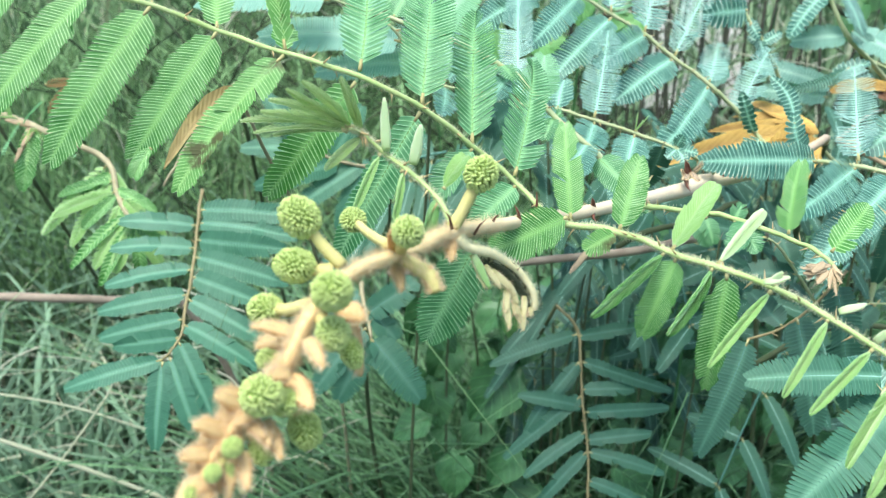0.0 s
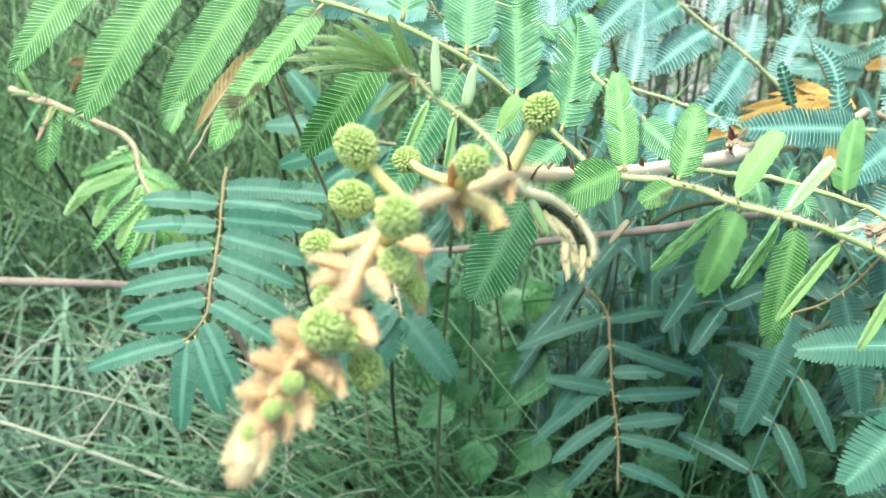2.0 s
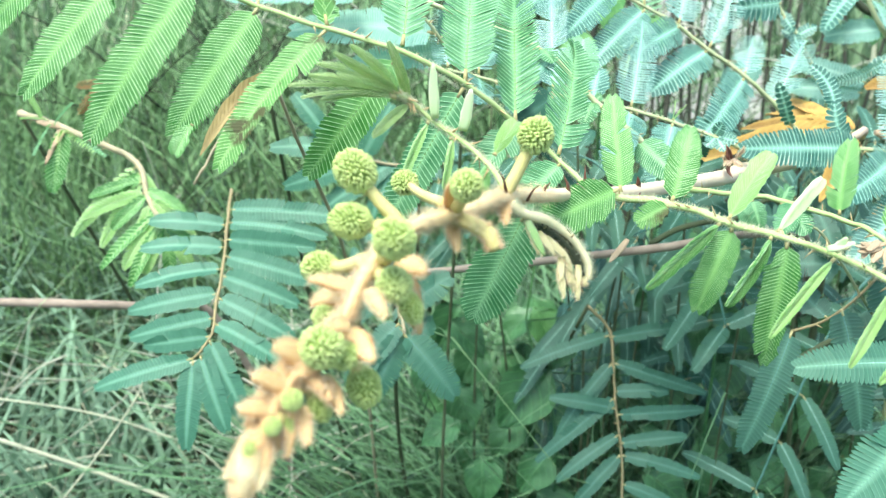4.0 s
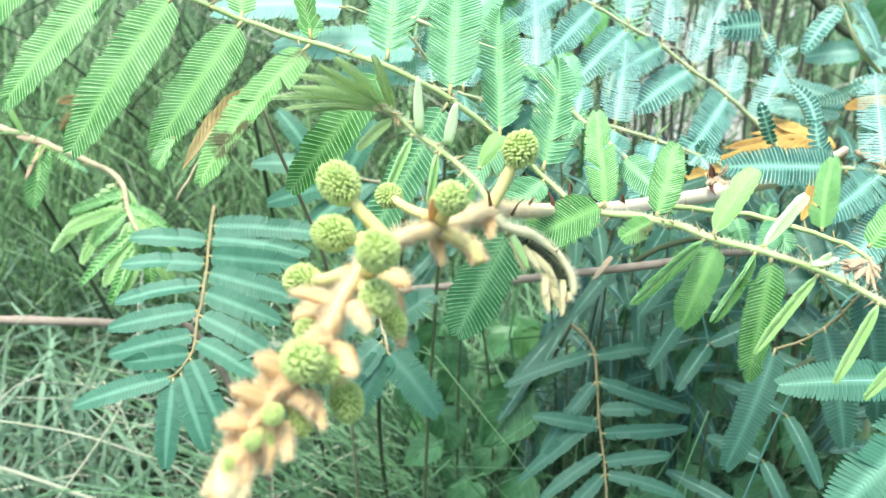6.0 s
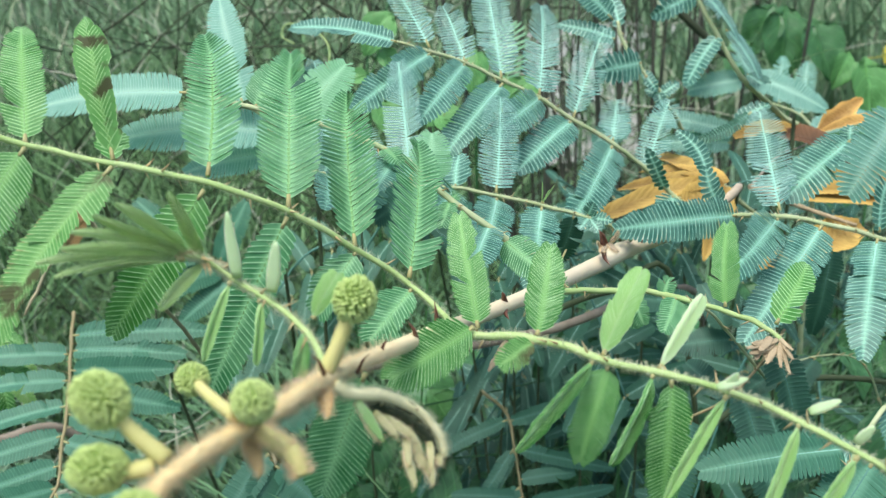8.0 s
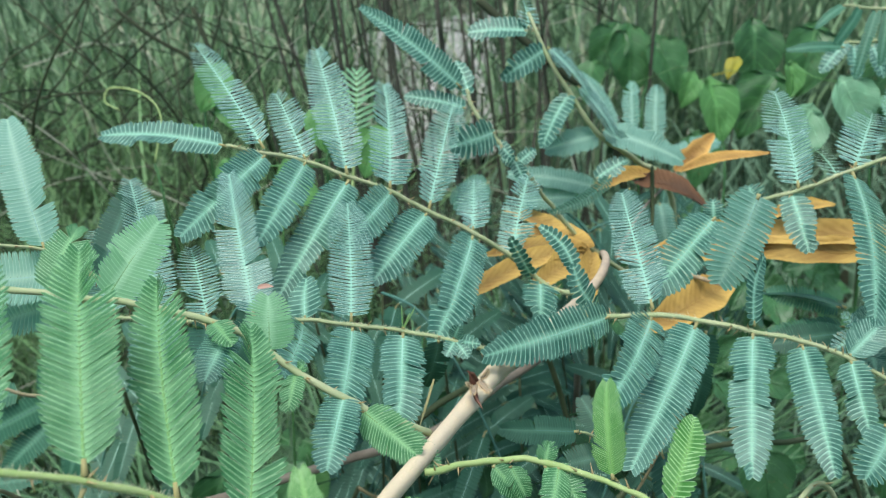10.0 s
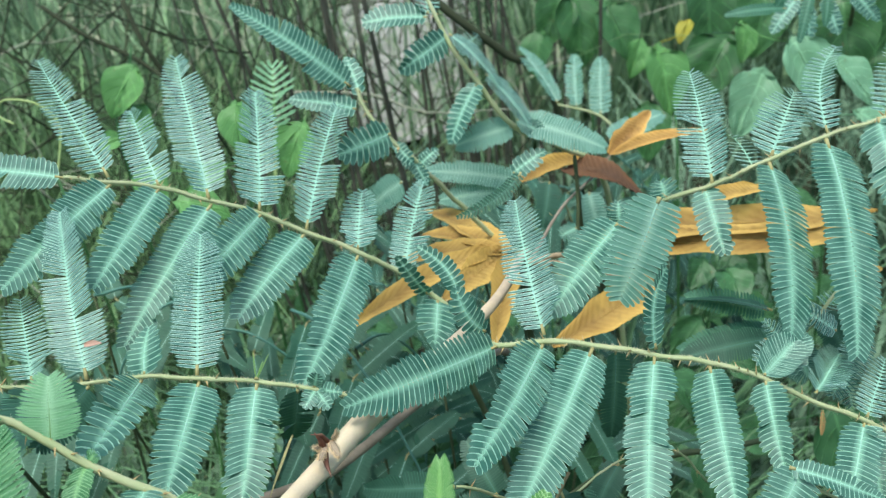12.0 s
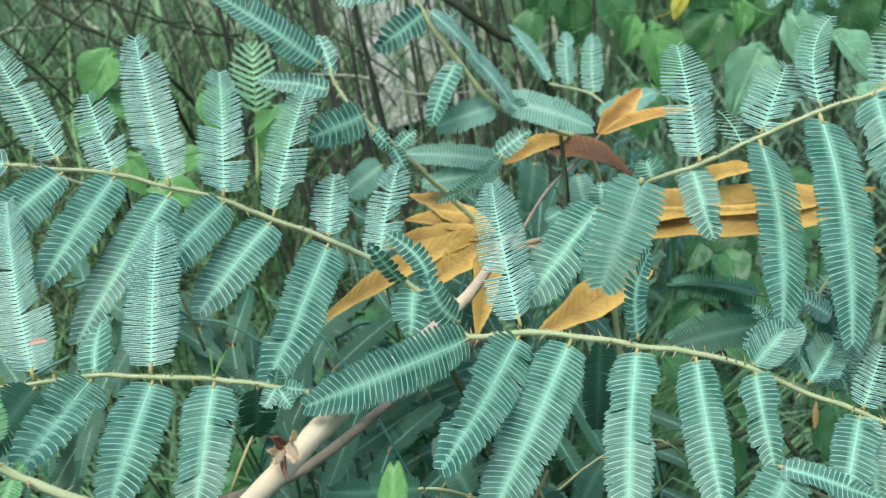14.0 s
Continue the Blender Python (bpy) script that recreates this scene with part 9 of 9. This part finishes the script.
for i in range(9):
    for k in range(25):
        x = 0.4 + 3.2 * k / 24
        grid.append((x, 3.4 + i * 0.5 + 0.35 * noise.noise(Vector((x * 0.6, i, 2))), 0.045 + 0.012 * noise.noise(Vector((x, i, 0)))))
pale.add(grid, [(i * 25 + k, i * 25 + k + 1, (i + 1) * 25 + k + 1, (i + 1) * 25 + k) for i in range(8) for k in range(24)])
tagged(pale.link("path", PALE_GROUND, None, "", (2, 3.4, 0.04)), "pale dry bare ground beyond the grass", "path", kind="structure")


# ---- grass ----
def blades(name, label, count, region, height, width, mat, seed, lean=0.5):
    """Arching grass blades joined as one stretch; region gives x and y for a random number pair."""
    rr = random.Random(seed)
    v, f = [], []
    for _ in range(count):
        x, y = region(rr)
        clump = noise.noise(Vector((x * 5.0, y * 5.0, seed)))
        if clump < -0.12 and rr.random() < 0.75:
            continue
        h = height * rr.uniform(0.45, 1.15) * (0.92 + 0.5 * clump)
        an = rr.random() * 2 * math.pi
        ln = lean * h * rr.uniform(0.1, 1.3)
        dx, dy = math.cos(an), math.sin(an)
        w = width * rr.uniform(0.5, 1.4)
        k = len(v)
        for s, ws in ((0.0, 0.8), (0.35, 1.0), (0.7, 0.75), (0.92, 0.35)):
            px_, py_, pz = x + dx * ln * s * s, y + dy * ln * s * s, h * (s - 0.22 * lean * s**3)
            v += [(px_ - dy * w * ws, py_ + dx * w * ws, pz), (px_ + dx * w * ws * 0.3, py_ + dy * w * ws * 0.3, pz - w * 0.3), (px_ + dy * w * ws, py_ - dx * w * ws, pz)]
        v.append((x + dx * ln * 1.08, y + dy * ln * 1.08, h * (1 - 0.3 * lean)))
        for q in range(3):
            o = k + q * 3
            f += [(o, o + 1, o + 4, o + 3), (o + 1, o + 2, o + 5, o + 4)]
        f += [(k + 9, k + 10, k + 12), (k + 10, k + 11, k + 12)]
    return tagged(part(name, v, f, mat, origin=(0, 1.5, 0)), label, "grass", kind="stuff")


def meadow(rr):
    while True:
        y = 0.85 + 3.6 * rr.random() ** 1.5
        x = rr.uniform(-0.75 - 0.55 * y, 0.7 + 0.7 * y)
        if not (y > 2.2 and 0.20 * y < x < 0.36 * y) or rr.random() < 0.3:
            return x, y


def open_side(rr):
    y = 0.9 + 2.5 * rr.random()
    return rr.uniform(-0.75 - 0.55 * y, 0.02 * y), y


def left_side(rr):
    y = 1.3 + 2.0 * rr.random()
    return rr.uniform(-0.5 - 0.5 * y, 0.16 * y), y


def far_field(rr):
    while True:
        y = 2.6 + 9.0 * rr.random() ** 1.6
        x = rr.uniform(-0.6 - 0.6 * y, 0.7 + 0.95 * y)
        if not (2.4 < y < 7.5 and 0.20 * y < x < 0.35 * y) or rr.random() < 0.12:
            return x, y


def under_branch(rr):
    return rr.uniform(-0.12, 0.5), rr.uniform(0.66, 1.0)


blades("grass", "tangled green grass behind the branch", 9500, meadow, 0.42, 0.0050, MEADOW, 21, 0.8)
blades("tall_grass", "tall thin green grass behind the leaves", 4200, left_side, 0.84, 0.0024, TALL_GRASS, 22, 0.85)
blades("far_grass", "dense grass further off", 9000, far_field, 1.0, 0.007, GRASS, 24, 0.5)
def all_round(rr):
    while True:
        r, an = 0.6 + 6.4 * rr.random() ** 1.3, rr.random() * 2 * math.pi
        x, y = r * math.cos(an), r * math.sin(an) + 0.3
        if y < 0.85 or abs(x) > 0.7 + 0.6 * y:
            return x, y


blades("surrounding_grass", "rough green grass all round", 24000, all_round, 0.36, 0.0045, MEADOW, 26, 0.8)
blades("dry_grass", "dry straw-coloured grass among the green", 900, open_side, 0.42, 0.0022, STRAW, 23, 1.0)
blades("far_dry_grass", "dry straw-coloured grass further off", 1600, far_field, 0.95, 0.006, STRAW, 25, 0.6)


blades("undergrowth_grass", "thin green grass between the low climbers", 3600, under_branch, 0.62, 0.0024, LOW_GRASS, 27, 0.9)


# ---- tangles of thin twigs ----
def twigs(name, label, count, low, high, length, r, mat, seed, upright):
    """Thin crooked twigs joined as one tangle inside a block of the plan."""
    rr = random.Random(seed)
    b = Build()
    for _ in range(count):
        p = Vector([rr.uniform(u, v) for u, v in zip(low, high)])
        d = Vector((rr.gauss(0, 1), rr.gauss(0, 0.6), rr.gauss(0, 0.5) + upright)).normalized()
        pts = [p]
        for k in range(4):
            d = (d + Vector((rr.gauss(0, 0.28), rr.gauss(0, 0.28), rr.gauss(0, 0.28)))).normalized()
            pts.append(pts[-1] + d * length * rr.uniform(0.12, 0.34))
        k = r * rr.uniform(0.5, 1.4)
        b.tube(spline(pts, 3), [k, k * 0.4], 4, 0, 0.2)
    return tagged(b.link(name, mat, None, "", low), label, "twigs", kind="stuff")


twigs("dry_twigs", "bleached dry twigs tangled low in the grass", 50, (-0.72, 0.78, 0.12), (-0.18, 1.05, 0.46), 0.24, 0.0011, GREY_TWIG, 31, 0.0)
twigs("brushwood", "thin brown twigs crossing behind the leaves", 330, (-0.7, 1.35, 0.15), (0.8, 2.3, 0.85), 0.42, 0.0018, BROWN_TWIG, 32, 0.9)
twigs("pale_brushwood", "thin pale stalks crossing behind the leaves", 70, (-0.6, 1.3, 0.2), (0.9, 2.2, 0.85), 0.34, 0.0014, GREY_TWIG, 33, 0.7)


# ---- leaves deeper inside the bush, their shade put into the leaflet colour ----
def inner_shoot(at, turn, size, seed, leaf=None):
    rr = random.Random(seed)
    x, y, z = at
    ob = thing("inner_shoot", (x, y, 0), "inner shoot with a blue-green feathery leaf coloured as shaded", "shoot", "inner shoots")
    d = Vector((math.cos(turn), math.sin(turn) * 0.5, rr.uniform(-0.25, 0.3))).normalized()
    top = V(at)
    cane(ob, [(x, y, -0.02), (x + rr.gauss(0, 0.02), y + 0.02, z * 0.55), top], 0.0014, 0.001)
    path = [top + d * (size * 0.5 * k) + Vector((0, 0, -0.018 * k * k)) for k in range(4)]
    axis = rachis(ob, path, 0.0012, 0.0008, RIB_SHADE_TINTED, "", 3)
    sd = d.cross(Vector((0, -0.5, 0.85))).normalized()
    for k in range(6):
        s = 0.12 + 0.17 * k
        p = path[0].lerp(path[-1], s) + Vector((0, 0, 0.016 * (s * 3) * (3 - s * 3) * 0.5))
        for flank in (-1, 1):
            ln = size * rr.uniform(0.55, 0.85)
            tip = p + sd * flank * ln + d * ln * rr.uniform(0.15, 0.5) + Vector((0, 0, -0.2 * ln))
            pinna(axis, p, tip, size * 0.2, 26, leaf=leaf or SHADE_TINTED, seed=seed * 20 + k)
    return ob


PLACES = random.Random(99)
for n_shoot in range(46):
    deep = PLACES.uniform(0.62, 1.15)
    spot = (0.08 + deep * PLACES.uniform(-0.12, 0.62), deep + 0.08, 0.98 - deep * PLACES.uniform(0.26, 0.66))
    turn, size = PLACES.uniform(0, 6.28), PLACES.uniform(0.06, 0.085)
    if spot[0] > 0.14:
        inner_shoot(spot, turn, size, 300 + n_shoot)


# shoots filling the gaps behind the blue-green leaves, shade kept in their colour
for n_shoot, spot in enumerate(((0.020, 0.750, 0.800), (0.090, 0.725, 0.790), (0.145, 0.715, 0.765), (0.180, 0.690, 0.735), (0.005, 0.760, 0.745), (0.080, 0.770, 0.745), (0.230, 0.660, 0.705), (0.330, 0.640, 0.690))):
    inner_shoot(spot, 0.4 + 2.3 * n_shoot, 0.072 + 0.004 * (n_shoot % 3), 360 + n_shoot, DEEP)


# ---- broad undergrowth below the leaves, shade put into most of its leaf colour ----
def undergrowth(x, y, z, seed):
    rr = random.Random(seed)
    ob = thing("undergrowth_plant", (x, y, 0), "broad-leaved plant, its dark green coloured as if in shade", "plant", "undergrowth")
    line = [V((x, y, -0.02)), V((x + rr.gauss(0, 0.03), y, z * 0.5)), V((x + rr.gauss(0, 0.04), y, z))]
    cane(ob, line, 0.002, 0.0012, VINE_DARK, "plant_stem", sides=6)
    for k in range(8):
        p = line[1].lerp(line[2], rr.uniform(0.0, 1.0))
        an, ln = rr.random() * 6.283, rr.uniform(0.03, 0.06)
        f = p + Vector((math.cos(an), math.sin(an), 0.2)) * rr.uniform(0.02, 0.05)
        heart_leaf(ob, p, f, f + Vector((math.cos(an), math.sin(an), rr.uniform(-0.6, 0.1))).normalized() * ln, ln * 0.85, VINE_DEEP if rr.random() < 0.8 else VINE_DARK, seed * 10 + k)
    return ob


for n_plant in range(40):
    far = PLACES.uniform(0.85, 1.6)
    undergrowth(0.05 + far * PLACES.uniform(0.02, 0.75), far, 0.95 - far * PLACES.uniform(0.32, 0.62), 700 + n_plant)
